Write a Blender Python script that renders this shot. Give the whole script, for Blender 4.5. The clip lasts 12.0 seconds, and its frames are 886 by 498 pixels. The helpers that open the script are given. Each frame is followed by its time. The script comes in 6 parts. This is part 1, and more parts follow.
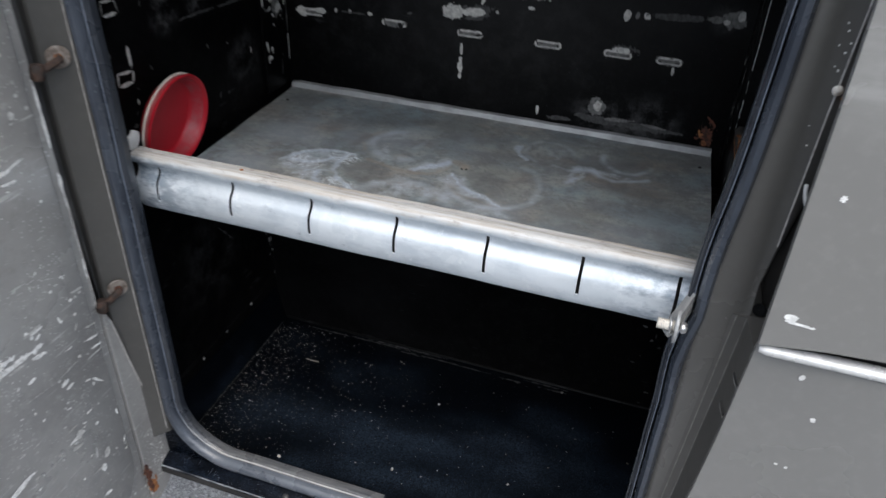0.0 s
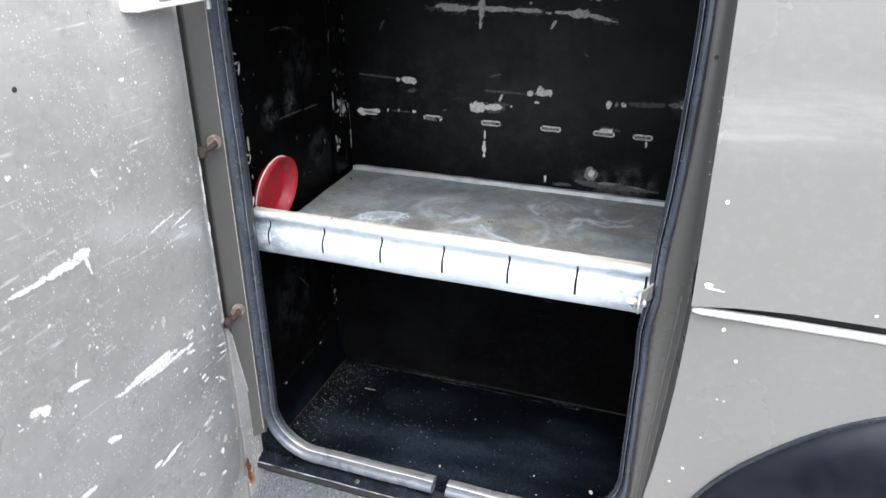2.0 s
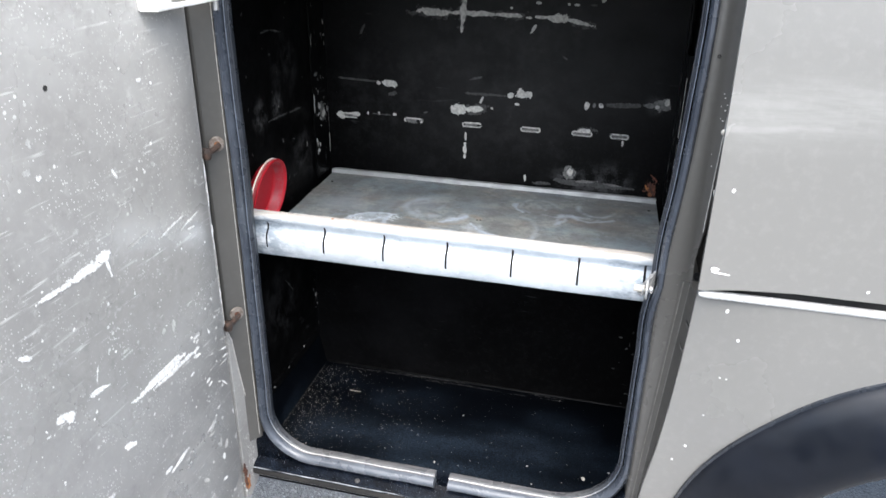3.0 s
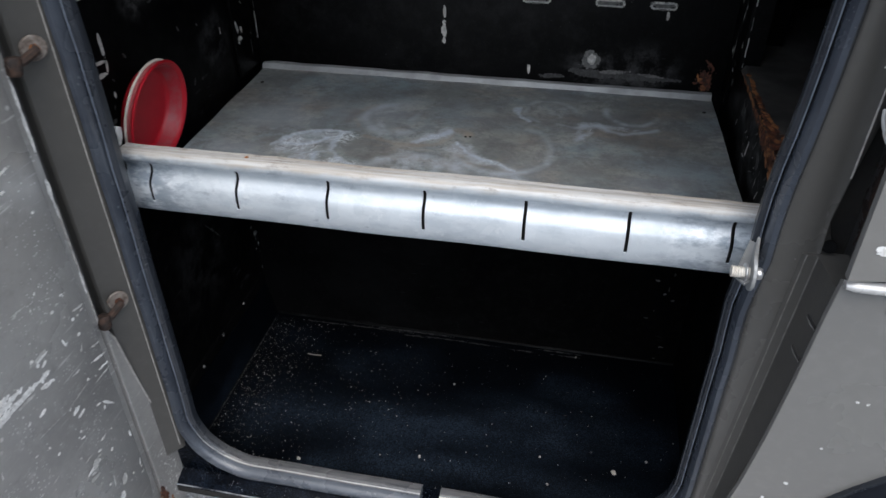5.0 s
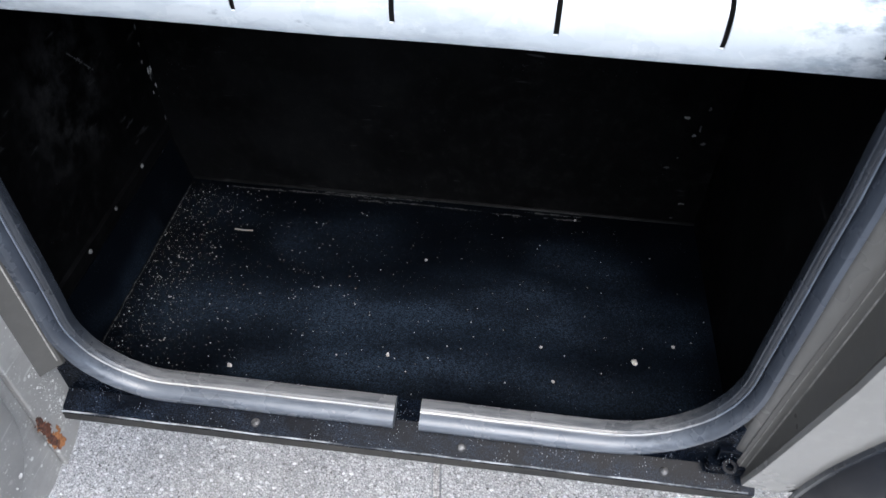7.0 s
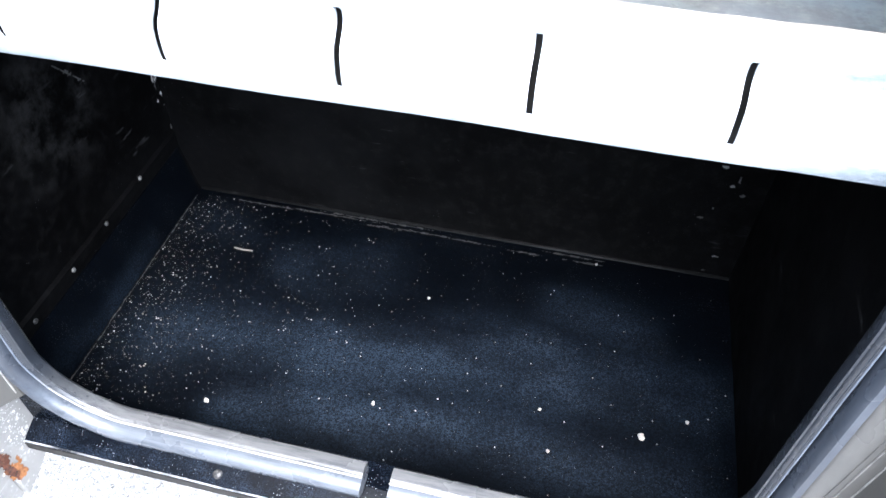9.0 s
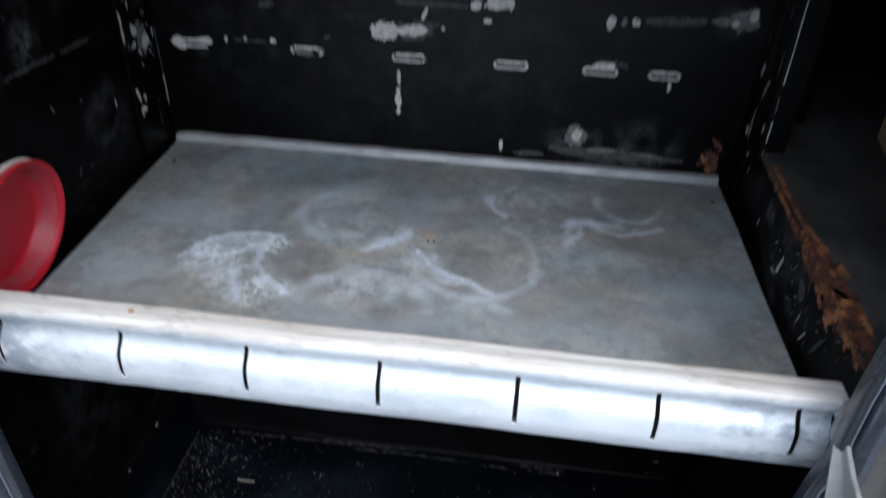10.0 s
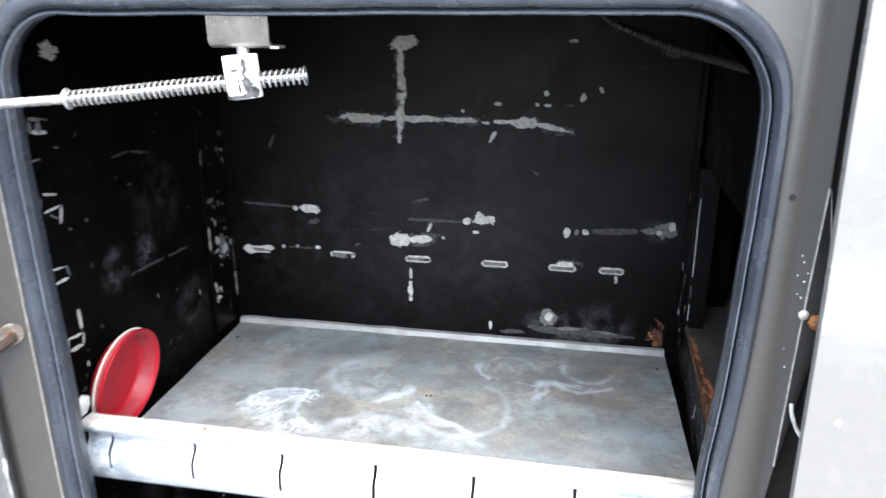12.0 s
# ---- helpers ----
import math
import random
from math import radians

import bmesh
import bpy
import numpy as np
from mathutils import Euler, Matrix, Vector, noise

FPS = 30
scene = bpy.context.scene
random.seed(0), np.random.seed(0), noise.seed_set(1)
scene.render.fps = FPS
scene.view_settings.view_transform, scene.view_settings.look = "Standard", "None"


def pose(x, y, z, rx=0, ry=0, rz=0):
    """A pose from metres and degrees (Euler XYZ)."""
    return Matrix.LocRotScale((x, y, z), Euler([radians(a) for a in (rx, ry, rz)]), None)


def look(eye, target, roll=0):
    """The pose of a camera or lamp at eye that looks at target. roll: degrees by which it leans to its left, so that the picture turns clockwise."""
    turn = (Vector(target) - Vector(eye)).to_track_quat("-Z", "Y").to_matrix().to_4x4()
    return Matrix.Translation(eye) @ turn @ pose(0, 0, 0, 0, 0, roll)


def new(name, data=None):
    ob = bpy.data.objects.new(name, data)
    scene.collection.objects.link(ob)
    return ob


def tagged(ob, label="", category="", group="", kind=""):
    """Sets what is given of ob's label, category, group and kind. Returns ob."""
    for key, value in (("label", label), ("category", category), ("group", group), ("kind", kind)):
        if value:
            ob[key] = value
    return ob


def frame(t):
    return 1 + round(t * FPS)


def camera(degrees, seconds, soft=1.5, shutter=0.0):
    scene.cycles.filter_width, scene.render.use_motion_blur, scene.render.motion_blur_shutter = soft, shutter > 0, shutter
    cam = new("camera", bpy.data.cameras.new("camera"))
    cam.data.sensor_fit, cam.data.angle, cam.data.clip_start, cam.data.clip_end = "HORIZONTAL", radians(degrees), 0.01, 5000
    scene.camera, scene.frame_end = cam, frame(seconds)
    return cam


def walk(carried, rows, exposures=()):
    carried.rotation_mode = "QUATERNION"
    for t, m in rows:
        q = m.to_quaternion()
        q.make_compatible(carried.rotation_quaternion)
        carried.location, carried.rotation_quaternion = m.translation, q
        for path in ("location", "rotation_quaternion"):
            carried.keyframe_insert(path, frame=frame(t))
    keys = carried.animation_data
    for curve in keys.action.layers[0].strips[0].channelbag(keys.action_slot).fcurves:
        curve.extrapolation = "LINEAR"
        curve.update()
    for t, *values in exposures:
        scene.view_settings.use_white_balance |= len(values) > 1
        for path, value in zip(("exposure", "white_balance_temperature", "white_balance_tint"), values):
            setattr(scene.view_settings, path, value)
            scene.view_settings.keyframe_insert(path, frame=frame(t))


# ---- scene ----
cam = camera(62.6, 12.0, shutter=0.45)
PATH = [
    (0, (0.245, -0.61, 1.338), (-0.251, 0.983, 0.235), 2.6),
    (0.5, (0.323, -0.705, 1.36), (-0.336, 0.902, 0.369), 1.8),
    (1, (0.381, -0.8, 1.382), (-0.341, 0.823, 0.464), 1.7),
    (1.5, (0.384, -0.87, 1.392), (-0.353, 0.763, 0.502), 1.0),
    (2, (0.327, -0.913, 1.403), (-0.279, 0.785, 0.539), -0.1),
    (2.5, (0.263, -0.962, 1.408), (-0.256, 0.792, 0.598), -0.0),
    (3, (0.23, -0.975, 1.397), (-0.194, 0.79, 0.555), 1.0),
    (3.2, (0.22, -0.963, 1.39), (-0.182, 0.798, 0.533), 1.6),
    (4.8, (0.146, -0.632, 1.314), (-0.189, 0.983, 0.183), 0.4),
    (5, (0.145, -0.599, 1.306), (-0.188, 1.003, 0.156), -0.3),
    (5.5, (0.121, -0.547, 1.276), (-0.16, 1.024, 0.071), -1.3),
    (6, (0.098, -0.514, 1.216), (-0.078, 0.997, -0.083), 0.1),
    (6.5, (0.076, -0.475, 1.161), (-0.097, 0.983, -0.197), -0.1),
    (7, (0.079, -0.412, 1.122), (-0.066, 0.985, -0.302), 1.5),
    (7.1, (0.084, -0.397, 1.125), (-0.073, 0.987, -0.311), 2.1),
    (7.2, (0.1, -0.367, 1.112), (-0.09, 0.998, -0.337), 1.7),
    (9, (0.126, -0.309, 1.123), (-0.171, 1.024, -0.338), 0.9),
    (9.5, (0.112, -0.324, 1.213), (-0.121, 1.145, -0.124), 2.4),
    (10, (0.092, -0.376, 1.302), (-0.109, 1.263, 0.174), 1.6),
    (10.5, (0.061, -0.457, 1.364), (-0.072, 1.34, 0.498), 2.0),
    (11, (0.051, -0.532, 1.375), (-0.05, 1.325, 0.638), 0.9),
    (11.5, (0.073, -0.553, 1.384), (-0.026, 1.319, 0.686), 0.7),
    (12, (0.192, -0.597, 1.379), (-0.18, 1.262, 0.743), -0.2),
]
STOPS = ((0.0, 0.46, 6150), (0.5, 0.81, 6200), (1.0, 1.01, 6200), (2.0, 1.6, 6250), (3.2, 1.63, 6250), (5.0, 0.34, 6100), (6.0, 0.24, 6050), (6.5, 0.34, 6000), (7.0, 1.3, 6000), (7.2, 1.45, 5900), (9.0, 2.6, 5850), (9.5, 1.48, 5800), (10.0, 0.88, 5800), (10.5, 0.88, 5800), (11.0, 1.8, 5900), (11.5, 2.17, 6000), (12.0, 2.33, 6150))
EXPOSURES = [(t, stops, kelvin, 8) for t, stops, kelvin in STOPS]
walk(cam, [(t, look(eye, target, roll)) for t, eye, target, roll in PATH], EXPOSURES)

# ---- world and sun ----
SUN_UP, SUN_SIDE = 60.0, 160.0
world = bpy.data.worlds.new("sky")
scene.world = world
world.use_nodes = True
wn, wl = world.node_tree.nodes, world.node_tree.links
sky = wn.new("ShaderNodeTexSky")
sky.sky_type = "NISHITA"
sky.sun_disc = False
sky.sun_elevation, sky.sun_rotation = radians(SUN_UP), radians(SUN_SIDE)
sky.dust_density, sky.ozone_density = 4.0, 1.0
wn["Background"].inputs["Strength"].default_value = 0.15
wl.new(sky.outputs["Color"], wn["Background"].inputs["Color"])
sun = new("sun", bpy.data.lights.new("sun", "SUN"))
sun.data.energy, sun.data.angle, sun.data.color = 2.2, radians(90), (1.0, 0.985, 0.96)
sd = Vector((math.sin(radians(SUN_SIDE)) * math.cos(radians(SUN_UP)), math.cos(radians(SUN_SIDE)) * math.cos(radians(SUN_UP)), math.sin(radians(SUN_UP))))
sun.matrix_world = look(sd * 10, (0, 0, 0))


# ---- materials ----
class Mat:
    """A node material under construction."""

    def __init__(self, name, rough=0.5, metal=0.0, spec=0.5):
        self.m = bpy.data.materials.new(name)
        self.m.use_nodes = True
        self.n, self.l = self.m.node_tree.nodes, self.m.node_tree.links
        self.b = self.n["Principled BSDF"]
        self.b.inputs["Roughness"].default_value = rough
        self.b.inputs["Metallic"].default_value = metal
        self.b.inputs["Specular IOR Level"].default_value = spec
        self.co = self.n.new("ShaderNodeTexCoord").outputs["Object"]
        geo = self.n.new("ShaderNodeNewGeometry")
        self.pos = geo.outputs["Position"]
        self.island = geo.outputs["Random Per Island"]

    def put(self, socket, value):
        if isinstance(value, bpy.types.NodeSocket):
            self.l.new(value, socket)
        elif isinstance(value, tuple) and len(value) == 3 and socket.type == "RGBA":
            socket.default_value = (*value, 1)
        else:
            socket.default_value = value

    def stretch(self, vec, scale, turn=0.0, shift=(0, 0, 0), tip=0.0):
        k = self.n.new("ShaderNodeMapping")
        self.put(k.inputs["Vector"], vec)
        k.inputs["Scale"].default_value = scale
        k.inputs["Rotation"].default_value = (tip, 0, turn)
        k.inputs["Location"].default_value = shift
        return k.outputs["Vector"]

    def noise(self, scale, detail=4, rough=0.55, vec=None, warp=0.0):
        k = self.n.new("ShaderNodeTexNoise")
        self.put(k.inputs["Vector"], vec or self.pos)
        k.inputs["Scale"].default_value, k.inputs["Detail"].default_value = scale, detail
        k.inputs["Roughness"].default_value, k.inputs["Distortion"].default_value = rough, warp
        return k.outputs["Fac"]

    def voronoi(self, scale, feature="F1", out="Distance", vec=None, jitter=1.0):
        k = self.n.new("ShaderNodeTexVoronoi")
        k.feature = feature
        self.put(k.inputs["Vector"], vec or self.pos)
        k.inputs["Scale"].default_value, k.inputs["Randomness"].default_value = scale, jitter
        return k.outputs[out]

    def ramp(self, fac, lo, hi, a=0.0, b=1.0):
        k = self.n.new("ShaderNodeMapRange")
        k.interpolation_type = "SMOOTHSTEP"
        for i, v in enumerate((fac, lo, hi, a, b)):
            self.put(k.inputs[i], v)
        return k.outputs["Result"]

    def math(self, op, a, b=0.0):
        k = self.n.new("ShaderNodeMath")
        k.operation = op
        self.put(k.inputs[0], a)
        self.put(k.inputs[1], b)
        return k.outputs[0]

    def mix(self, fac, a, b):
        k = self.n.new("ShaderNodeMix")
        k.data_type = "RGBA"
        self.put(k.inputs[0], fac)
        self.put(k.inputs[6], a)
        self.put(k.inputs[7], b)
        return k.outputs[2]

    def away(self, point, squash=(1, 1, 1)):
        """Distance from a point of the world."""
        s = self.n.new("ShaderNodeVectorMath")
        s.operation = "SUBTRACT"
        self.put(s.inputs[0], self.pos)
        s.inputs[1].default_value = point
        k = self.n.new("ShaderNodeVectorMath")
        k.operation = "MULTIPLY"
        self.l.new(s.outputs[0], k.inputs[0])
        k.inputs[1].default_value = squash
        d = self.n.new("ShaderNodeVectorMath")
        d.operation = "LENGTH"
        self.l.new(k.outputs[0], d.inputs[0])
        return d.outputs["Value"]

    def vmath(self, op, a, b=None, scale=None):
        k = self.n.new("ShaderNodeVectorMath")
        k.operation = op
        self.put(k.inputs[0], a)
        if b is not None:
            self.put(k.inputs[1], b)
        if scale is not None:
            self.put(k.inputs["Scale"], scale)
        return k.outputs["Value"] if op in ("DOT_PRODUCT", "LENGTH", "DISTANCE") else k.outputs["Vector"]

    def wobbly(self, scale, size):
        """Position pushed about by a coloured noise."""
        k = self.n.new("ShaderNodeTexNoise")
        self.put(k.inputs["Vector"], self.pos)
        k.inputs["Scale"].default_value, k.inputs["Detail"].default_value = scale, 5
        return self.vmath("ADD", self.pos, self.vmath("SCALE", self.vmath("SUBTRACT", k.outputs["Color"], (0.5, 0.5, 0.5)), scale=size))

    def strokes(self, vec, rows, soft=0.35):
        """Strength of the strongest of some soft strokes: two ends, half width, strength."""
        total = None
        for a, b, w, k in rows:
            a, b = Vector(a), Vector(b)
            along = b - a
            off = self.vmath("SUBTRACT", vec, tuple(a))
            t = self.math("MULTIPLY", self.vmath("DOT_PRODUCT", off, tuple(along)), 1 / max(1e-9, along.length_squared))
            t.node.use_clamp = True
            d = self.vmath("DISTANCE", off, self.vmath("SCALE", tuple(along), scale=t))
            f = self.ramp(d, w * soft, w * 1.25, k, 0)
            total = f if total is None else self.math("MAXIMUM", total, f)
        return total

    def color(self, v):
        self.put(self.b.inputs["Base Color"], v)

    def rough(self, v):
        self.put(self.b.inputs["Roughness"], v)

    def bump(self, height, strength, dist):
        k = self.n.new("ShaderNodeBump")
        k.inputs["Strength"].default_value, k.inputs["Distance"].default_value = strength, dist
        self.put(k.inputs["Height"], height)
        self.put(self.b.inputs["Normal"], k.outputs["Normal"])


def grey_paint(name, base, rough, dirt=0.5, flecks=0.0, streaks=(), spec=0.5):
    m = Mat(name, rough, spec=spec)
    big, fine = m.noise(5, 5), m.noise(90, 4)
    c = m.mix(m.ramp(big, 0.35, 0.7, 0, dirt), base, tuple(v * 0.72 for v in base))
    c = m.mix(m.ramp(fine, 0.45, 0.8, 0, 0.35), c, tuple(min(1, v * 1.25) for v in base))
    if flecks:
        cell = m.voronoi(75)
        keep = m.ramp(m.noise(13, 3), 0.52, 0.66)
        f = m.math("MULTIPLY", m.ramp(cell, 0.13, 0.2, 1, 0), keep)
        c = m.mix(m.math("MULTIPLY", f, flecks), c, (0.62, 0.62, 0.6))
        smear = m.ramp(m.noise(4, 5, 0.55, m.stretch(m.pos, (1, 0.7, 1.2))), 0.40, 0.75)
        c = m.mix(m.math("MULTIPLY", smear, flecks * 0.35), c, (0.50, 0.50, 0.485))
        scuff = m.ramp(m.noise(70, 6, 0.75, m.stretch(m.pos, (1, 1, 1.3), shift=(3, 8, 1))), 0.54, 0.70)
        c = m.mix(m.math("MULTIPLY", m.math("MULTIPLY", scuff, m.ramp(m.noise(8, 4, 0.6, m.stretch(m.pos, (1, 1, 1), shift=(1, 5, 2))), 0.40, 0.70)), flecks * 0.55), c, (0.56, 0.56, 0.545))
        dust = m.math("MULTIPLY", m.ramp(m.voronoi(230), 0.16, 0.26, 1, 0), m.ramp(m.noise(22, 4, 0.65, m.stretch(m.pos, (1, 1, 1), shift=(4, 7, 2))), 0.46, 0.62))
        c = m.mix(m.math("MULTIPLY", dust, flecks * 0.8), c, (0.70, 0.70, 0.68))
        for tip, k in ((0.5, 0.7), (-0.25, 0.5), (1.2, 0.35)):
            line = m.ramp(m.noise(85, 3, 0.6, m.stretch(m.pos, (1, 0.10, 1.7), tip=tip, shift=(0, tip * 9, 3))), 0.635, 0.70)
            c = m.mix(m.math("MULTIPLY", line, m.math("MULTIPLY", m.ramp(m.noise(11, 4, 0.6, m.stretch(m.pos, (1, 1, 1), shift=(tip * 5, 2, 4))), 0.46, 0.6), k * flecks)), c, (0.66, 0.66, 0.64))
        dark = m.ramp(m.noise(55, 5, 0.7, m.stretch(m.pos, (1, 1, 1), shift=(9, 1, 6))), 0.50, 0.74, 0, 0.35)
        c = m.mix(dark, c, tuple(v * 0.55 for v in base))
    if streaks:
        s = m.math("MULTIPLY", m.strokes(m.wobbly(12, 0.02), streaks, 0.0), m.ramp(m.noise(9, 5, 0.65, m.stretch(m.pos, (1, 1, 7))), 0.35, 0.65, 0.35, 1))
        c = m.mix(s, c, (0.6, 0.6, 0.58))
    m.color(c)
    m.rough(m.ramp(big, 0.3, 0.7, rough - 0.08, rough + 0.12))
    m.bump(m.noise(160, 3), 0.12, 0.001)
    return m.m


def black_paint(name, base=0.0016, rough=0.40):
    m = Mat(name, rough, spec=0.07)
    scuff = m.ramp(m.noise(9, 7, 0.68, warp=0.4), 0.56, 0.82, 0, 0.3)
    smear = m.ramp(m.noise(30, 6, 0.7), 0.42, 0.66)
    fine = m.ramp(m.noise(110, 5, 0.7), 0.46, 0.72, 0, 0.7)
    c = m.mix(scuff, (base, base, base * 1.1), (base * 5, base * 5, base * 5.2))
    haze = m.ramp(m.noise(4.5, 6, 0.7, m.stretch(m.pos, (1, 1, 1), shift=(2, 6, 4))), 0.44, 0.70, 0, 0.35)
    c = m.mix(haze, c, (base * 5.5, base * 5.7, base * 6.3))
    speck = m.math("MULTIPLY", m.ramp(m.voronoi(170), 0.05, 0.12, 1, 0), m.ramp(m.noise(16, 4, 0.6), 0.52, 0.68, 0, 0.55))
    c = m.mix(speck, c, (0.13, 0.13, 0.135))
    rub = m.math("MULTIPLY", m.ramp(m.noise(70, 3, 0.6, m.stretch(m.pos, (0.25, 0.25, 1.6), tip=0.3)), 0.64, 0.70), m.ramp(m.noise(7, 4, 0.6, m.stretch(m.pos, (1, 1, 1), shift=(8, 1, 2))), 0.52, 0.62, 0, 0.4))
    c = m.mix(rub, c, (0.06, 0.06, 0.062))
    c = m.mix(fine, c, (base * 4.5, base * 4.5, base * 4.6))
    # hand-sized dusty smudges: centre, radius, strength
    for p, r, k in (((-0.367, 0.212, 1.074), 0.030, 0.7), ((-0.367, 0.148, 1.072), 0.036, 0.6), ((-0.367, 0.31, 0.96), 0.06, 0.25), ((-0.367, 0.17, 0.70), 0.11, 0.14), ((-0.05, 0.437, 1.13), 0.2, 0.10), ((0.16, 0.437, 0.906), 0.06, 0.5), ((0.23, 0.437, 0.905), 0.06, 0.45), ((-0.24, 0.437, 1.05), 0.16, 0.08), ((0.08, 0.437, 1.02), 0.14, 0.08), ((0.305, 0.437, 1.075), 0.035, 0.35), ((-0.08, 0.437, 0.93), 0.12, 0.05), ((0.09, 0.437, 1.23), 0.12, 0.15), ((-0.367, 0.11, 0.93), 0.05, 0.3), ((-0.367, 0.25, 1.14), 0.08, 0.18), ((0.338, 0.2, 0.92), 0.10, 0.35)):
        c = m.mix(m.math("MULTIPLY", m.math("MULTIPLY", m.ramp(m.away(p), r * 0.3, r, 1, 0), smear), k), c, (0.12, 0.12, 0.122))
    # pale film on the upper back wall, coloured in instead of a sheen
    sheen_film = m.math("MULTIPLY", m.ramp(m.away((0.06, 0.437, 1.23), (0.75, 1, 1.0)), 0.06, 0.40, 1, 0), m.ramp(m.noise(5, 4, 0.55, m.stretch(m.pos, (1, 1, 1.4), shift=(6, 2, 1))), 0.30, 0.65, 0.45, 1.0))
    c = m.mix(m.math("MULTIPLY", sheen_film, 0.64), c, (0.044, 0.044, 0.045))
    m.color(c)
    m.rough(m.ramp(m.noise(14, 5), 0.3, 0.7, rough - 0.08, rough + 0.15))
    m.bump(m.noise(45, 5), 0.25, 0.0015)
    return m.m


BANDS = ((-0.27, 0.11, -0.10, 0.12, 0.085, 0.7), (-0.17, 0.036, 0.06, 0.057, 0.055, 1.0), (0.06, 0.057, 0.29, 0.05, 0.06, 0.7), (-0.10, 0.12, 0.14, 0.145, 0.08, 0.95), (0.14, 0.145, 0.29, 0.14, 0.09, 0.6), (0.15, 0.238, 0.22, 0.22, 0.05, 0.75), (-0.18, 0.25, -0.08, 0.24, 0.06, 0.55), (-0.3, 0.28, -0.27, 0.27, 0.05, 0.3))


def dust_or_sheen_black(name, streaks, high=0.457):
    """Black paint under thin misty bluish bands: floor dust, or a panel's painted sheen."""
    m = Mat(name, 0.45, spec=0.07)
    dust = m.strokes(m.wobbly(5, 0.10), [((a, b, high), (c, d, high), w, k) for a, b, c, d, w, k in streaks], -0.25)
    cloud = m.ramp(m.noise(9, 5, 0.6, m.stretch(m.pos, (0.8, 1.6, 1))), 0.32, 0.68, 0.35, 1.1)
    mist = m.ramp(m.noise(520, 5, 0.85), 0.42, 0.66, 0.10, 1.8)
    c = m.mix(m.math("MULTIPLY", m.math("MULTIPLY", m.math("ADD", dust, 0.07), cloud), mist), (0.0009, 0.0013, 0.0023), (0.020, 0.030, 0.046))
    grain = m.math("MULTIPLY", m.ramp(m.voronoi(420), 0.12, 0.22, 1, 0), m.ramp(m.noise(30, 4), 0.45, 0.65, 0, 0.4))
    c = m.mix(grain, c, (0.10, 0.115, 0.135))
    m.color(c)
    m.rough(m.ramp(dust, 0, 1, 0.36, 0.62))
    m.bump(m.noise(45, 5), 0.15, 0.0012)
    return m.m


def speckled(name):
    """Gloss black paint with pale dust specks and a bluish sky sheen coloured in."""
    m = Mat(name, 0.3, spec=0.07)
    patch = m.ramp(m.noise(16, 5, 0.65), 0.40, 0.62)
    sheen_film = m.math("MULTIPLY", m.ramp(m.noise(900, 3, 0.7), 0.42, 0.66), m.math("ADD", patch, 0.15))
    c = m.mix(sheen_film, (0.0016, 0.0023, 0.0040), (0.016, 0.024, 0.040))
    dot = m.math("MULTIPLY", m.ramp(m.voronoi(420), 0.10, 0.2, 1, 0), m.ramp(m.noise(60, 4), 0.44, 0.62))
    c = m.mix(m.math("MULTIPLY", dot, 0.85), c, (0.40, 0.43, 0.48))
    m.color(c)
    m.rough(m.ramp(sheen_film, 0, 1, 0.25, 0.5))
    m.bump(m.noise(600, 3, 0.7), 0.3, 0.0005)
    return m.m


def bare_metal(name, a, b, rough=0.6):
    m = Mat(name, rough)
    c = m.mix(m.ramp(m.noise(170, 4), 0.35, 0.65), a, b)
    c = m.mix(m.ramp(m.noise(420, 3), 0.55, 0.7, 0, 0.6), c, tuple(v * 0.35 for v in a))
    m.color(c)
    m.bump(m.noise(300, 3), 0.3, 0.0006)
    return m.m


def rust(name):
    m = Mat(name, 0.85)
    c = m.mix(m.ramp(m.noise(60, 5), 0.35, 0.65), (0.085, 0.027, 0.012), (0.40, 0.17, 0.062))
    m.color(m.mix(m.ramp(m.noise(220, 4), 0.5, 0.7, 0, 0.6), c, (0.03, 0.014, 0.008)))
    m.bump(m.noise(190, 5), 0.7, 0.002)
    return m.m


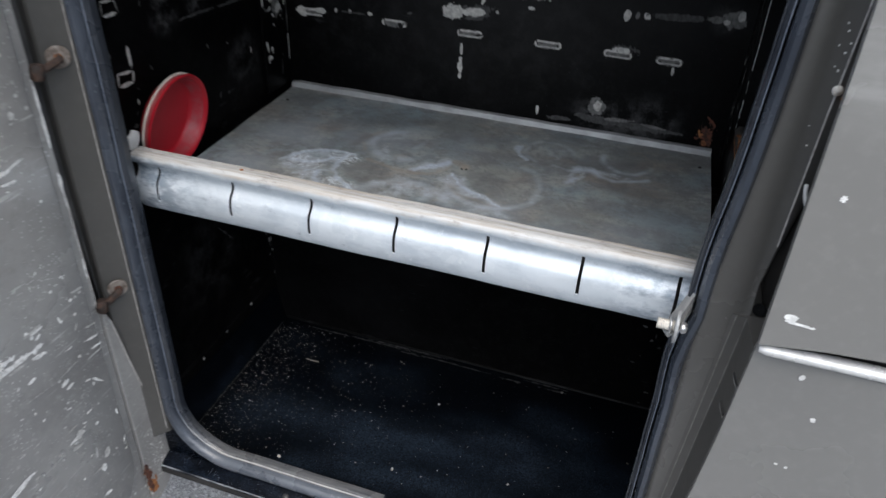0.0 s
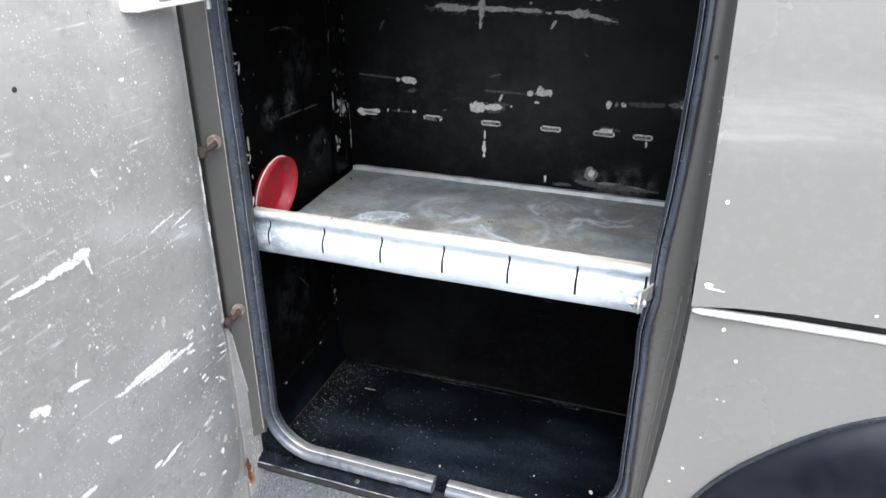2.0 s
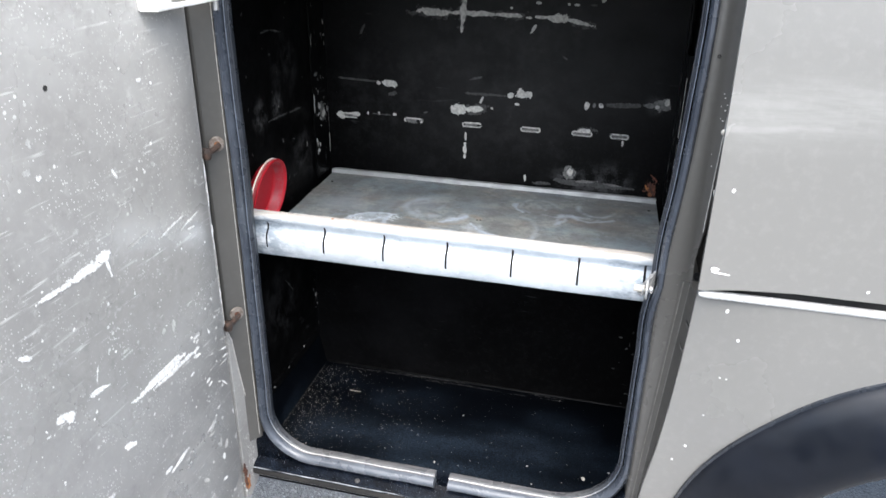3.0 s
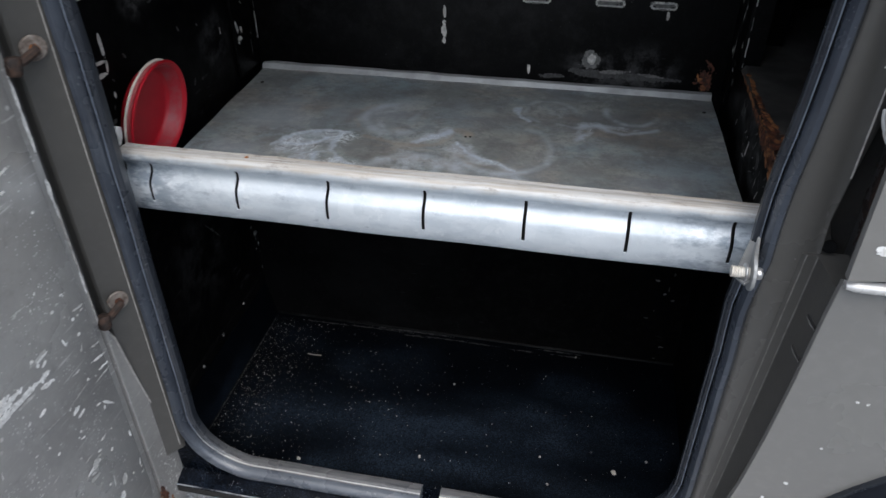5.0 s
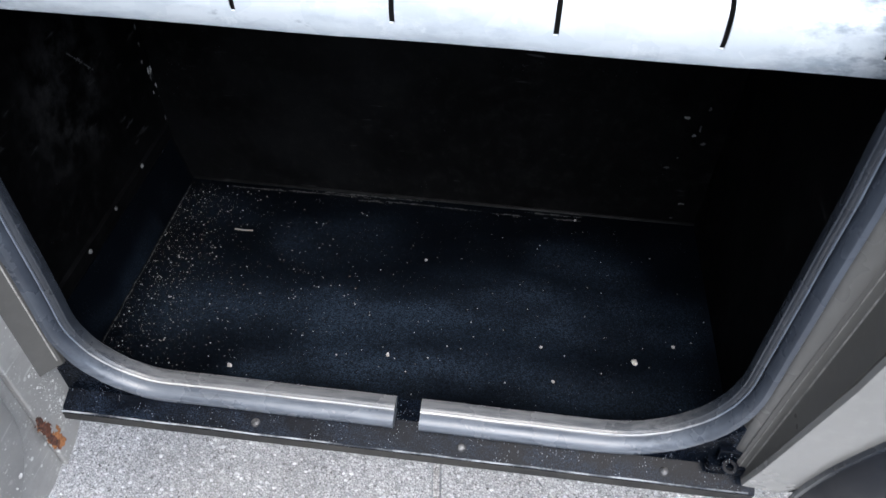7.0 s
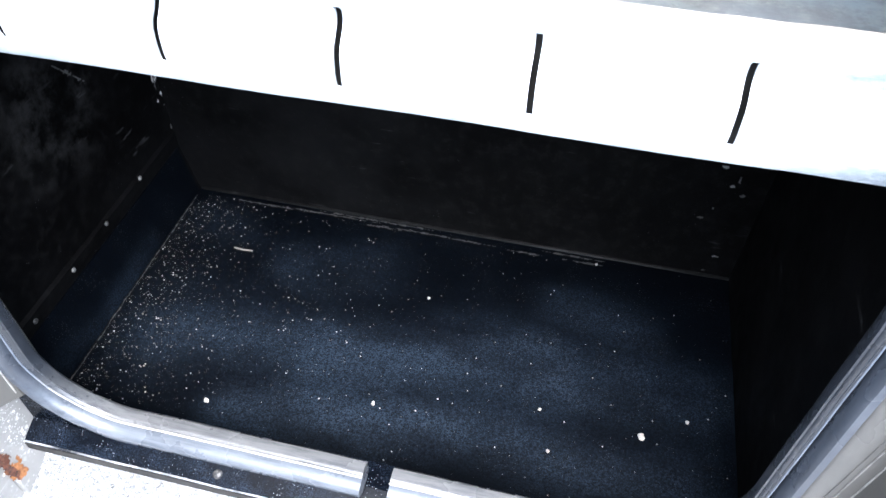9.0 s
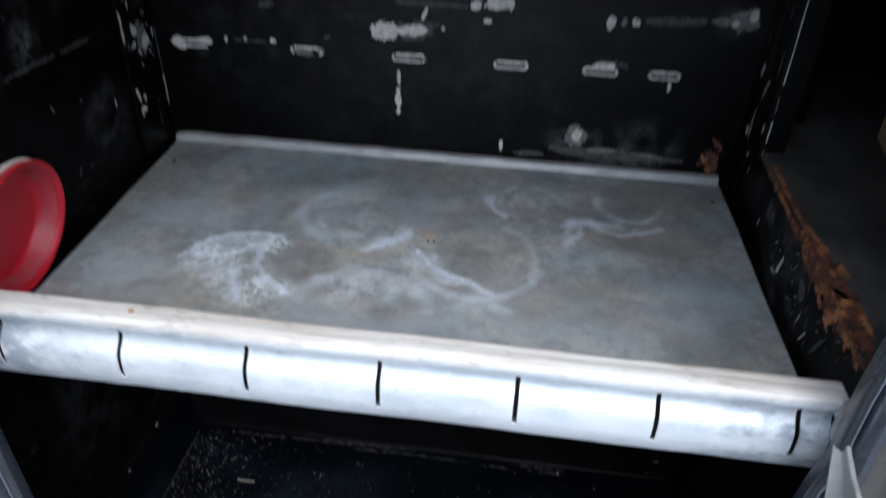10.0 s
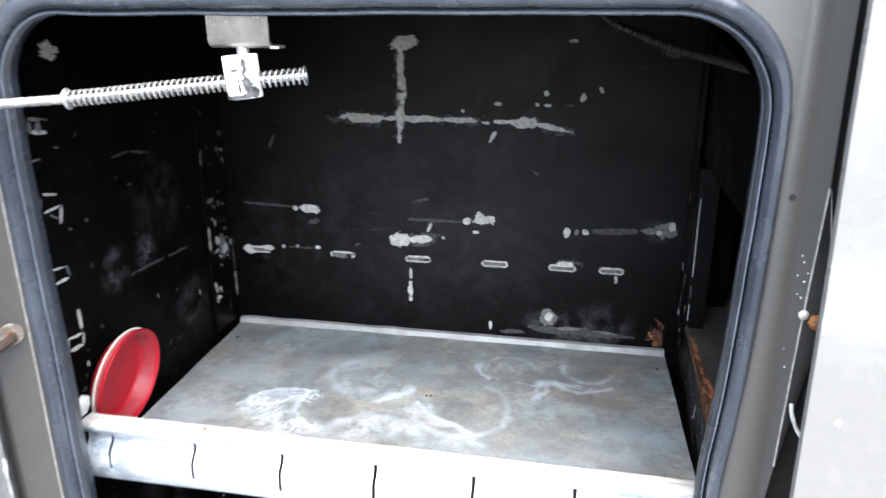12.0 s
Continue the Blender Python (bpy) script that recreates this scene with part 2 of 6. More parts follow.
def galvanized(name):
    """The shelf's front: zinc with spangle, smears and a dirty, rusty top."""
    m = Mat(name, 0.34, 0.65)
    cell = m.voronoi(70, out="Color")
    spangle = m.n.new("ShaderNodeRGBToBW")
    m.l.new(cell, spangle.inputs[0])
    c = m.mix(m.ramp(spangle.outputs[0], 0.2, 0.8, 0, 0.5), (0.60, 0.65, 0.69), (0.70, 0.74, 0.775))
    c = m.mix(m.ramp(m.noise(13, 6, 0.68, m.stretch(m.pos, (1, 1, 2.5))), 0.46, 0.62, 0, 0.65), c, (0.48, 0.53, 0.58))
    c = m.mix(m.ramp(m.noise(30, 6, 0.7, m.stretch(m.pos, (1, 1, 1.8), shift=(4, 2, 7))), 0.58, 0.70, 0, 0.6), c, (0.30, 0.34, 0.39))
    c = m.mix(m.ramp(m.noise(44, 6, 0.72), 0.56, 0.68, 0, 0.75), c, (0.74, 0.775, 0.80))
    ends = m.math("MAXIMUM", m.ramp(m.away((-0.33, 0, 0.925), (1, 0, 0.6)), 0.02, 0.13, 1, 0), m.ramp(m.away((0.325, 0, 0.915), (1, 0, 0.6)), 0.02, 0.13, 1, 0))
    c = m.mix(m.math("MULTIPLY", ends, m.ramp(m.noise(48, 6, 0.72, m.stretch(m.pos, (0.7, 1, 1.4), shift=(1, 3, 2))), 0.42, 0.60, 0, 0.85)), c, (0.20, 0.25, 0.31))
    sep = m.n.new("ShaderNodeSeparateXYZ")
    m.l.new(m.pos, sep.inputs[0])
    high = m.ramp(m.math("ADD", sep.outputs["Z"], m.math("MULTIPLY", m.noise(25, 4), 0.012)), 0.956, 0.963)
    lines = m.noise(42, 6, 0.68, m.stretch(m.pos, (0.16, 6, 5)))
    top = m.mix(m.ramp(lines, 0.42, 0.62), (0.53, 0.525, 0.51), (0.38, 0.335, 0.28))
    top = m.mix(m.ramp(m.noise(60, 6, 0.75, m.stretch(m.pos, (0.6, 2, 1))), 0.55, 0.68, 0, 0.7), top, (0.20, 0.16, 0.13))
    c = m.mix(m.math("MULTIPLY", high, 0.9), c, top)
    m.color(c)
    m.rough(m.ramp(m.noise(24, 5), 0.3, 0.7, 0.36, 0.58))
    m.put(m.b.inputs["Metallic"], m.ramp(high, 0, 1, 0.28, 0.05))
    m.bump(m.math("ADD", m.noise(130, 4), m.math("MULTIPLY", m.math("MULTIPLY", lines, high), 1.2)), 0.3, 0.001)
    return m.m


def shelf_sheet(name):
    """Grey zinc sheet with pale corrosion blooms, ring marks and dull stains."""
    m = Mat(name, 0.5, 0.15)
    c = m.mix(m.ramp(m.noise(9, 7, 0.72), 0.40, 0.60), (0.425, 0.44, 0.42), (0.245, 0.265, 0.26))
    c = m.mix(m.ramp(m.noise(6, 6, 0.62, m.stretch(m.pos, (1, 1.5, 1), shift=(5, 4, 0)), warp=0.4), 0.44, 0.64, 0, 0.8), c, (0.275, 0.355, 0.40))
    c = m.mix(m.ramp(m.noise(5, 6, 0.66, m.stretch(m.pos, (1.1, 2.2, 1), shift=(3, 1, 0)), warp=0.3), 0.44, 0.66, 0, 0.85), c, (0.19, 0.188, 0.182))
    c = m.mix(m.ramp(m.noise(10, 6, 0.66, m.stretch(m.pos, (1, 1.5, 1), shift=(7, 2, 0))), 0.48, 0.68, 0, 0.6), c, (0.36, 0.315, 0.26))
    c = m.mix(m.ramp(m.noise(17, 6, 0.7, m.stretch(m.pos, (1, 1.4, 1), shift=(2, 9, 0)), warp=0.6), 0.47, 0.60, 0, 0.55), c, (0.185, 0.205, 0.22))
    c = m.mix(m.ramp(m.noise(38, 7, 0.76), 0.48, 0.64, 0, 0.6), c, (0.155, 0.16, 0.16))
    c = m.mix(m.ramp(m.noise(110, 5, 0.75), 0.50, 0.66, 0, 0.5), c, (0.16, 0.165, 0.17))
    c = m.mix(m.ramp(m.noise(200, 4, 0.7), 0.56, 0.74, 0, 0.28), c, (0.50, 0.52, 0.52))

    def stain(name):
        k = m.n.new("ShaderNodeAttribute")
        k.attribute_name = name
        return k.outputs["Fac"]
    fine = m.math("SUBTRACT", m.noise(85, 6, 0.7), 0.5)
    cloud = m.ramp(m.noise(30, 6, 0.68, warp=0.5), 0.30, 0.60, 0.35, 1.0)
    c = m.mix(stain("wash"), c, (0.37, 0.42, 0.47))
    c = m.mix(m.math("MULTIPLY", stain("dull"), 0.8), c, (0.13, 0.128, 0.124))
    c = m.mix(m.math("MULTIPLY", m.ramp(m.math("ADD", stain("brown"), m.math("MULTIPLY", fine, 0.5)), 0.12, 0.9), 0.45), c, (0.40, 0.335, 0.26))
    bloom = m.math("MULTIPLY", stain("bloom"), cloud)
    milk = m.ramp(m.math("ADD", bloom, m.math("MULTIPLY", m.math("MULTIPLY", fine, bloom), 2.6)), 0.16, 0.52)
    c = m.mix(m.math("MULTIPLY", milk, m.ramp(m.noise(75, 6, 0.7, m.stretch(m.pos, (1, 1, 1), shift=(1, 7, 0))), 0.36, 0.60, 0.2, 0.7)), c, (0.51, 0.57, 0.635))
    pale = m.ramp(m.math("ADD", stain("pale"), m.math("MULTIPLY", fine, m.math("MULTIPLY", stain("pale"), 2.4))), 0.12, 0.95)
    c = m.mix(m.math("MULTIPLY", pale, 0.62), c, (0.60, 0.69, 0.80))
    c = m.mix(m.math("MULTIPLY", m.math("MULTIPLY", stain("ring"), m.ramp(m.noise(40, 5, 0.65), 0.30, 0.55, 0.35, 1.0)), 0.75), c, (0.56, 0.63, 0.71))
    crust = m.ramp(m.math("ABSOLUTE", m.math("SUBTRACT", m.noise(42, 7, 0.72, m.stretch(m.pos, (1, 1, 1), shift=(3, 3, 0)), warp=1.0), 0.5)), 0.0, 0.055, 1.0, 0.0)
    patchy = m.ramp(m.noise(26, 5, 0.65, m.stretch(m.pos, (1, 1, 1), shift=(8, 1, 0))), 0.38, 0.58, 0.15, 1.0)
    salt = m.math("MULTIPLY", m.math("MAXIMUM", stain("crust"), m.math("MULTIPLY", m.math("MAXIMUM", bloom, pale), 0.55)), m.math("MULTIPLY", crust, patchy))
    c = m.mix(m.ramp(salt, 0.08, 0.6, 0, 0.8), c, (0.77, 0.84, 0.90))
    c = m.mix(m.ramp(m.away((0.003, 0.252, 0.8815)), 0.003, 0.010, 0.5, 0), c, (0.46, 0.38, 0.30))
    m.color(c)
    m.rough(m.ramp(m.noise(13, 6, 0.7), 0.3, 0.7, 0.36, 0.62))
    m.bump(m.math("ADD", m.noise(60, 6, 0.65), m.math("MULTIPLY", pale, 0.4)), 0.2, 0.001)
    return m.m


def rubber(name, lift=1.0, dust=(0.20, 0.22, 0.25), dusty=0.45):
    m = Mat(name, 0.3, spec=0.55)
    c = m.mix(m.ramp(m.noise(40, 6, 0.65, m.stretch(m.pos, (1, 1, 0.5))), 0.30, 0.72), (0.036 * lift, 0.042 * lift, 0.054 * lift), (0.055 * lift, 0.064 * lift, 0.080 * lift))
    c = m.mix(m.ramp(m.noise(130, 4, 0.7), 0.62, 0.78, 0, 0.35), c, (0.16, 0.16, 0.16))
    c = m.mix(m.math("MULTIPLY", m.ramp(m.voronoi(300), 0.08, 0.18, 1, 0), m.ramp(m.noise(24, 3), 0.56, 0.7, 0, 0.35)), c, (0.3, 0.3, 0.3))
    # paler along the sill: dust, plus light on its upward faces coloured in
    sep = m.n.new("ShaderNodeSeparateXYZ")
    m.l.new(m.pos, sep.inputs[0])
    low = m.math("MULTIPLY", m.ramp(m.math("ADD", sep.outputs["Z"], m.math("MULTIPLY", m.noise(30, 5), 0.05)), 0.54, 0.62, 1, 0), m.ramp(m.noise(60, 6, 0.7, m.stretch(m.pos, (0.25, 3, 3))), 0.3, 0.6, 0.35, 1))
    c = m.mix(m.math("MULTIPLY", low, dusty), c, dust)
    m.color(c)
    m.rough(m.ramp(m.noise(20, 4), 0.3, 0.7, 0.20, 0.34))
    m.bump(m.noise(90, 4), 0.12, 0.0012)
    return m.m


def plain(name, a, b, rough, metal=0.0, scale=40.0, bump=0.15, spec=0.5):
    m = Mat(name, rough, metal, spec=spec)
    m.color(m.mix(m.ramp(m.noise(scale, 5, 0.6), 0.35, 0.68), a, b))
    m.rough(m.ramp(m.noise(scale * 1.7, 4), 0.3, 0.7, max(0.05, rough - 0.1), min(1, rough + 0.1)))
    m.bump(m.noise(scale * 4, 3), bump, 0.001)
    return m.m


def paving(name):
    m = Mat(name, 0.85)
    col = m.voronoi(210, out="Color")
    bw = m.n.new("ShaderNodeRGBToBW")
    m.l.new(col, bw.inputs[0])
    c = m.mix(bw.outputs[0], (0.40, 0.405, 0.415), (0.76, 0.765, 0.775))
    c = m.mix(m.ramp(m.voronoi(210, "DISTANCE_TO_EDGE"), 0.0, 0.09, 0.95, 0), c, (0.06, 0.059, 0.056))
    c = m.mix(m.ramp(m.noise(3, 5), 0.4, 0.7, 0, 0.4), c, (0.15, 0.148, 0.14))
    m.color(c)
    m.bump(m.voronoi(210), 0.6, 0.003)
    return m.m


def stones(name):
    m = Mat(name, 0.7)
    c = m.mix(m.math("POWER", m.island, 1.6), (0.26, 0.265, 0.275), (0.86, 0.865, 0.875))
    m.color(m.mix(m.ramp(m.noise(200, 3), 0.4, 0.7, 0, 0.5), c, (0.3, 0.29, 0.27)))
    return m.m


def plywood(name, a=(0.50, 0.29, 0.12), b=(0.28, 0.135, 0.048), stain=0.8):
    m = Mat(name, 0.7)
    c = m.mix(m.ramp(m.noise(30, 6, 0.6, m.stretch(m.pos, (1, 1, 4)), warp=0.6), 0.35, 0.65), a, b)
    m.color(m.mix(m.ramp(m.noise(14, 4), 0.5, 0.75, 0, stain), c, (0.07, 0.04, 0.02)))
    m.bump(m.noise(110, 4, vec=m.stretch(m.pos, (1, 1, 5))), 0.3, 0.001)
    return m.m


def red_plastic(name):
    m = Mat(name, 0.42)
    c = m.mix(m.ramp(m.noise(40, 5), 0.4, 0.7, 0, 0.35), (0.40, 0.006, 0.018), (0.30, 0.006, 0.013))
    c = m.mix(m.ramp(m.noise(120, 5, 0.7), 0.58, 0.8, 0, 0.3), c, (0.45, 0.10, 0.10))
    m.color(c)
    m.bump(m.noise(150, 3), 0.1, 0.001)
    return m.m


PAINT = grey_paint("grey_body_paint", (0.195, 0.192, 0.182), 0.20, 0.08, spec=0.7)
PAINT_UP = grey_paint("scuffed_body_paint", (0.205, 0.202, 0.192), 0.20, 0.08, spec=0.7, streaks=(((0.35, -0.118, 1.180), (0.46, -0.118, 1.186), 0.008, 0.22), ((0.37, -0.118, 1.20), (0.60, -0.118, 1.215), 0.05, 0.16), ((0.43, -0.118, 1.235), (0.6, -0.118, 1.24), 0.02, 0.10)))
DOOR_PAINT = grey_paint("scratched_grey_paint", (0.295, 0.29, 0.278), 0.26, 0.65, 1.0, spec=0.9)
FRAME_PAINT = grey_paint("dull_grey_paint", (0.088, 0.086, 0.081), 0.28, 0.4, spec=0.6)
# grimy frame grey, darkened in its colour for shade on jamb and return
JAMB_PAINT = grey_paint("grimy_shaded_paint", (0.067, 0.065, 0.060), 0.32, 0.6, spec=0.6)
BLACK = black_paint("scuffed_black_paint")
FLOOR_BLACK = dust_or_sheen_black("dusty_black_floor", BANDS)
# here the bluish bands paint the slanted panel's sheen
PANEL_BLACK = dust_or_sheen_black("sheen_black_panel", ((-0.36, 0.06, -0.36, 0.20, 0.030, 0.45), (-0.36, 0.0, -0.36, 0.04, 0.03, 0.4)), 0.476)
SILL_BLACK = speckled("speckled_black_sill")
ZINC = galvanized("galvanized_steel")
FLANGE = plain("dull_zinc_edge", (0.36, 0.37, 0.37), (0.27, 0.275, 0.275), 0.5, 0.2, 32)
SHEET = shelf_sheet("stained_zinc_sheet")
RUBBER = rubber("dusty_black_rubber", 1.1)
# much paler rubber: highlights on the seal's ridges put into the colour
RUBBER_HIGHLIGHT = rubber("rubber_highlight_line", 2.6, (0.52, 0.51, 0.49), 0.95)
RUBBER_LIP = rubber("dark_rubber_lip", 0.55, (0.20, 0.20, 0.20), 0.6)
SCRAPE = bare_metal("bare_scraped_metal", (0.60, 0.59, 0.56), (0.40, 0.39, 0.37))
CHIP = bare_metal("pale_primer", (0.84, 0.84, 0.82), (0.62, 0.62, 0.60))
CHIP_DULL = bare_metal("dull_primer", (0.52, 0.52, 0.5), (0.36, 0.355, 0.34))
FAINT = bare_metal("faint_scuff", (0.06, 0.06, 0.06), (0.03, 0.03, 0.03))
DIM = bare_metal("dull_scuff", (0.17, 0.168, 0.162), (0.09, 0.09, 0.088))
# pale grey for lines that imitate light caught on folds and edges
EDGE_GLINT = plain("grey_edge_glint", (0.42, 0.41, 0.39), (0.24, 0.23, 0.22), 0.5, 0, 200)
# dimmer grey for painted-in light on the return's creases and slot rims
DULL_GLINT = plain("dim_grey_glint", (0.20, 0.195, 0.185), (0.11, 0.107, 0.10), 0.45, 0, 150)
RUST = rust("flaking_rust")
OLD_RUST = plain("old_dark_rust", (0.035, 0.017, 0.012), (0.15, 0.05, 0.026), 0.8, 0, 150, 0.5)
STEEL = plain("dull_steel", (0.62, 0.62, 0.62), (0.42, 0.42, 0.42), 0.36, 0.8)
CHROME = plain("zinc_plated_spring", (0.72, 0.72, 0.70), (0.5, 0.49, 0.46), 0.3, 0.85, 90)
SPRING = plain("oily_spring_steel", (0.52, 0.52, 0.50), (0.30, 0.30, 0.29), 0.35, 0.6, 90)
HANGER = plain("brownish_steel", (0.42, 0.40, 0.37), (0.27, 0.25, 0.235), 0.3, 0.75, 25)
STEEL_DARK = plain("dark_bare_steel", (0.05, 0.05, 0.052), (0.14, 0.14, 0.14), 0.4, 0.5, 200)
WHITE = plain("chipped_white_paint", (0.8, 0.8, 0.79), (0.68, 0.68, 0.66), 0.4)
RED = red_plastic("red_plastic")
DUSTY_RED = plain("dusty_red_plastic", (0.30, 0.10, 0.10), (0.34, 0.035, 0.045), 0.6, 0, 45)
DULL_RED = plain("dull_red_plastic", (0.34, 0.012, 0.026), (0.27, 0.055, 0.062), 0.5, 0, 55)
CREAM = plain("cream_plastic", (0.72, 0.70, 0.64), (0.5, 0.46, 0.4), 0.5)
FLARE = plain("dark_blue_black_plastic", (0.005, 0.0065, 0.010), (0.009, 0.011, 0.016), 0.42, 0, 12, 0.15, 0.28)
# body bead made paler: its reflection of the sky put into the colour
BEAD = plain("bright_bead_glint", (0.62, 0.62, 0.61), (0.45, 0.45, 0.44), 0.25, 0.2, 30)
DARK = plain("dark_underside_and_gap_shade", (0.012, 0.012, 0.012), (0.03, 0.028, 0.025), 0.8, 0, 20)
PAVING = paving("exposed_aggregate_concrete")
STONES = stones("aggregate_stones")
WOOD = plywood("plywood", (0.58, 0.29, 0.09), (0.30, 0.13, 0.04))
DARK_WOOD = plywood("dark_plywood", (0.12, 0.06, 0.03), (0.06, 0.03, 0.016))
PALE_WOOD = plywood("pale_end_grain", (0.50, 0.36, 0.20), (0.36, 0.23, 0.11), 0.6)
def crumbs(name):
    m = Mat(name, 0.8)
    c = m.mix(m.math("POWER", m.island, 1.5), (0.13, 0.125, 0.115), (0.62, 0.60, 0.56))
    m.color(m.mix(m.ramp(m.noise(400, 3), 0.4, 0.65, 0, 0.5), c, (0.22, 0.17, 0.12)))
    return m.m


GRIT = crumbs("pale_grit")
DULL_WASHER = plain("dull_rusty_washer", (0.24, 0.215, 0.19), (0.11, 0.085, 0.07), 0.55, 0.2, 160)
PIN_RUST = plain("black_brown_rust", (0.018, 0.013, 0.011), (0.055, 0.03, 0.02), 0.8, 0, 150, 0.5)
GAP_GREY = plain("dirty_grey_and_gap_shade", (0.05, 0.05, 0.05), (0.085, 0.083, 0.08), 0.5, 0, 25)
LEDGE = plain("worn_black_ledge", (0.030, 0.029, 0.028), (0.075, 0.072, 0.068), 0.65, 0, 14)
CABLE = plain("white_cable", (0.7, 0.7, 0.68), (0.55, 0.55, 0.52), 0.45)

# ---- mesh helpers ----
ORIGIN = {}


def thing(name, base, label, category, group="", kind=""):
    ob = new(name)
    ob.location = base
    ob.empty_display_size = 0.02
    ORIGIN[ob.name] = Vector(base)
    return tagged(ob, label, category, group, kind)


def part(name, bm, material, parent=None, label="", smooth=0.0, bevel=0.0, solid=0.0):
    """Links a bmesh in world metres as one mesh object under its thing or part. smooth: the edge angle in degrees below which faces shade smoothly."""
    base = ORIGIN[parent.name] if parent else Vector((0, 0, 0))
    bmesh.ops.translate(bm, verts=bm.verts, vec=-base)
    bmesh.ops.recalc_face_normals(bm, faces=bm.faces)
    if smooth:
        for e in bm.edges:
            e.smooth = len(e.link_faces) == 2 and e.calc_face_angle(9) < radians(smooth)
        for f in bm.faces:
            f.smooth = True
    me = bpy.data.meshes.new(name)
    bm.to_mesh(me)
    bm.free()
    me.materials.append(material)
    ob = new(name, me)
    if parent:
        ob.parent = parent
    ORIGIN[ob.name] = base
    if solid:
        k = ob.modifiers.new("thickness", "SOLIDIFY")
        k.thickness, k.offset = solid, 0
    if bevel:
        k = ob.modifiers.new("rounded_edges", "BEVEL")
        k.width, k.segments, k.limit_method, k.angle_limit = bevel, 3, "ANGLE", radians(35)
        k.harden_normals = False
    if label:
        tagged(ob, label)
    return ob


def structure(name, bm, material, label, category, **more):
    return tagged(part(name, bm, material, None, **more), label, category, "", "structure")


def box(bm, x0, x1, y0, y1, z0, z1, turn=None):
    m = Matrix.LocRotScale(((x0 + x1) / 2, (y0 + y1) / 2, (z0 + z1) / 2), turn, (abs(x1 - x0), abs(y1 - y0), abs(z1 - z0)))
    bmesh.ops.create_cube(bm, size=1, matrix=m)
    return bm


def prism(bm, points, axis, a, b):
    """A closed outline pushed along an axis from a to b. Outline: the other two coordinates in their order."""
    def at(p, d):
        q = list(p)
        q.insert("xyz".index(axis), d)
        return q
    lo = [bm.verts.new(at(p, a)) for p in points]
    hi = [bm.verts.new(at(p, b)) for p in points]
    n = len(points)
    caps = [bm.faces.new(lo[::-1]), bm.faces.new(hi)]
    for i in range(n):
        bm.faces.new((lo[i], lo[(i + 1) % n], hi[(i + 1) % n], hi[i]))
    bmesh.ops.triangulate(bm, faces=[f for f in caps if len(f.verts) > 4])
    return bm


def sweep(bm, path, ring, closed=False, caps=True):
    """Carries ring(i, point, tangent) -> list of places along a path."""
    n = len(path)
    rows = []
    for i, p in enumerate(path):
        a, b = (path[(i - 1) % n], path[(i + 1) % n]) if closed else (path[max(0, i - 1)], path[min(n - 1, i + 1)])
        rows.append([bm.verts.new(q) for q in ring(i, p, (b - a).normalized())])
    k = len(rows[0])
    for i in range(n if closed else n - 1):
        r, s = rows[i], rows[(i + 1) % n]
        for j in range(k):
            bm.faces.new((r[j], r[(j + 1) % k], s[(j + 1) % k], s[j]))
    if caps and not closed:
        bm.faces.new(rows[0][::-1])
        bm.faces.new(rows[-1])
    return bm


def tube(bm, path, radius, seg=10, closed=False):
    path = [Vector(p) for p in path]

    def ring(i, p, t):
        up = Vector((0, 0, 1)) if abs(t.z) < 0.9 else Vector((0, 1, 0))
        u = t.cross(up).normalized()
        v = t.cross(u)
        r = radius(i / max(1, len(path) - 1)) if callable(radius) else radius
        return [p + r * (math.cos(2 * math.pi * j / seg) * u + math.sin(2 * math.pi * j / seg) * v) for j in range(seg)]
    return sweep(bm, path, ring, closed)


def lathe(bm, profile, centre, normal, seg=64):
    """Turns (radius, height) round an axis; a closed profile makes a solid."""
    rot = Vector(normal).normalized().to_track_quat("Z", "Y").to_matrix()
    rows = []
    for j in range(seg):
        a = 2 * math.pi * j / seg
        rows.append([bm.verts.new(Vector(centre) + rot @ Vector((r * math.cos(a), r * math.sin(a), h))) for r, h in profile])
    k = len(profile)
    for j in range(seg):
        r, s = rows[j], rows[(j + 1) % seg]
        for i in range(k):
            bm.faces.new((r[i], s[i], s[(i + 1) % k], r[(i + 1) % k]))
    return bm


def disc(bm, centre, normal, radius, thick, hole=0.0005, seg=32):
    t = thick / 2
    e = min(radius * 0.15, t * 0.6)
    return lathe(bm, [(hole, -t), (radius - e, -t), (radius, -t + e), (radius, t - e), (radius - e, t), (hole, t)], centre, normal, seg)


def hexagon(bm, centre, normal, across, thick):
    n = Vector(normal).normalized()
    rot = n.to_track_quat("Z", "Y").to_matrix()
    pts = [rot @ Vector((across / 2 * math.cos(math.pi / 3 * i), across / 2 * math.sin(math.pi / 3 * i), 0)) for i in range(6)]
    lo = [bm.verts.new(Vector(centre) + p - n * thick / 2) for p in pts]
    hi = [bm.verts.new(Vector(centre) + p * 0.96 + n * thick / 2) for p in pts]
    bm.faces.new(lo[::-1])
    bm.faces.new(hi)
    for i in range(6):
        bm.faces.new((lo[i], lo[(i + 1) % 6], hi[(i + 1) % 6], hi[i]))
    return bm


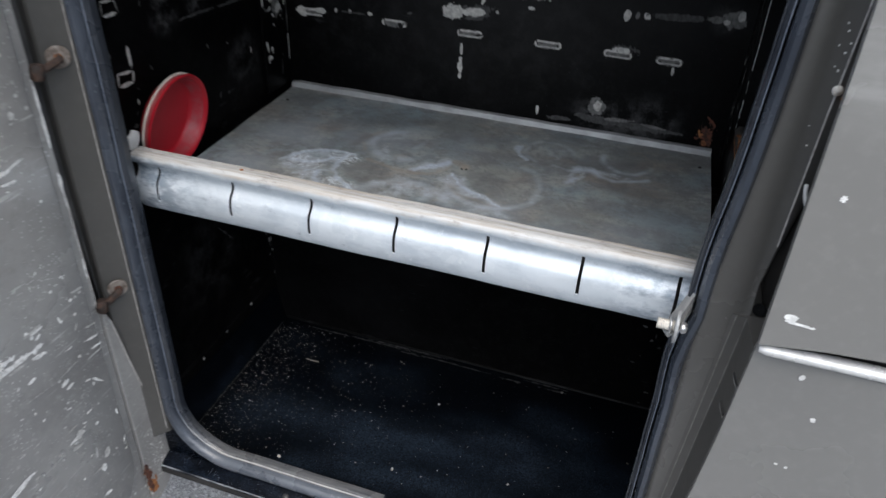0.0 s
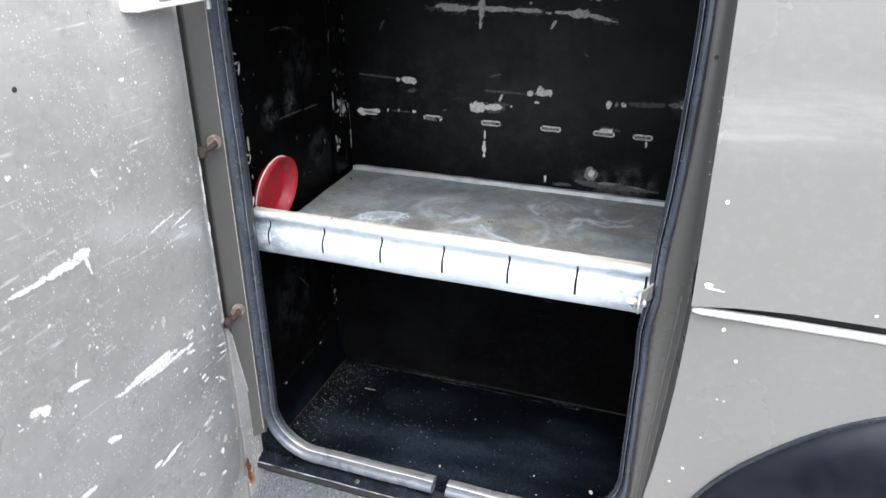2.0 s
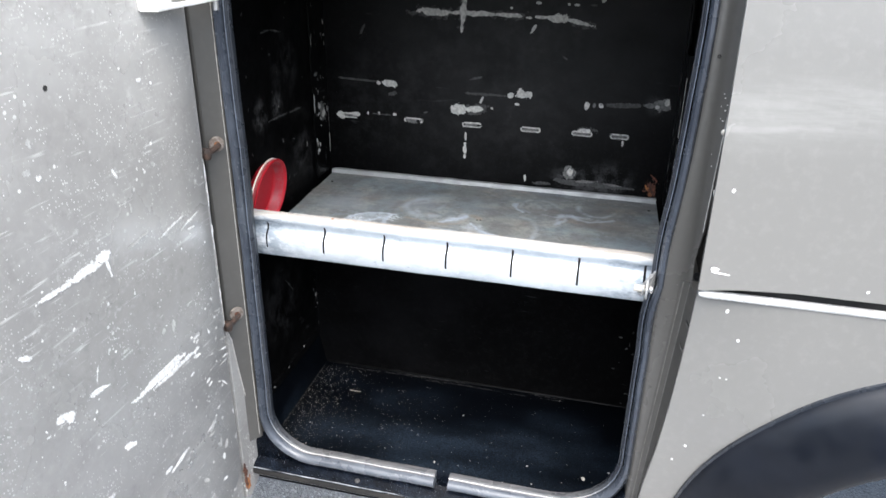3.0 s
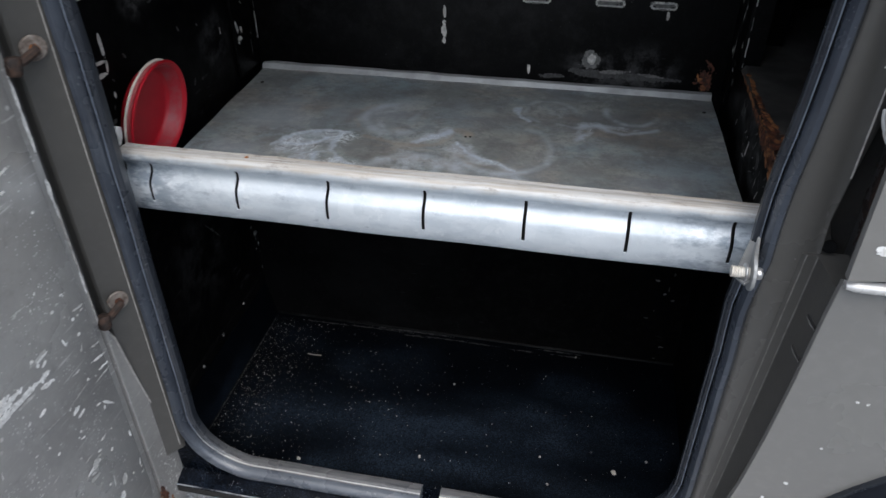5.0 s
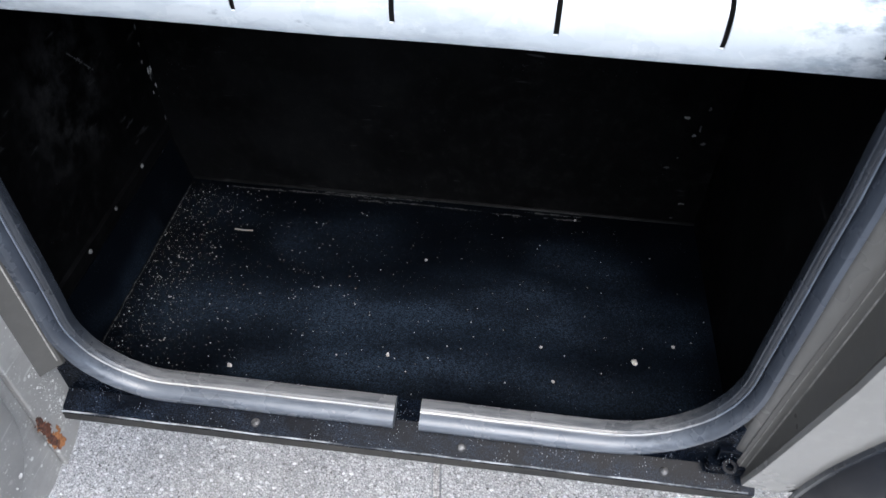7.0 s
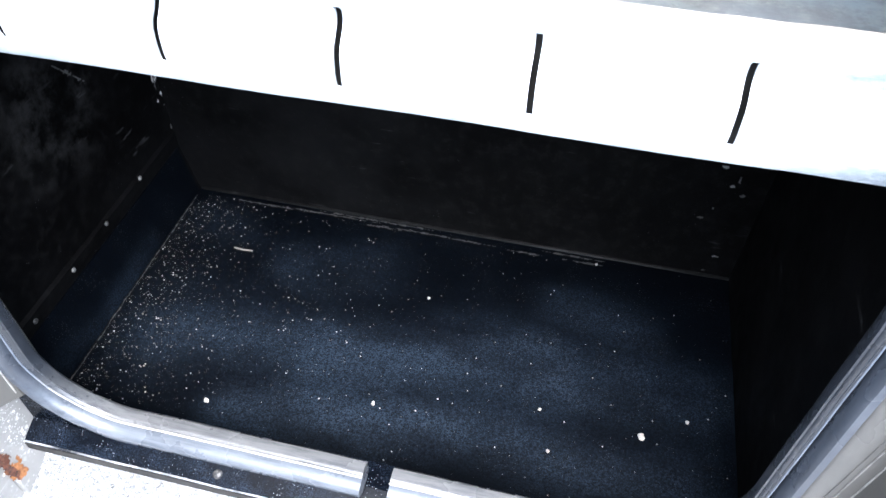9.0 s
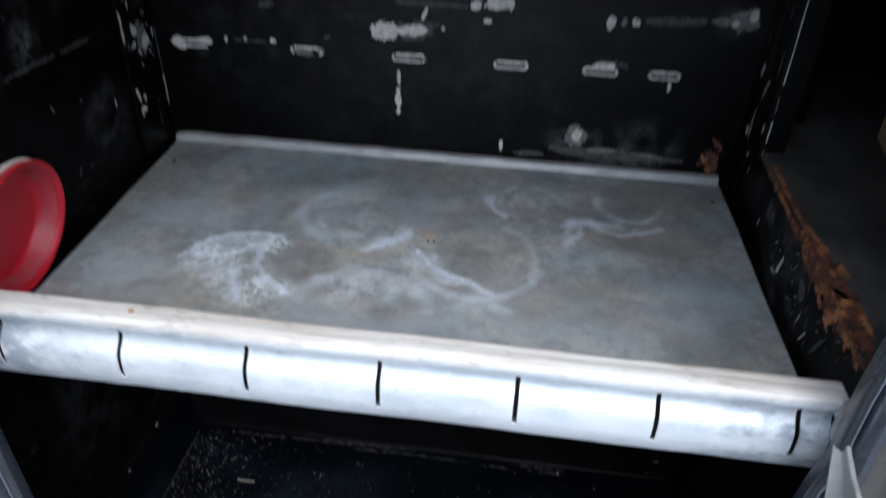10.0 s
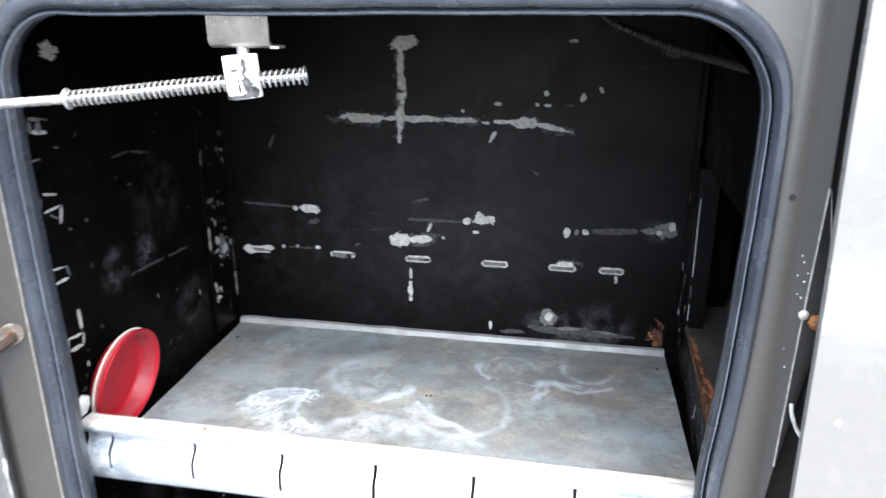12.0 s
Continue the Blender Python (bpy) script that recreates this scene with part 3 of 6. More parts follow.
def rounded(x0, x1, z0, z1, r, seg=10):
    """Outline of a rounded rectangle, counter-clockwise from the lower left corner. r: radii of the lower left, lower right, upper right, upper left."""
    out = []
    for (cx, cz, a0), k in zip(((x0, z0, 180), (x1, z0, 270), (x1, z1, 0), (x0, z1, 90)), r):
        mx, mz = cx + (k if cx == x0 else -k), cz + (k if cz == z0 else -k)
        for i in range(seg + 1):
            a = radians(a0 + 90 * i / seg)
            out.append((mx + k * math.cos(a), mz + k * math.sin(a)))
    return out


def flake(place, u, v, w, h, turn=0.0, seed=0, cell=0.0013, ragged=0.55):
    """A ragged flake of missing paint, w by h, on the surface that place(u, v, lift) gives."""
    bm = bmesh.new()
    nu, nv = max(3, int(w * 1.25 / cell)), max(3, int(h * 1.25 / cell))
    c, s = math.cos(radians(turn)), math.sin(radians(turn))
    grid = {}

    def vert(i, j):
        if (i, j) not in grid:
            a, b = (i / nu - 0.5) * w * 1.25, (j / nv - 0.5) * h * 1.25
            a += 0.45 * cell * noise.noise((i * 0.9 + seed, j * 0.9, 3.1))
            b += 0.45 * cell * noise.noise((i * 0.9, j * 0.9 + seed, 7.7))
            grid[i, j] = bm.verts.new(place(u + a * c - b * s, v + a * s + b * c, 0.0004 + 0.00004 * (seed % 17)))
        return grid[i, j]
    for i in range(nu):
        for j in range(nv):
            a, b = ((i + 0.5) / nu - 0.5) * 1.25, ((j + 0.5) / nv - 0.5) * 1.25
            d = 2 * math.hypot(a, b)
            q = noise.noise((a * w * 90 + seed * 3.7, b * h * 90, seed)) + 0.6 * noise.noise((a * w * 330 + seed, b * h * 330, seed * 2.0))
            if d + ragged * q < 0.86:
                bm.faces.new((vert(i, j), vert(i + 1, j), vert(i + 1, j + 1), vert(i, j + 1)))
    if not bm.faces:
        bm.faces.new((vert(0, 0), vert(1, 0), vert(1, 1), vert(0, 1)))
    return bm


def stadium(bm, place, u, v, w, h, line, seed=0):
    """The scuffed, broken rim of an oblong slot."""
    outer, inner, seg = [], [], 14
    for k, out in ((0.0, outer), (line, inner)):
        r = h / 2 - k
        for side, a0 in ((1, -90), (-1, 90)):
            for i in range(seg + 1):
                a = radians(a0 + 180 * i / seg)
                wob = 1 + 0.45 * noise.noise((i * 0.8 + seed * 9, side * 3.0 + k * 700, seed))
                du = side * (w - h) / 2 + r * wob * math.cos(a)
                out.append(bm.verts.new(place(u + du, v + r * wob * math.sin(a), 0.0006 + 0.0006 * (k > 0))))
    n = len(outer)
    for i in range(n):
        if noise.noise((i * 0.33, seed * 5.3, 1.7)) < 0.28:
            bm.faces.new((outer[i], outer[(i + 1) % n], inner[(i + 1) % n], inner[i]))
    return bm


# ---- ground ----
GROUND = -0.11
bm = bmesh.new()
turn = radians(7)
cuts = [(-250, 0), (-3, 0), (-0.009, 0), (-0.006, -0.012), (0.006, -0.012), (0.009, 0), (3, 0), (250, 0)]
lines = []
for y in (-250, -4, 0.1, 4, 250):
    lines.append([bm.verts.new((0.017 + x * math.cos(turn) - (y - 0.18) * math.sin(turn), y, GROUND + z)) for x, z in cuts])
for r, s in zip(lines, lines[1:]):
    for i in range(len(cuts) - 1):
        bm.faces.new((r[i], r[i + 1], s[i + 1], s[i]))
structure("ground", bm, PAVING, "grey exposed-aggregate concrete paving with a joint", "ground")

# plain unseen wall added behind the camera to block low sky light
structure("wall_light_block", box(bmesh.new(), -7, 7, -1.75, -1.55, GROUND - 0.05, 1.06), plain("dark_light_block", (0.05, 0.048, 0.045), (0.08, 0.078, 0.072), 0.85, 0, 3), "plain unseen dark wall added to block low sky light", "wall")

rng = random.Random(4)
verts, faces = [], []
for _ in range(9000):
    x, y = rng.uniform(-0.85, 0.5), rng.uniform(-0.1, 0.62)
    jx = 0.017 - (y - 0.18) * math.tan(turn)
    if abs(x - jx) < 0.011:
        continue
    r = rng.uniform(0.0018, 0.0052)
    a, sq = rng.uniform(0, 6.28), rng.uniform(0.6, 1.0)
    k = len(verts)
    for i in range(5):
        b = a + i * 1.2566
        verts.append((x + r * math.cos(b) * rng.uniform(0.8, 1.15), y + r * sq * math.sin(b) * rng.uniform(0.8, 1.15), GROUND - 0.0005))
    for i in range(5):
        b = a + i * 1.2566
        verts.append((x + 0.55 * r * math.cos(b), y + 0.55 * r * sq * math.sin(b), GROUND + r * rng.uniform(0.3, 0.6)))
    for i in range(5):
        faces.append((k + i, k + (i + 1) % 5, k + 5 + (i + 1) % 5, k + 5 + i))
    faces.append((k + 5, k + 6, k + 7, k + 8, k + 9))
me = bpy.data.meshes.new("aggregate")
me.from_pydata(verts, [], faces)
me.materials.append(STONES)
tagged(new("aggregate", me), "small grey and white stones set in the paving", "gravel", "", "stuff")

# ---- compartment ----
bm = bmesh.new()
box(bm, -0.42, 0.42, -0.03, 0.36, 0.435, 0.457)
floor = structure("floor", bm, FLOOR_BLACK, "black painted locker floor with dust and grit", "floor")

bm = bmesh.new()
prism(bm, [(-0.367, 0.54), (-0.3665, 0.525), (-0.353, 0.457), (-0.353, 0.44), (-0.40, 0.44), (-0.40, 1.43), (-0.367, 1.43)], "y", -0.025, 0.47)
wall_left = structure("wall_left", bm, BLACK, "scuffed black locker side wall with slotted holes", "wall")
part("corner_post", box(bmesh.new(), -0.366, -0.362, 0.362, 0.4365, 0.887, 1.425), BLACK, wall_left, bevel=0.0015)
part("kick_panel", prism(bmesh.new(), [(-0.3654, 0.527), (-0.3521, 0.458), (-0.3536, 0.4578), (-0.3668, 0.5268)], "y", -0.02, 0.325), PANEL_BLACK, wall_left, "slanted black panel with its bluish sheen coloured in")
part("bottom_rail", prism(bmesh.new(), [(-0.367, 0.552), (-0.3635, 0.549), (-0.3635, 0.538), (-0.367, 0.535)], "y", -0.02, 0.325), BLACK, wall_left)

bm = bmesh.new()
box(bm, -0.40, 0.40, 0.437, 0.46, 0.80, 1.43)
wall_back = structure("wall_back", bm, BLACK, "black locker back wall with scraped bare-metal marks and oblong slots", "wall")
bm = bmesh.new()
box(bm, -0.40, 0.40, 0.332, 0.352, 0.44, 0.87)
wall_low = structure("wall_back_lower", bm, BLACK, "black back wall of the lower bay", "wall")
part("floor_joint", prism(bmesh.new(), [(0.332, 0.4605), (0.3305, 0.4595), (0.329, 0.4575), (0.332, 0.4575)], "x", -0.35, 0.34), BLACK, wall_low)

bm = bmesh.new()
box(bm, 0.338, 0.356, -0.025, 0.332, 0.457, 0.955)
box(bm, 0.3385, 0.356, 0.332, 0.437, 0.80, 0.954)
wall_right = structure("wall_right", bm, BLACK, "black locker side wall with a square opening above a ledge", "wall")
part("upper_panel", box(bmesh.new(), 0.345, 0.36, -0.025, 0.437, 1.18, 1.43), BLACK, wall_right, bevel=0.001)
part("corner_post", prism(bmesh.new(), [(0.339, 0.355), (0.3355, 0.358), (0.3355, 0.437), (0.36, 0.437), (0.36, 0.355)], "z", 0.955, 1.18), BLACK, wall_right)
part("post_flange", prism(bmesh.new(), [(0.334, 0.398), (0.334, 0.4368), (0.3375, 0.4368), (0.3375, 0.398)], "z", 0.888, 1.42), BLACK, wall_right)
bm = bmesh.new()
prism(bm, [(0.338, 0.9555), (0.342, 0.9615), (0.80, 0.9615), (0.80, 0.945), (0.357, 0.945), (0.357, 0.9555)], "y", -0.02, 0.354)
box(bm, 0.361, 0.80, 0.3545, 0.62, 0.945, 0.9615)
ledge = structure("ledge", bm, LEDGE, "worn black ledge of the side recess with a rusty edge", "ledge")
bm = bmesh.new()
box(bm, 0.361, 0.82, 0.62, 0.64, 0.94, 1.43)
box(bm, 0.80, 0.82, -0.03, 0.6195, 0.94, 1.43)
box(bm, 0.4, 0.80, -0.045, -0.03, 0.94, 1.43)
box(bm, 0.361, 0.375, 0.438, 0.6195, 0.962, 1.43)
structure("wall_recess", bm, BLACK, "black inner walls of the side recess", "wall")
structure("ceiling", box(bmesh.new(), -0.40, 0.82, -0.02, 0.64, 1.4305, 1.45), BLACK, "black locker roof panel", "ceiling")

# ---- the opening's frame ----
bm = bmesh.new()
prism(bm, [(-0.3125, -0.02), (-0.3125, -0.034), (-0.3125, -0.046), (-0.3145, -0.0530), (-0.3165, -0.0552), (-0.3190, -0.0580), (-0.3345, -0.0790), (-0.3375, -0.0800), (-0.3500, -0.0765), (-0.41, -0.072), (-0.41, -0.02)], "z", 0.552, 1.905)
for v in bm.verts:
    v.co.x -= 0.003 * (v.co.z > 1)
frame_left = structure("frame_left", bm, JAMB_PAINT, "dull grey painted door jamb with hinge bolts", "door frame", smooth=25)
bm = bmesh.new()
rows = []
for z, inner, edge, fold in ((0.53, 0.309, 0.372, 0.352), (0.90, 0.309, 0.366, 0.352), (0.94, 0.3095, 0.366, 0.352), (0.985, 0.3115, 0.352, 0.3505), (1.025, 0.3155, 0.3575, 0.3545), (1.10, 0.322, 0.368, 0.356), (1.139, 0.3245, 0.3745, 0.357), (1.18, 0.326, 0.3745, 0.3585), (1.255, 0.3265, 0.3635, 0.3615), (1.33, 0.3265, 0.3625, 0.3605), (1.905, 0.3265, 0.362, 0.3595)):
    reach = 0.3405 - inner
    outline = [(inner, -0.02), (inner, -0.034), (inner, -0.044), (inner + 0.0015, -0.0505), (inner + 0.25 * reach, -0.0542), (inner + 0.6 * reach, -0.0556), (0.3405, -0.0546), (0.3445, -0.0530), (0.3485, -0.0522), (fold - 0.0008, -0.0530), (fold, -0.0532), (fold + 0.0008, -0.0527), (edge, -0.0475), (edge + 0.0012, -0.045), (edge + 0.0006, -0.042), (edge - 0.002, -0.02)]
    rows.append([bm.verts.new((x, y, z)) for x, y in outline])
for r, q in zip(rows, rows[1:]):
    for k in range(len(r)):
        bm.faces.new((r[k], r[(k + 1) % len(r)], q[(k + 1) % len(r)], q[k]))
bm.faces.new(rows[0][::-1])
bm.faces.new(rows[-1])
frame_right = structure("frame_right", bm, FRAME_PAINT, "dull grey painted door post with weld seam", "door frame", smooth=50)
# pale lines along the folds stand in for caught light
part("crease", tube(bmesh.new(), [(0.3545, -0.0533, 1.025), (0.3572, -0.0533, 1.139), (0.3587, -0.0532, 1.18), (0.3616, -0.0531, 1.255)], 0.0008, 6), EDGE_GLINT, frame_right)
part("crease", tube(bmesh.new(), [(0.3755, -0.0462, 1.142), (0.3755, -0.0462, 1.178), (0.3648, -0.0462, 1.252)], 0.0008, 6), EDGE_GLINT, frame_right)
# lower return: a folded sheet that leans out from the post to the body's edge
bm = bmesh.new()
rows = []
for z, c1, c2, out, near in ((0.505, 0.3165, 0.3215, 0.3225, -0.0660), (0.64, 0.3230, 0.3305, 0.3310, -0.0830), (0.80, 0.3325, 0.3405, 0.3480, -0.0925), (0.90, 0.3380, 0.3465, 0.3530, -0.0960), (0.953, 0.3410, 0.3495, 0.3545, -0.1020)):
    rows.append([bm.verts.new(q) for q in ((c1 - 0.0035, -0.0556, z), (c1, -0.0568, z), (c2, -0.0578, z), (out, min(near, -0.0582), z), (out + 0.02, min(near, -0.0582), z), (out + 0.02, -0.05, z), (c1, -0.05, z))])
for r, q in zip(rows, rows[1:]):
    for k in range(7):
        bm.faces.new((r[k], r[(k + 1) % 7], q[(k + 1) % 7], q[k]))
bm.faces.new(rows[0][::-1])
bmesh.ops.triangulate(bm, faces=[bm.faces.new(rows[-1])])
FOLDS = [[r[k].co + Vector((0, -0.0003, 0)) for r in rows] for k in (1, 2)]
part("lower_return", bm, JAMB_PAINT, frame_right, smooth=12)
# light caught on both creases, put in as paler tubes
for k in (1, 2):
    part("crease", tube(bmesh.new(), FOLDS[k - 1], 0.0006, 6), DULL_GLINT, frame_right)
# dark sheets added to close the gap, where there is only shade
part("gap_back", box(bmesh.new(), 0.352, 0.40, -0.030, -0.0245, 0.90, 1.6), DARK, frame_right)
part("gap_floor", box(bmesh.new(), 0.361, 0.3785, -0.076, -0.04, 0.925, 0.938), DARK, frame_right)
part("corner_hole", lathe(bmesh.new(), [(0.0004, -0.001), (0.0055, -0.001), (0.0055, 0.001), (0.0004, 0.001)], (0.3575, -0.0525, 0.9605), (-0.3, -1, 0.3), 14), BLACK, frame_right)
bm = bmesh.new()
tube(bm, [(0.334, -0.0530, 1.385), (0.3375, -0.0537, 1.349), (0.3395, -0.0539, 1.311), (0.3385, -0.0539, 1.272)], 0.0007, 6)
part("weld_seam", bm, DARK, frame_right)
for a, b in (((0.3474, -0.0755, 0.8700), (0.3502, -0.0915, 0.8690)), ((0.3500, -0.0780, 0.9070), (0.3528, -0.0935, 0.9065))):
    a, b = Vector(a), Vector(b)
    part("punched_slot", tube(bmesh.new(), [a + Vector((0.0020, 0, 0)), (a + b) / 2 + Vector((0.0018, 0, 0)), b + Vector((0.0020, 0, 0))], 0.0029, 10), DARK, frame_right)
    # the slot's lit rim, drawn as a paler tube
    part("slot_lip", tube(bmesh.new(), [a + Vector((0, 0.001, -0.0022)), (a + b) / 2 + Vector((-0.0003, 0, -0.0034)), b + Vector((0, -0.001, -0.0024))], 0.0007, 6), DULL_GLINT, frame_right)
bm = bmesh.new()
prism(bm, [(-0.02, 1.388), (-0.036, 1.388), (-0.046, 1.388), (-0.054, 1.390), (-0.06, 1.40), (-0.06, 1.905), (-0.02, 1.905)], "x", -0.41, 0.323)
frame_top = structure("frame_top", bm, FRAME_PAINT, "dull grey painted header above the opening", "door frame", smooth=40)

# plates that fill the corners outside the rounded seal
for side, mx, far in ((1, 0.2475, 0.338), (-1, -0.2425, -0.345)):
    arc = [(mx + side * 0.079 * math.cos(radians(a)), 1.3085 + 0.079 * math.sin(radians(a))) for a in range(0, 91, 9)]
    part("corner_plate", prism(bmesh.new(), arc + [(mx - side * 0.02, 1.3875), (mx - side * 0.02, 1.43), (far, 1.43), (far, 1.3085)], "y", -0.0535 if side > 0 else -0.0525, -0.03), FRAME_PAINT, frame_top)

bm = bmesh.new()
prism(bm, [(-0.02, 0.508), (-0.044, 0.508), (-0.047, 0.506), (-0.0505, 0.5035), (-0.0675, 0.4965), (-0.0700, 0.4945), (-0.0702, 0.4925), (-0.0690, 0.480), (-0.060, 0.470), (-0.05, 0.462), (-0.02, 0.46)], "x", -0.332, 0.336)
sill = structure("sill", bm, SILL_BLACK, "black painted sill plate flecked with dust and screws", "sill", smooth=20)
# bright tube that paints the highlight along the sill's front edge
part("glint_or_wear_edge", tube(bmesh.new(), [(x, -0.0700 + 0.0003 * math.sin(x * 60), 0.4950) for x in [-0.33 + 0.033 * i for i in range(21)]], 0.0009, 6), plain("bright_edge_glint", (0.04, 0.045, 0.055), (0.42, 0.44, 0.47), 0.25, 0.2, 25), sill, "bright front edge with its highlight coloured in")
part("front_lip", box(bmesh.new(), -0.331, 0.335, -0.0712, -0.0704, 0.4825, 0.4925), DARK, sill, "dull dark front lip")
for x in (-0.135, 0.065, 0.254):
    part("screw", lathe(bmesh.new(), [(0.0003, -0.001), (0.0045, -0.001), (0.0042, 0.0012), (0.0028, 0.0022), (0.0003, 0.0026)], (x, -0.0605, 0.4994), (0, -0.4, 1), 16), STEEL_DARK, sill, smooth=50)
bm = bmesh.new()
for x0, x1 in ((-0.338, -0.262), (0.225, 0.338)):
    prism(bm, [(x0, 0.5), (x1, 0.5), (x1, 0.515), ((x0 + x1) / 2, 0.545), (x0, 0.585)] if x0 < 0 else [(x0, 0.5), (x1, 0.5), (x1, 0.60), ((x0 + x1) / 2 + 0.01, 0.545), (x0, 0.515)], "y", -0.0495, -0.03)
part("corner_plate", bm, SILL_BLACK, sill)
bm = bmesh.new()
box(bm, 0.290, 0.324, -0.060, -0.047, 0.506, 0.519)
box(bm, 0.296, 0.322, -0.0545, -0.045, 0.5195, 0.536)
disc(bm, (0.307, -0.0605, 0.5215), (0, -0.5, 1), 0.0080, 0.004, 0.003, 20)
part("corner_clip", bm, SILL_BLACK, sill, bevel=0.001)

# dark strip added where the gap by the door's edge is only shaded
part("gap_shade_strip", box(bmesh.new(), -0.40, -0.3480, -0.1, -0.0770, 0.56, 1.41), GAP_GREY, frame_left, "dark strip added for shade behind the door's edge")
# pale line added as the highlight on the jamb's edge
part("glint_or_wear_edge", tube(bmesh.new(), [(-0.3163 - 0.003 * (z - 0.552) / 1.353, -0.0553, z) for z in (0.56, 0.7, 0.85, 0.99, 1.01, 1.2, 1.39)], 0.0007, 6), EDGE_GLINT, frame_left)

# ---- body of the vehicle ----
ARC_X, ARC_Z, ARC_R = 0.749, 0.529, 0.379


def edge_sheet(points, y0, y1):
    return prism(bmesh.new(), points, "y", y0, y1)




def tuck(z):
    """How far the lower body side curves in below its waist."""
    return 0.046 * (max(0.0, 0.79 - max(z, 0.47)) / 0.28) ** 1.4


bm = bmesh.new()
foot = ARC_X + ARC_R * math.cos(radians(200))
arch_at = [(ARC_X + ARC_R * math.cos(radians(180 - 180 * i / 44)), ARC_Z + ARC_R * math.sin(radians(180 - 180 * i / 44))) for i in range(45)]
def rolled_edge(z):
    """Where the lower body side's front edge lies, leaning in towards the post."""
    zs = (0.485, 0.52, 0.55, 0.62, 0.70, 0.78, 0.86, 0.92, 0.962)
    return np.interp(z, zs, (0.318, 0.3215, 0.3240, 0.3285, 0.3385, 0.3455, 0.3503, 0.3522, 0.3530)), np.interp(z, zs, (-0.066, -0.072, -0.077, -0.087, -0.094, -0.098, -0.101, -0.104, -0.110))


def inward(x, z):
    """How far the body side stands back at a place, from its tuck and its lean towards the front edge."""
    e, back = rolled_edge(z)
    return tuck(z) + (back + 0.1165 - tuck(z)) * max(0.0, 1 - max(0.0, x - e) / 0.13) ** 1.4


cols = [(0.0, 0.508, 0.9655), (0.25, 0.506, 0.9655), (0.5, 0.503, 0.9655), (0.75, 0.498, 0.9655)] + [(x, z, 0.9655) for x, z in arch_at] + [(ARC_X + ARC_R + 0.01, 0.485, 0.9655), (1.9, 0.485, 0.9655)]
front = []
for x, lo, hi in cols:
    col = []
    for i in range(13):
        z = lo + (hi - lo) * i / 12
        at = rolled_edge(z)[0] * (1 - x) + 0.370 * x if len(front) < 4 else x
        col.append([bm.verts.new((at, y + inward(at, z), z)) for y in (-0.1165, -0.1105)])
    front.append(col)
for a, b in zip(front, front[1:]):
    for i in range(12):
        for k in (0, 1):
            bm.faces.new((a[i][k], b[i][k], b[i + 1][k], a[i + 1][k]))
    bm.faces.new((a[0][0], a[0][1], b[0][1], b[0][0]))
    bm.faces.new((a[12][0], b[12][0], b[12][1], a[12][1]))
for i in range(12):
    bm.faces.new((front[0][i][0], front[0][i + 1][0], front[0][i + 1][1], front[0][i][1]))
body_low = structure("wall_body_lower", bm, PAINT, "pale grey painted lower body side around a wheel arch", "vehicle panel", smooth=35)
bm = bmesh.new()
sweep(bm, [Vector((0.354, -0.112, 0.966)), Vector((0.36, -0.112, 0.9668)), Vector((1.9, -0.112, 0.9668))], lambda i, p, t: [p + Vector((0, 0.0075 * math.cos(k * math.pi / 5) * (0.6 if i == 0 else 1), 0.0052 * math.sin(k * math.pi / 5) * (0.6 if i == 0 else 1))) for k in range(10)])
part("top_bead", bm, BEAD, body_low, "rolled top edge with its sky highlight coloured in", smooth=60)
up = [(0.352, 0.9735), (0.351, 1.10), (0.350, 1.20), (0.348, 1.30), (0.347, 1.40), (0.344, 2.02), (1.9, 2.02), (1.9, 0.988), (0.46, 0.984), (0.40, 0.980)]
body_up = structure("wall_body_upper", edge_sheet(up, -0.1185, -0.1105), PAINT_UP, "pale grey painted upper body side with white scuffs", "vehicle panel", bevel=0.003)
# dark sheet added behind the body seam for the shade in it
structure("wall_body_joint", box(bmesh.new(), 0.39, 1.9, -0.1, -0.09, 0.93, 1.03), DARK, "dark sheet added for shade in the gap behind the body side", "vehicle panel")
bm = bmesh.new()
box(bm, -1.9, -0.412, -0.118, -0.105, 0.45, 2.02)
structure("wall_body_left", bm, PAINT, "pale grey painted body side", "vehicle panel", bevel=0.003)
bm = bmesh.new()
prism(bm, [(-0.062, 1.906), (-0.112, 1.900), (-0.118, 1.906), (-0.118, 2.02), (-0.105, 2.02), (-0.105, 1.92), (-0.062, 1.92)], "x", -0.41, 0.343)
structure("wall_body_top", bm, PAINT, "pale grey painted body side above the locker", "vehicle panel")
bm = bmesh.new()
box(bm, -1.9, 1.9, -0.118, 1.5, 2.021, 2.05)
box(bm, -1.9, 1.9, 1.48, 1.5, 0.4, 2.02)
box(bm, -1.92, -1.9005, -0.118, 1.5, 0.4, 2.02)
box(bm, 1.9005, 1.92, -0.118, 1.5, 0.4, 2.02)
structure("wall_body_far", bm, PAINT, "pale grey painted closed vehicle body", "vehicle panel")
bm = bmesh.new()
box(bm, -1.9, 0.37, 0.03, 1.47, 0.40, 0.434)
box(bm, 1.15, 1.9, -0.1, 1.47, 0.40, 0.434)
structure("underbody", bm, DARK, "dark dirty underside of the vehicle", "vehicle panel")

prof = [(0.380, -0.1195), (0.3785, -0.124), (0.372, -0.131), (0.355, -0.139), (0.33, -0.148), (0.30, -0.154), (0.278, -0.156), (0.268, -0.152), (0.264, -0.143), (0.264, -0.02), (0.27, -0.02), (0.27, -0.117)]
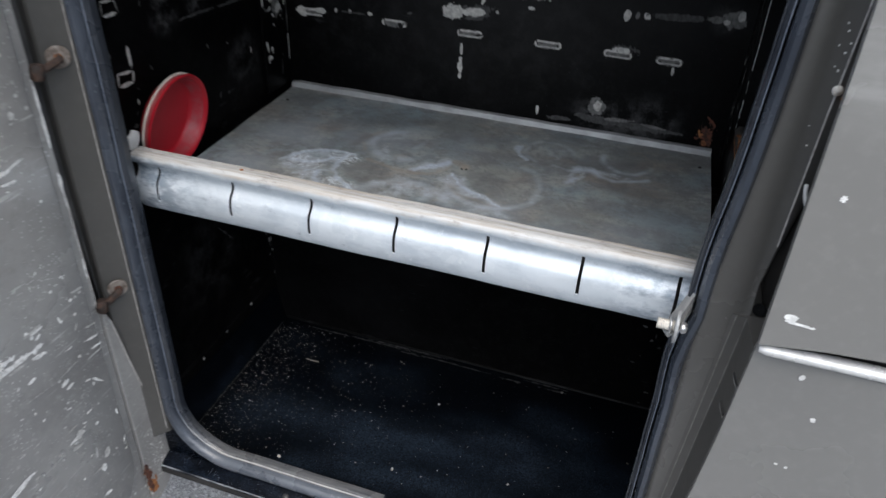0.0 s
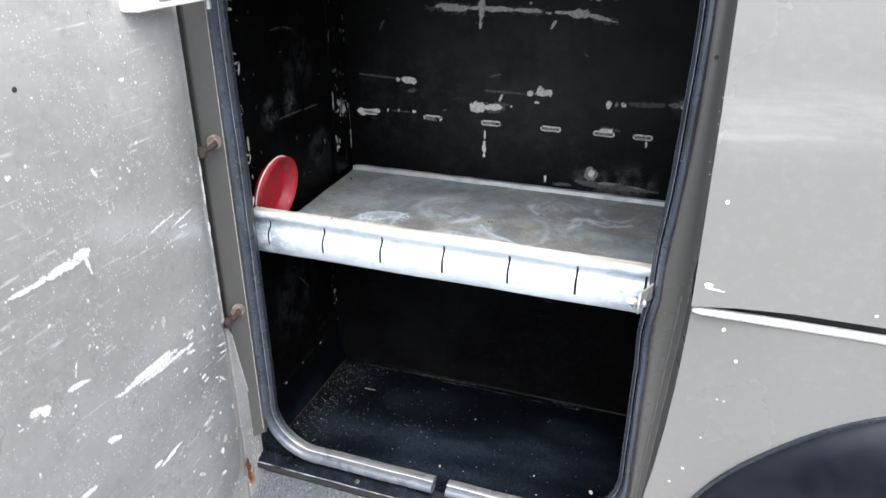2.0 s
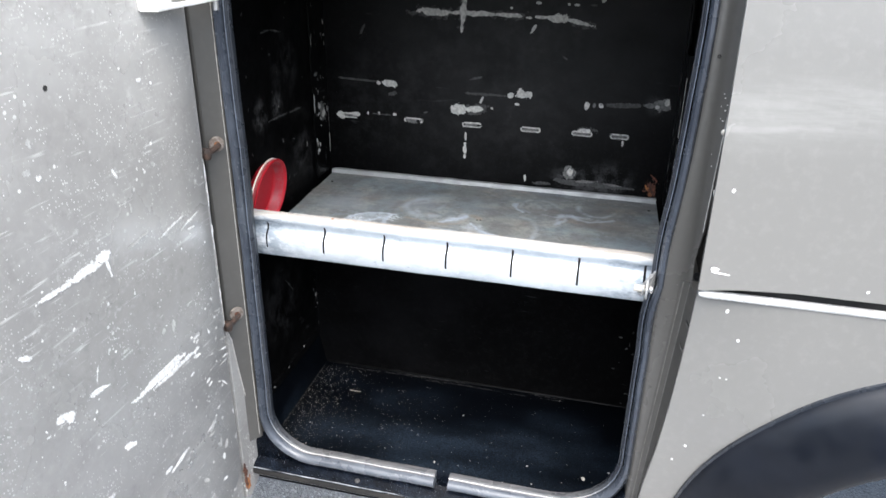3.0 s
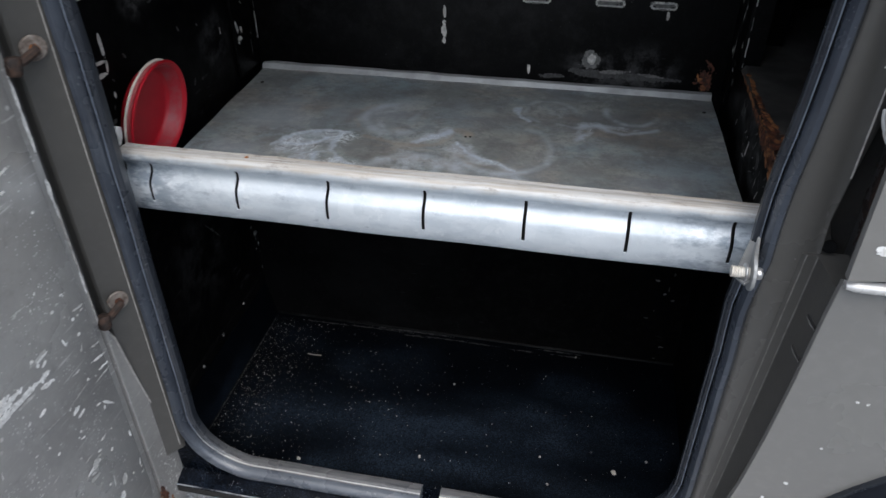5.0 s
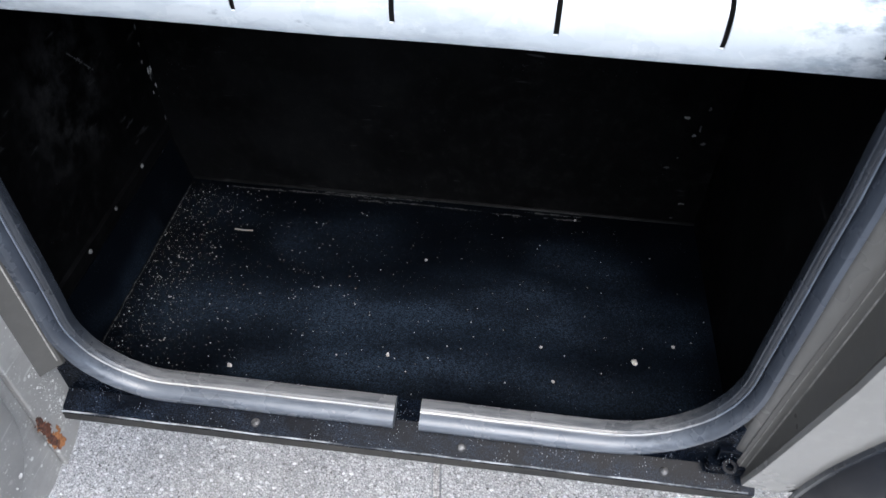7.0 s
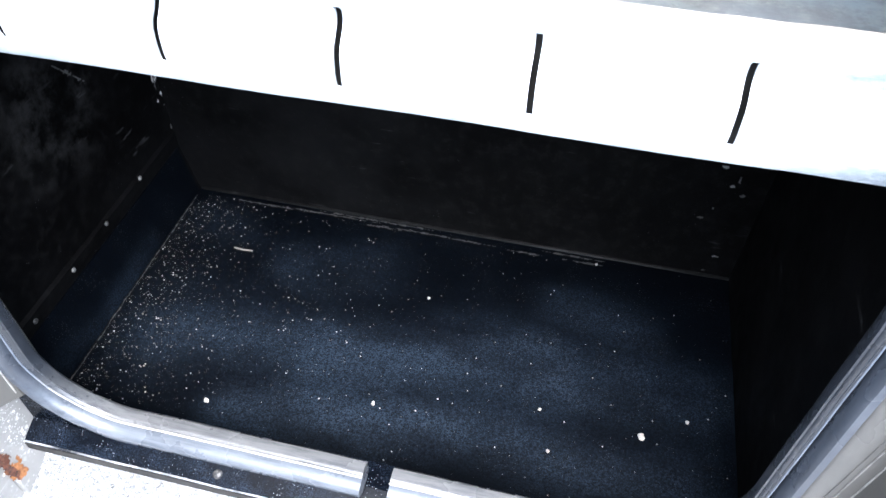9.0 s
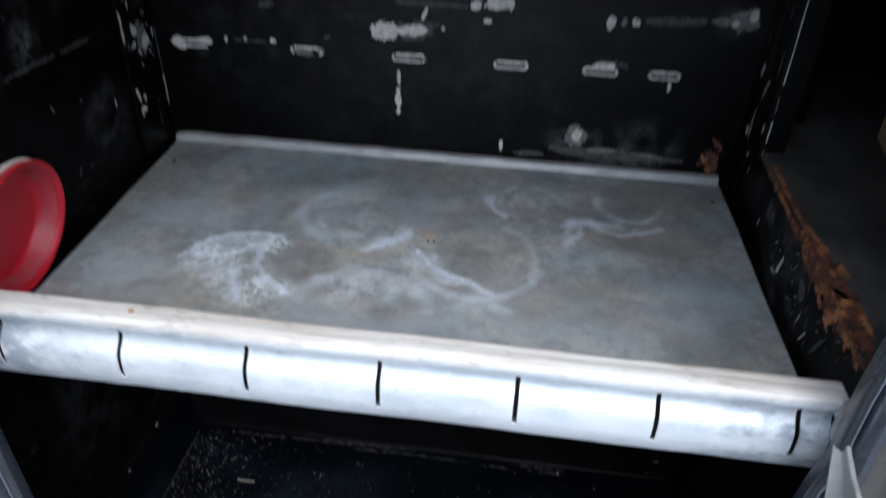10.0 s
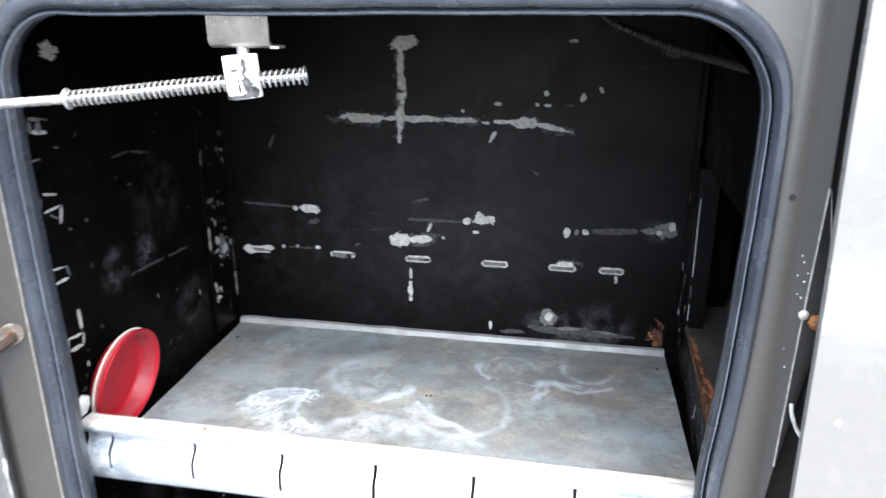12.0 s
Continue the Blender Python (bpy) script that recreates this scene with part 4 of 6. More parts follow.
arc = [Vector((ARC_X + math.cos(radians(212 - 244 * i / 60)), 0, ARC_Z + math.sin(radians(212 - 244 * i / 60)))) for i in range(61)]
wheel_arch = thing("wheel_arch", (ARC_X, -0.12, ARC_Z), "dark blue-black plastic wheel arch flare on the grey body", "wheel arch")
bm = bmesh.new()
sweep(bm, arc, lambda i, p, t: [Vector((ARC_X + (p.x - ARC_X) * r, y + inward(ARC_X + (p.x - ARC_X) * r, ARC_Z + (p.z - ARC_Z) * r) * (y < -0.05), ARC_Z + (p.z - ARC_Z) * r)) for r, y in prof])
part("flare", bm, FLARE, wheel_arch, smooth=35)
bm = bmesh.new()
sweep(bm, arc, lambda i, p, t: [Vector((ARC_X + (p.x - ARC_X) * r, y + inward(ARC_X + (p.x - ARC_X) * r, ARC_Z + (p.z - ARC_Z) * r) * (y < -0.05), ARC_Z + (p.z - ARC_Z) * r)) for r, y in ((0.372, -0.1165), (0.3835, -0.1165), (0.3835, -0.121), (0.372, -0.121))])
part("edge_trim", bm, RUBBER_LIP, wheel_arch)
bm = bmesh.new()
sweep(bm, arc, lambda i, p, t: [Vector((ARC_X + (p.x - ARC_X) * r, y + inward(ARC_X + (p.x - ARC_X) * r, ARC_Z + (p.z - ARC_Z) * r) * (y < -0.05), ARC_Z + (p.z - ARC_Z) * r)) for r, y in ((0.2715, -0.10), (0.2715, 0.22), (0.2, 0.24), (0.02, 0.24), (0.02, 0.25), (0.28, 0.25), (0.28, -0.10))])
part("liner", bm, DARK, wheel_arch)

# ---- rubber seal ----
SEAL_GAP0, SEAL_GAP1 = -0.001, 0.0235
SX0, SX1, SZ0, SZ1 = -0.3070, 0.3045, 0.5195, 1.3825
loop = rounded(SX0, SX1, SZ0, SZ1, (0.085, 0.11, 0.075, 0.07), 14)
pts = [Vector((x, 0, z)) for x, z in loop]
k = len(loop) // 4


def between(a, b, n):
    return [a.lerp(b, i / n) for i in range(1, n)]


path = [Vector((SEAL_GAP1, 0, SZ0))] + between(Vector((SEAL_GAP1, 0, SZ0)), pts[k], 5) + pts[k:2 * k] + between(pts[2 * k - 1], pts[2 * k], 24) + pts[2 * k:3 * k]
path += between(pts[3 * k - 1], pts[3 * k], 16) + pts[3 * k:] + between(pts[-1], pts[0], 24) + pts[:k] + between(pts[k - 1], Vector((SEAL_GAP0, 0, SZ0)), 5) + [Vector((SEAL_GAP0, 0, SZ0))]
# the opening widens a little towards its top
for p in path:
    if p.x > 0.15:
        p.x += np.interp(p.z, (0.80, 0.92, 1.03, 1.12, 1.22), (0.0, 0.0025, 0.0085, 0.0145, 0.0178)) * min(1, (p.x - 0.15) / 0.1)
    elif p.x < -0.15:
        p.x -= 0.003 * min(1, max(0, (p.z - 1.0) / 0.2)) * min(1, (-p.x - 0.15) / 0.1)
# cross-section: outward from the opening, and depth; a bulb with a channel and a gripping lip
BULB = [(0.0095, -0.034), (0.0115, -0.043), (0.0095, -0.052), (0.0045, -0.0575), (-0.001, -0.057), (-0.0042, -0.0525), (-0.0050, -0.0475), (-0.0046, -0.040), (-0.004, -0.029), (0.004, -0.029)]
GRIP = [(-0.0046, -0.0385), (-0.0060, -0.0415), (-0.0070, -0.0452), (-0.0082, -0.0462), (-0.0096, -0.0450), (-0.0106, -0.0452), (-0.0121, -0.0440), (-0.0131, -0.0422), (-0.0146, -0.0416), (-0.0151, -0.0370), (-0.0132, -0.0315), (-0.0075, -0.0285), (-0.0042, -0.0292)]


def seal_ring(section):
    def ring(i, p, t):
        out = Vector((0, 1, 0)).cross(t)
        if out.dot(p - Vector((0, 0, 0.94))) < 0:
            out = -out
        wob = 0.0011 * noise.noise((p.x * 14, 2.0, p.z * 14)) + 0.0005 * noise.noise((p.x * 60, 5.0, p.z * 60))
        # squeezed where the shelf's latch presses on it
        if p.x > 0.3:
            wob += 0.003 * math.exp(-((p.z - 0.945) / 0.025) ** 2) - 0.003 * math.exp(-((p.z - 0.88) / 0.035) ** 2)
        level = abs(out.z)
        slim = (0.76 + 0.38 * level) * (1 - 0.35 * (section is GRIP) * level)
        return [p + out * (u * slim + wob) + Vector((0, v - 0.0006 * noise.noise((p.x * 30, 9.0, p.z * 30)), 0)) for u, v in section]
    return ring


seal = thing("rubber_seal", (0, -0.04, 0.5165), "dusty black rubber door seal with a gap at the sill", "seal")
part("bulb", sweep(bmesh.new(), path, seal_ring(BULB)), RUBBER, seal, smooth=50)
CREASE = [(-0.0080 + 0.0009 * math.cos(k), -0.0459 + 0.0009 * math.sin(k)) for k in range(6)]
part("moulding_line", sweep(bmesh.new(), path, seal_ring(CREASE)), RUBBER_HIGHLIGHT, seal, "pale moulding line with its highlight coloured in", smooth=60)
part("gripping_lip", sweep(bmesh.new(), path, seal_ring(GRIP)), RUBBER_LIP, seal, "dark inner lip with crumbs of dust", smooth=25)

part("outer_edge", sweep(bmesh.new(), path, seal_ring([(0.0104 + 0.0006 * math.cos(k), -0.0492 + 0.0006 * math.sin(k)) for k in range(6)])), RUBBER_HIGHLIGHT, seal, "pale outer edge with its highlight coloured in", smooth=60)

# ---- shelf ----
shelf = thing("metal_shelf", (0, 0.2, 0.886), "galvanized shelf with a slotted front lip and stained grey top", "shelf")
bm = bmesh.new()
sheet_rows = []
NX, NY = 280, 176
for j in range(NY + 1):
    y = 0.012 + (0.4285 - 0.012) * j / NY
    sheet_rows.append([bm.verts.new((-0.3415 - 0.013 * j / NY + (0.6755 + 0.002 * j / NY) * i / NX, y, 0.8805 + 0.0012 * noise.noise((i * 0.03, j * 0.034, 1.5)))) for i in range(NX + 1)])
for r, s in zip(sheet_rows, sheet_rows[1:]):
    for i in range(NX):
        bm.faces.new((r[i], r[i + 1], s[i + 1], s[i]))
sheet = part("sheet", bm, SHEET, shelf, "grey zinc sheet with pale corrosion stains", smooth=40, solid=0.002)
# stains as strokes on the sheet: two ends, half width, strength


def ring_mark(cx, cy, r, a0, a1, w, k):
    """The mark of a round pot's foot, or a piece of it, as short strokes."""
    n = max(3, int(abs(a1 - a0) / 14))
    at = [(cx + r * math.cos(radians(a0 + (a1 - a0) * i / n)), cy + r * math.sin(radians(a0 + (a1 - a0) * i / n))) for i in range(n + 1)]
    return [(*a, *b, w, k * (0.75 + 0.25 * math.sin(i * 1.7))) for i, (a, b) in enumerate(zip(at, at[1:]))]


def chain(w, k, *points):
    """One crooked line of strokes through some points."""
    return [(*a, *b, w, k) for a, b in zip(points, points[1:])]


STAINS = {}
STAINS["wash"] = (0.05, 9, 0.0, [(-0.27, 0.25, -0.24, 0.27, 0.035, 0.55), (-0.085, 0.288, -0.07, 0.29, 0.012, 0.6), (-0.035, 0.325, -0.02, 0.322, 0.014, 0.5), (0.26, 0.20, 0.30, 0.19, 0.03, 0.45), (0.06, 0.12, 0.18, 0.10, 0.05, 0.35), (-0.16, 0.33, -0.11, 0.32, 0.03, 0.4), (-0.30, 0.16, -0.26, 0.13, 0.03, 0.45), (-0.09, 0.11, 0.02, 0.10, 0.04, 0.45), (0.20, 0.14, 0.27, 0.15, 0.03, 0.35), (-0.03, 0.31, 0.02, 0.30, 0.03, 0.25)])
STAINS["dull"] = (0.025, 16, 0.0, [(0.205, 0.357, 0.220, 0.359, 0.031, 0.55), (-0.255, 0.132, -0.25, 0.134, 0.012, 0.7), (0.225, 0.275, 0.26, 0.272, 0.02, 0.5), (-0.32, 0.385, -0.28, 0.395, 0.02, 0.55), (-0.19, 0.345, -0.12, 0.365, 0.03, 0.45), (0.02, 0.29, 0.08, 0.25, 0.04, 0.35), (-0.165, 0.265, -0.155, 0.30, 0.009, 0.6), (0.08, 0.34, 0.085, 0.32, 0.012, 0.5), (0.16, 0.19, 0.27, 0.23, 0.03, 0.3), (-0.10, 0.38, -0.03, 0.35, 0.03, 0.35)])
STAINS["brown"] = (0.006, 26, 0.0, chain(0.007, 0.75, (-0.133, 0.226), (-0.091, 0.212), (-0.054, 0.207), (-0.03, 0.22), (-0.017, 0.246)) + ring_mark(-0.105, 0.282, 0.053, 130, 250, 0.005, 0.65) + ring_mark(0.212, 0.358, 0.037, -70, 75, 0.003, 0.7) + ring_mark(0.05, 0.225, 0.060, 205, 260, 0.004, 0.6) + [(-0.012, 0.262, 0.004, 0.256, 0.010, 0.8), (0.10, 0.33, 0.14, 0.325, 0.008, 0.45)])
STAINS["bloom"] = (0.020, 22, -0.2, [(-0.222, 0.183, -0.165, 0.217, 0.022, 0.95), (-0.195, 0.165, -0.165, 0.138, 0.030, 0.75), (-0.150, 0.150, -0.125, 0.130, 0.016, 0.7), (-0.125, 0.265, -0.110, 0.235, 0.014, 0.55), (-0.130, 0.300, -0.110, 0.325, 0.014, 0.45), (-0.055, 0.225, -0.025, 0.255, 0.012, 0.95), (-0.002, 0.215, 0.030, 0.190, 0.016, 0.85), (0.03, 0.186, 0.075, 0.170, 0.013, 0.8), (-0.09, 0.165, -0.01, 0.165, 0.026, 0.6), (0.02, 0.150, 0.09, 0.150, 0.022, 0.45), (0.155, 0.306, 0.185, 0.305, 0.015, 0.95), (0.19, 0.298, 0.225, 0.300, 0.010, 0.6), (0.09, 0.35, 0.12, 0.345, 0.022, 0.4), (0.14, 0.265, 0.150, 0.285, 0.010, 0.7)])
STAINS["pale"] = (0.007, 34, 0.0, chain(0.0055, 1.0, (-0.238, 0.180), (-0.225, 0.205), (-0.196, 0.227), (-0.152, 0.228)) + chain(0.005, 0.9, (-0.236, 0.181), (-0.208, 0.188), (-0.178, 0.206)) + chain(0.005, 0.9, (-0.152, 0.228), (-0.165, 0.205), (-0.160, 0.175), (-0.118, 0.136)) + chain(0.006, 0.85, (-0.178, 0.168), (-0.172, 0.150), (-0.162, 0.126)) + chain(0.0035, 0.6, (-0.205, 0.148), (-0.185, 0.168), (-0.160, 0.172)) + chain(0.007, 1.0, (-0.060, 0.222), (-0.042, 0.236), (-0.022, 0.258)) + chain(0.004, 0.85, (-0.008, 0.228), (0.012, 0.203), (0.040, 0.185), (0.072, 0.172)) + chain(0.006, 0.9, (0.058, 0.348), (0.063, 0.322), (0.078, 0.308)))
STAINS["crust"] = (0.012, 30, -0.2, [(-0.22, 0.185, -0.16, 0.215, 0.024, 1.0), (-0.185, 0.165, -0.13, 0.135, 0.030, 0.9), (-0.05, 0.23, -0.01, 0.256, 0.010, 0.7), (0.155, 0.306, 0.20, 0.302, 0.010, 0.6), (0.14, 0.262, 0.15, 0.282, 0.007, 0.6)])
RINGS = ring_mark(0.05, 0.226, 0.066, 212, 345, 0.0055, 0.95) + ring_mark(0.05, 0.226, 0.064, 345, 425, 0.005, 0.5) + ring_mark(-0.045, 0.122, 0.062, 15, 170, 0.008, 0.7) + ring_mark(-0.100, 0.285, 0.045, 110, 300, 0.008, 0.7) + ring_mark(0.212, 0.358, 0.036, 170, 345, 0.0045, 0.9) + ring_mark(0.100, 0.345, 0.034, 10, 250, 0.004, 0.55) + ring_mark(0.03, 0.13, 0.055, 30, 160, 0.007, 0.5) + chain(0.007, 1.0, (0.150, 0.308), (0.168, 0.313), (0.182, 0.300)) + chain(0.004, 0.9, (0.182, 0.300), (0.200, 0.292), (0.222, 0.299), (0.243, 0.312)) + chain(0.004, 0.9, (0.140, 0.262), (0.146, 0.276), (0.156, 0.292)) + chain(0.003, 0.5, (0.115, 0.307), (0.135, 0.300), (0.152, 0.308))
STAINS["ring"] = (0.004, 30, 0.0, RINGS)
spots = np.empty(len(sheet.data.vertices) * 3)
sheet.data.vertices.foreach_get("co", spots)
spots = spots.reshape(-1, 3)[:, :2] + np.array((0.0, 0.2))
for name, (push, grain, soft, rows) in STAINS.items():
    p = spots + push * np.array([(noise.noise((x * grain, y * grain, 1.0)) + 0.5 * noise.noise((x * grain * 2.7, y * grain * 2.7, 5.0)), noise.noise((x * grain, y * grain, 9.0)) + 0.5 * noise.noise((x * grain * 2.7, y * grain * 2.7, 14.0))) for x, y in spots])
    field = np.zeros(len(p))
    for x0, y0, x1, y1, w, k in rows:
        a, d = np.array((x0, y0)), np.array((x1 - x0, y1 - y0))
        t = np.clip((p - a) @ d / max(1e-9, d @ d), 0, 1)
        gap = np.linalg.norm(p - a - t[:, None] * d, axis=1)
        w *= 1.3
        f = np.clip((w * 1.25 - gap) / (w * (1.25 - soft)), 0, 1)
        field = np.maximum(field, k * f * f * (3 - 2 * f))
    sheet.data.attributes.new(name, "FLOAT", "POINT").data.foreach_set("value", field)
bm = bmesh.new()
top, bot, back = [], [], []
for i in range(49):
    x = -0.3565 + (0.322 + 0.3565) * i / 48
    h = 0.8885 + 0.0014 * noise.noise((i * 0.3, 4.0, 0)) - (0.002 if 0.02 < (x % 0.19) < 0.024 else 0)
    bot.append(bm.verts.new((x, 0.4245, 0.8808)))
    top.append(bm.verts.new((x, 0.4275, h)))
    back.append(bm.verts.new((x, 0.4345, h + 0.0006)))
for i in range(48):
    bm.faces.new((bot[i], bot[i + 1], top[i + 1], top[i]))
    bm.faces.new((top[i], top[i + 1], back[i + 1], back[i]))
part("rear_flange", bm, FLANGE, shelf, "pale folded rear edge", solid=0.0012)
LIP = [(0.0145, 0.888), (0.0150, 0.9535), (0.0135, 0.9565), (0.0105, 0.9580), (0.0085, 0.9568), (0.0060, 0.9578), (-0.0005, 0.9580), (-0.0045, 0.9572), (-0.0068, 0.9545), (-0.0070, 0.9505), (-0.0052, 0.9470), (-0.0005, 0.9442), (0.0028, 0.9410), (0.0038, 0.9365), (0.0030, 0.9325), (0.0000, 0.9285), (-0.0040, 0.9245), (-0.0058, 0.9205), (-0.0066, 0.9150), (-0.0069, 0.9090), (-0.0066, 0.9045), (-0.0058, 0.9010), (-0.0042, 0.8955), (-0.0020, 0.8895), (0.0000, 0.8865)]
SLOTS = [-0.2935, -0.1965, -0.0983, 0.0018, 0.1018, 0.1998, 0.2935]
xs = sorted({round(-0.3220 + 0.637 * i / 60, 5) for i in range(61)} | {s + d for s in SLOTS for d in (-0.0017, 0.0017)})
xs = [x for x in xs if all(abs(x - s) > 0.0016 for s in SLOTS)]
bm = bmesh.new()
cols = []
for x in xs:
    w = 0.0006 * noise.noise((x * 9, 0, 0))
    cols.append([bm.verts.new((x, y + w + 0.0004 * noise.noise((x * 40, z * 60, 2)), z + w + (0.0007 * noise.noise((x * 55, 1, 1)) if 0.953 < z else 0))) for y, z in LIP])
for a, (c, d) in enumerate(zip(cols, cols[1:])):
    mid = (xs[a] + xs[a + 1]) / 2
    cut = any(abs(mid - s) < 0.0017 for s in SLOTS)
    for j in range(1, len(LIP) - 1):
        if cut and 0.9005 <= LIP[j + 1][1] and LIP[j][1] <= 0.9470 and j > 8:
            continue
        bm.faces.new((c[j], c[j + 1], d[j + 1], d[j]))
part("front_lip", bm, ZINC, shelf, "shiny galvanized ribbed lip with seven slots", smooth=60, solid=0.0014)
# zinc lip's back coloured dark, as the shade seen through the slots
part("lip_back", box(bmesh.new(), -0.3215, 0.3145, 0.0112, 0.0126, 0.889, 0.953), DARK, shelf, "back of the hollow lip, darkened for shade in the slots")
# latch arm with its bolt
bm = bmesh.new()
prism(bm, [(-0.006, 0.957), (-0.0035, 0.928), (-0.03, 0.932), (-0.074, 0.9425)] + [(-0.092 + 0.0145 * math.cos(radians(a)), 0.953 + 0.0145 * math.sin(radians(a))) for a in range(-60, -300, -20)] + [(-0.074, 0.9625), (-0.05, 0.9585)], "x", 0.3125, 0.3155)
for v in bm.verts:
    v.co.x += 0.022 * max(-1, (v.co.y + 0.006) / 0.085)
latch = part("latch_arm", bm, FLANGE, shelf, "bright steel latch plate", bevel=0.0008)
bm = bmesh.new()
corners = [Vector((0.312, -0.004, 0.953)), Vector((0.281, -0.086, 0.9435)), Vector((0.287, -0.1, 0.9455)), Vector((0.2955, -0.0975, 0.953))]
lo, hi = [bm.verts.new(p) for p in corners], [bm.verts.new(p + Vector((0, -0.0004, 0.002))) for p in corners]
bm.faces.new(lo[::-1])
bm.faces.new(hi)
for i in range(4):
    bm.faces.new((lo[i], lo[(i + 1) % 4], hi[(i + 1) % 4], hi[i]))
part("web", bm, FLANGE, latch)
bm = bmesh.new()
tube(bm, [(0.2765 + 0.0006 * i, -0.092, 0.953) for i in range(28)], lambda s: 0.0046 + 0.0004 * math.sin(s * 28 * 2.1), 12)
part("bolt", bm, CREAM, latch, smooth=40)
bm = bmesh.new()
lathe(bm, [(0.0003, -0.002), (0.0048, -0.002), (0.0052, 0.0), (0.0040, 0.0022), (0.0003, 0.003)], (0.2985, -0.092, 0.953), (1, -0.15, 0.1), 20)
disc(bm, (0.2875, -0.092, 0.953), (1, 0, 0), 0.0078, 0.002)
part("nut", bm, STEEL, latch, smooth=50)
bm = bmesh.new()
prism(bm, [(-0.006, 0.942), (0.012, 0.942), (0.012, 0.958), (-0.006, 0.9585)], "x", 0.3125, 0.3165)
part("lip_end", bm, ZINC, shelf)
bm = bmesh.new()
prism(bm, [(0.018, 0.945), (0.03, 0.944), (0.036, 0.951), (0.038, 0.962), (0.031, 0.966), (0.026, 0.961), (0.019, 0.962)], "x", -0.349, -0.342)
box(bm, -0.356, -0.342, 0.02, 0.034, 0.949, 0.953)
part("end_clip", bm, WHITE, shelf, "small white bent clip", bevel=0.0015)
for x, y in ((-0.333, 0.368), (0.309, 0.381), (0.0, 0.246), (0.006, 0.247)):
    part("rivet_hole", disc(bmesh.new(), (x, y, 0.8818), (0, 0, 1), 0.0026 if abs(x) > 0.1 else 0.0014, 0.0012, seg=14), DARK, shelf, "small dark hole")
bm = bmesh.new()
disc(bm, (-0.183, 0.004, 0.9588), (0, 0, 1), 0.0022, 0.001, seg=12)
part("lip_hole", bm, RUST, shelf)

# ---- red lid leaning on the side wall ----
lid = thing("red_lid", (-0.335, 0.1, 0.882), "round red plastic lid with cream rim, leaning on black wall", "lid")
LID_C, LID_N = Vector((-0.3474, 0.1075, 0.9467)), Vector((1, 0.0192, -0.1605)).normalized()
red = [(0.0005, -0.0108), (0.0455, -0.0108), (0.0480, -0.0100), (0.0492, -0.0080), (0.0585, 0.0070), (0.0600, 0.0092), (0.0618, 0.0102), (0.0632, 0.0096), (0.0636, 0.0080), (0.0625, 0.0062), (0.0604, 0.0055), (0.0592, -0.0030), (0.0515, -0.0112), (0.0490, -0.0122), (0.0005, -0.0122)]
part("cup", lathe(bmesh.new(), red, LID_C, LID_N, 72), RED, lid, smooth=50)
cream = [(0.0598, -0.0014), (0.0620, -0.0014), (0.0630, -0.0008), (0.0631, 0.0006), (0.0622, 0.0012), (0.0598, 0.0012)]
part("dusty_wall", lathe(bmesh.new(), [(0.0600, 0.0014), (0.0613, 0.0014), (0.0616, 0.0054), (0.0606, 0.0054)], LID_C, LID_N, 72), DUSTY_RED, lid, "pink dusty outer wall", smooth=50)
part("inner_wall", lathe(bmesh.new(), [(0.0512, -0.0062), (0.0496, -0.0062), (0.0570, 0.0060), (0.0584, 0.0060)], LID_C, LID_N, 72), DULL_RED, lid, "dusty inner wall", smooth=50)
part("rim", lathe(bmesh.new(), cream, LID_C, LID_N, 72), CREAM, lid, "dirty cream rim", smooth=50)

# ---- door ----
door = thing("locker_door", (-0.33, -0.11, 0.46), "open grey metal locker door, scratched bare inside", "door")
skin = bmesh.new()
box(skin, -0.352, -0.345, -0.83, -0.108, 0.455, 1.415)
part("outer_skin", skin, PAINT, door, bevel=0.003)
pan = rounded(-0.80, -0.1185, 0.478, 1.392, (0.06, 0.095, 0.06, 0.06), 10)
pan_bm = bmesh.new()
mid_y, mid_z = -0.4545, 0.935
levels = [(-0.3342, 1.0), (-0.3225, 0.9985), (-0.3195, 0.995), (-0.3183, 0.990)]
rings = []
for x, s in levels:
    rings.append([pan_bm.verts.new((x, mid_y + (y - mid_y) * s, mid_z + (z - mid_z) * (1 - (1 - s) * 0.75))) for y, z in pan])
for r, s in zip(rings, rings[1:]):
    for i in range(len(pan)):
        pan_bm.faces.new((r[i], r[(i + 1) % len(pan)], s[(i + 1) % len(pan)], s[i]))
cap = pan_bm.faces.new(rings[-1])
bmesh.ops.triangulate(pan_bm, faces=[cap])
inner = part("inner_panel", pan_bm, DOOR_PAINT, door, "scratched grey inner panel", smooth=40)
edge = [(-0.83, 0.432), (-0.115, 0.432), (-0.075, 0.446), (-0.050, 0.461), (-0.0455, 0.474), (-0.045, 0.52), (-0.048, 0.543), (-0.057, 0.593), (-0.068, 0.655), (-0.078, 0.71), (-0.087, 0.770), (-0.093, 0.792), (-0.101, 0.803), (-0.102, 1.415), (-0.83, 1.415)]
part("edge_flange", prism(bmesh.new(), edge, "x", -0.345, -0.3345), DOOR_PAINT, door, "dusty folded edge with rust at the foot", bevel=0.0025)
part("upper_fold", prism(bmesh.new(), [(-0.123, 0.800), (-0.1005, 0.803), (-0.102, 1.415), (-0.123, 1.415)], "x", -0.3344, -0.328), DOOR_PAINT, door, bevel=0.0015)
part("lower_fold", prism(bmesh.new(), [(-0.098, 0.4385)] + edge[2:11] + [(-0.098, 0.796)], "x", -0.3344, -0.328), DOOR_PAINT, door, "wide folded foot flecked with chips", bevel=0.0015)

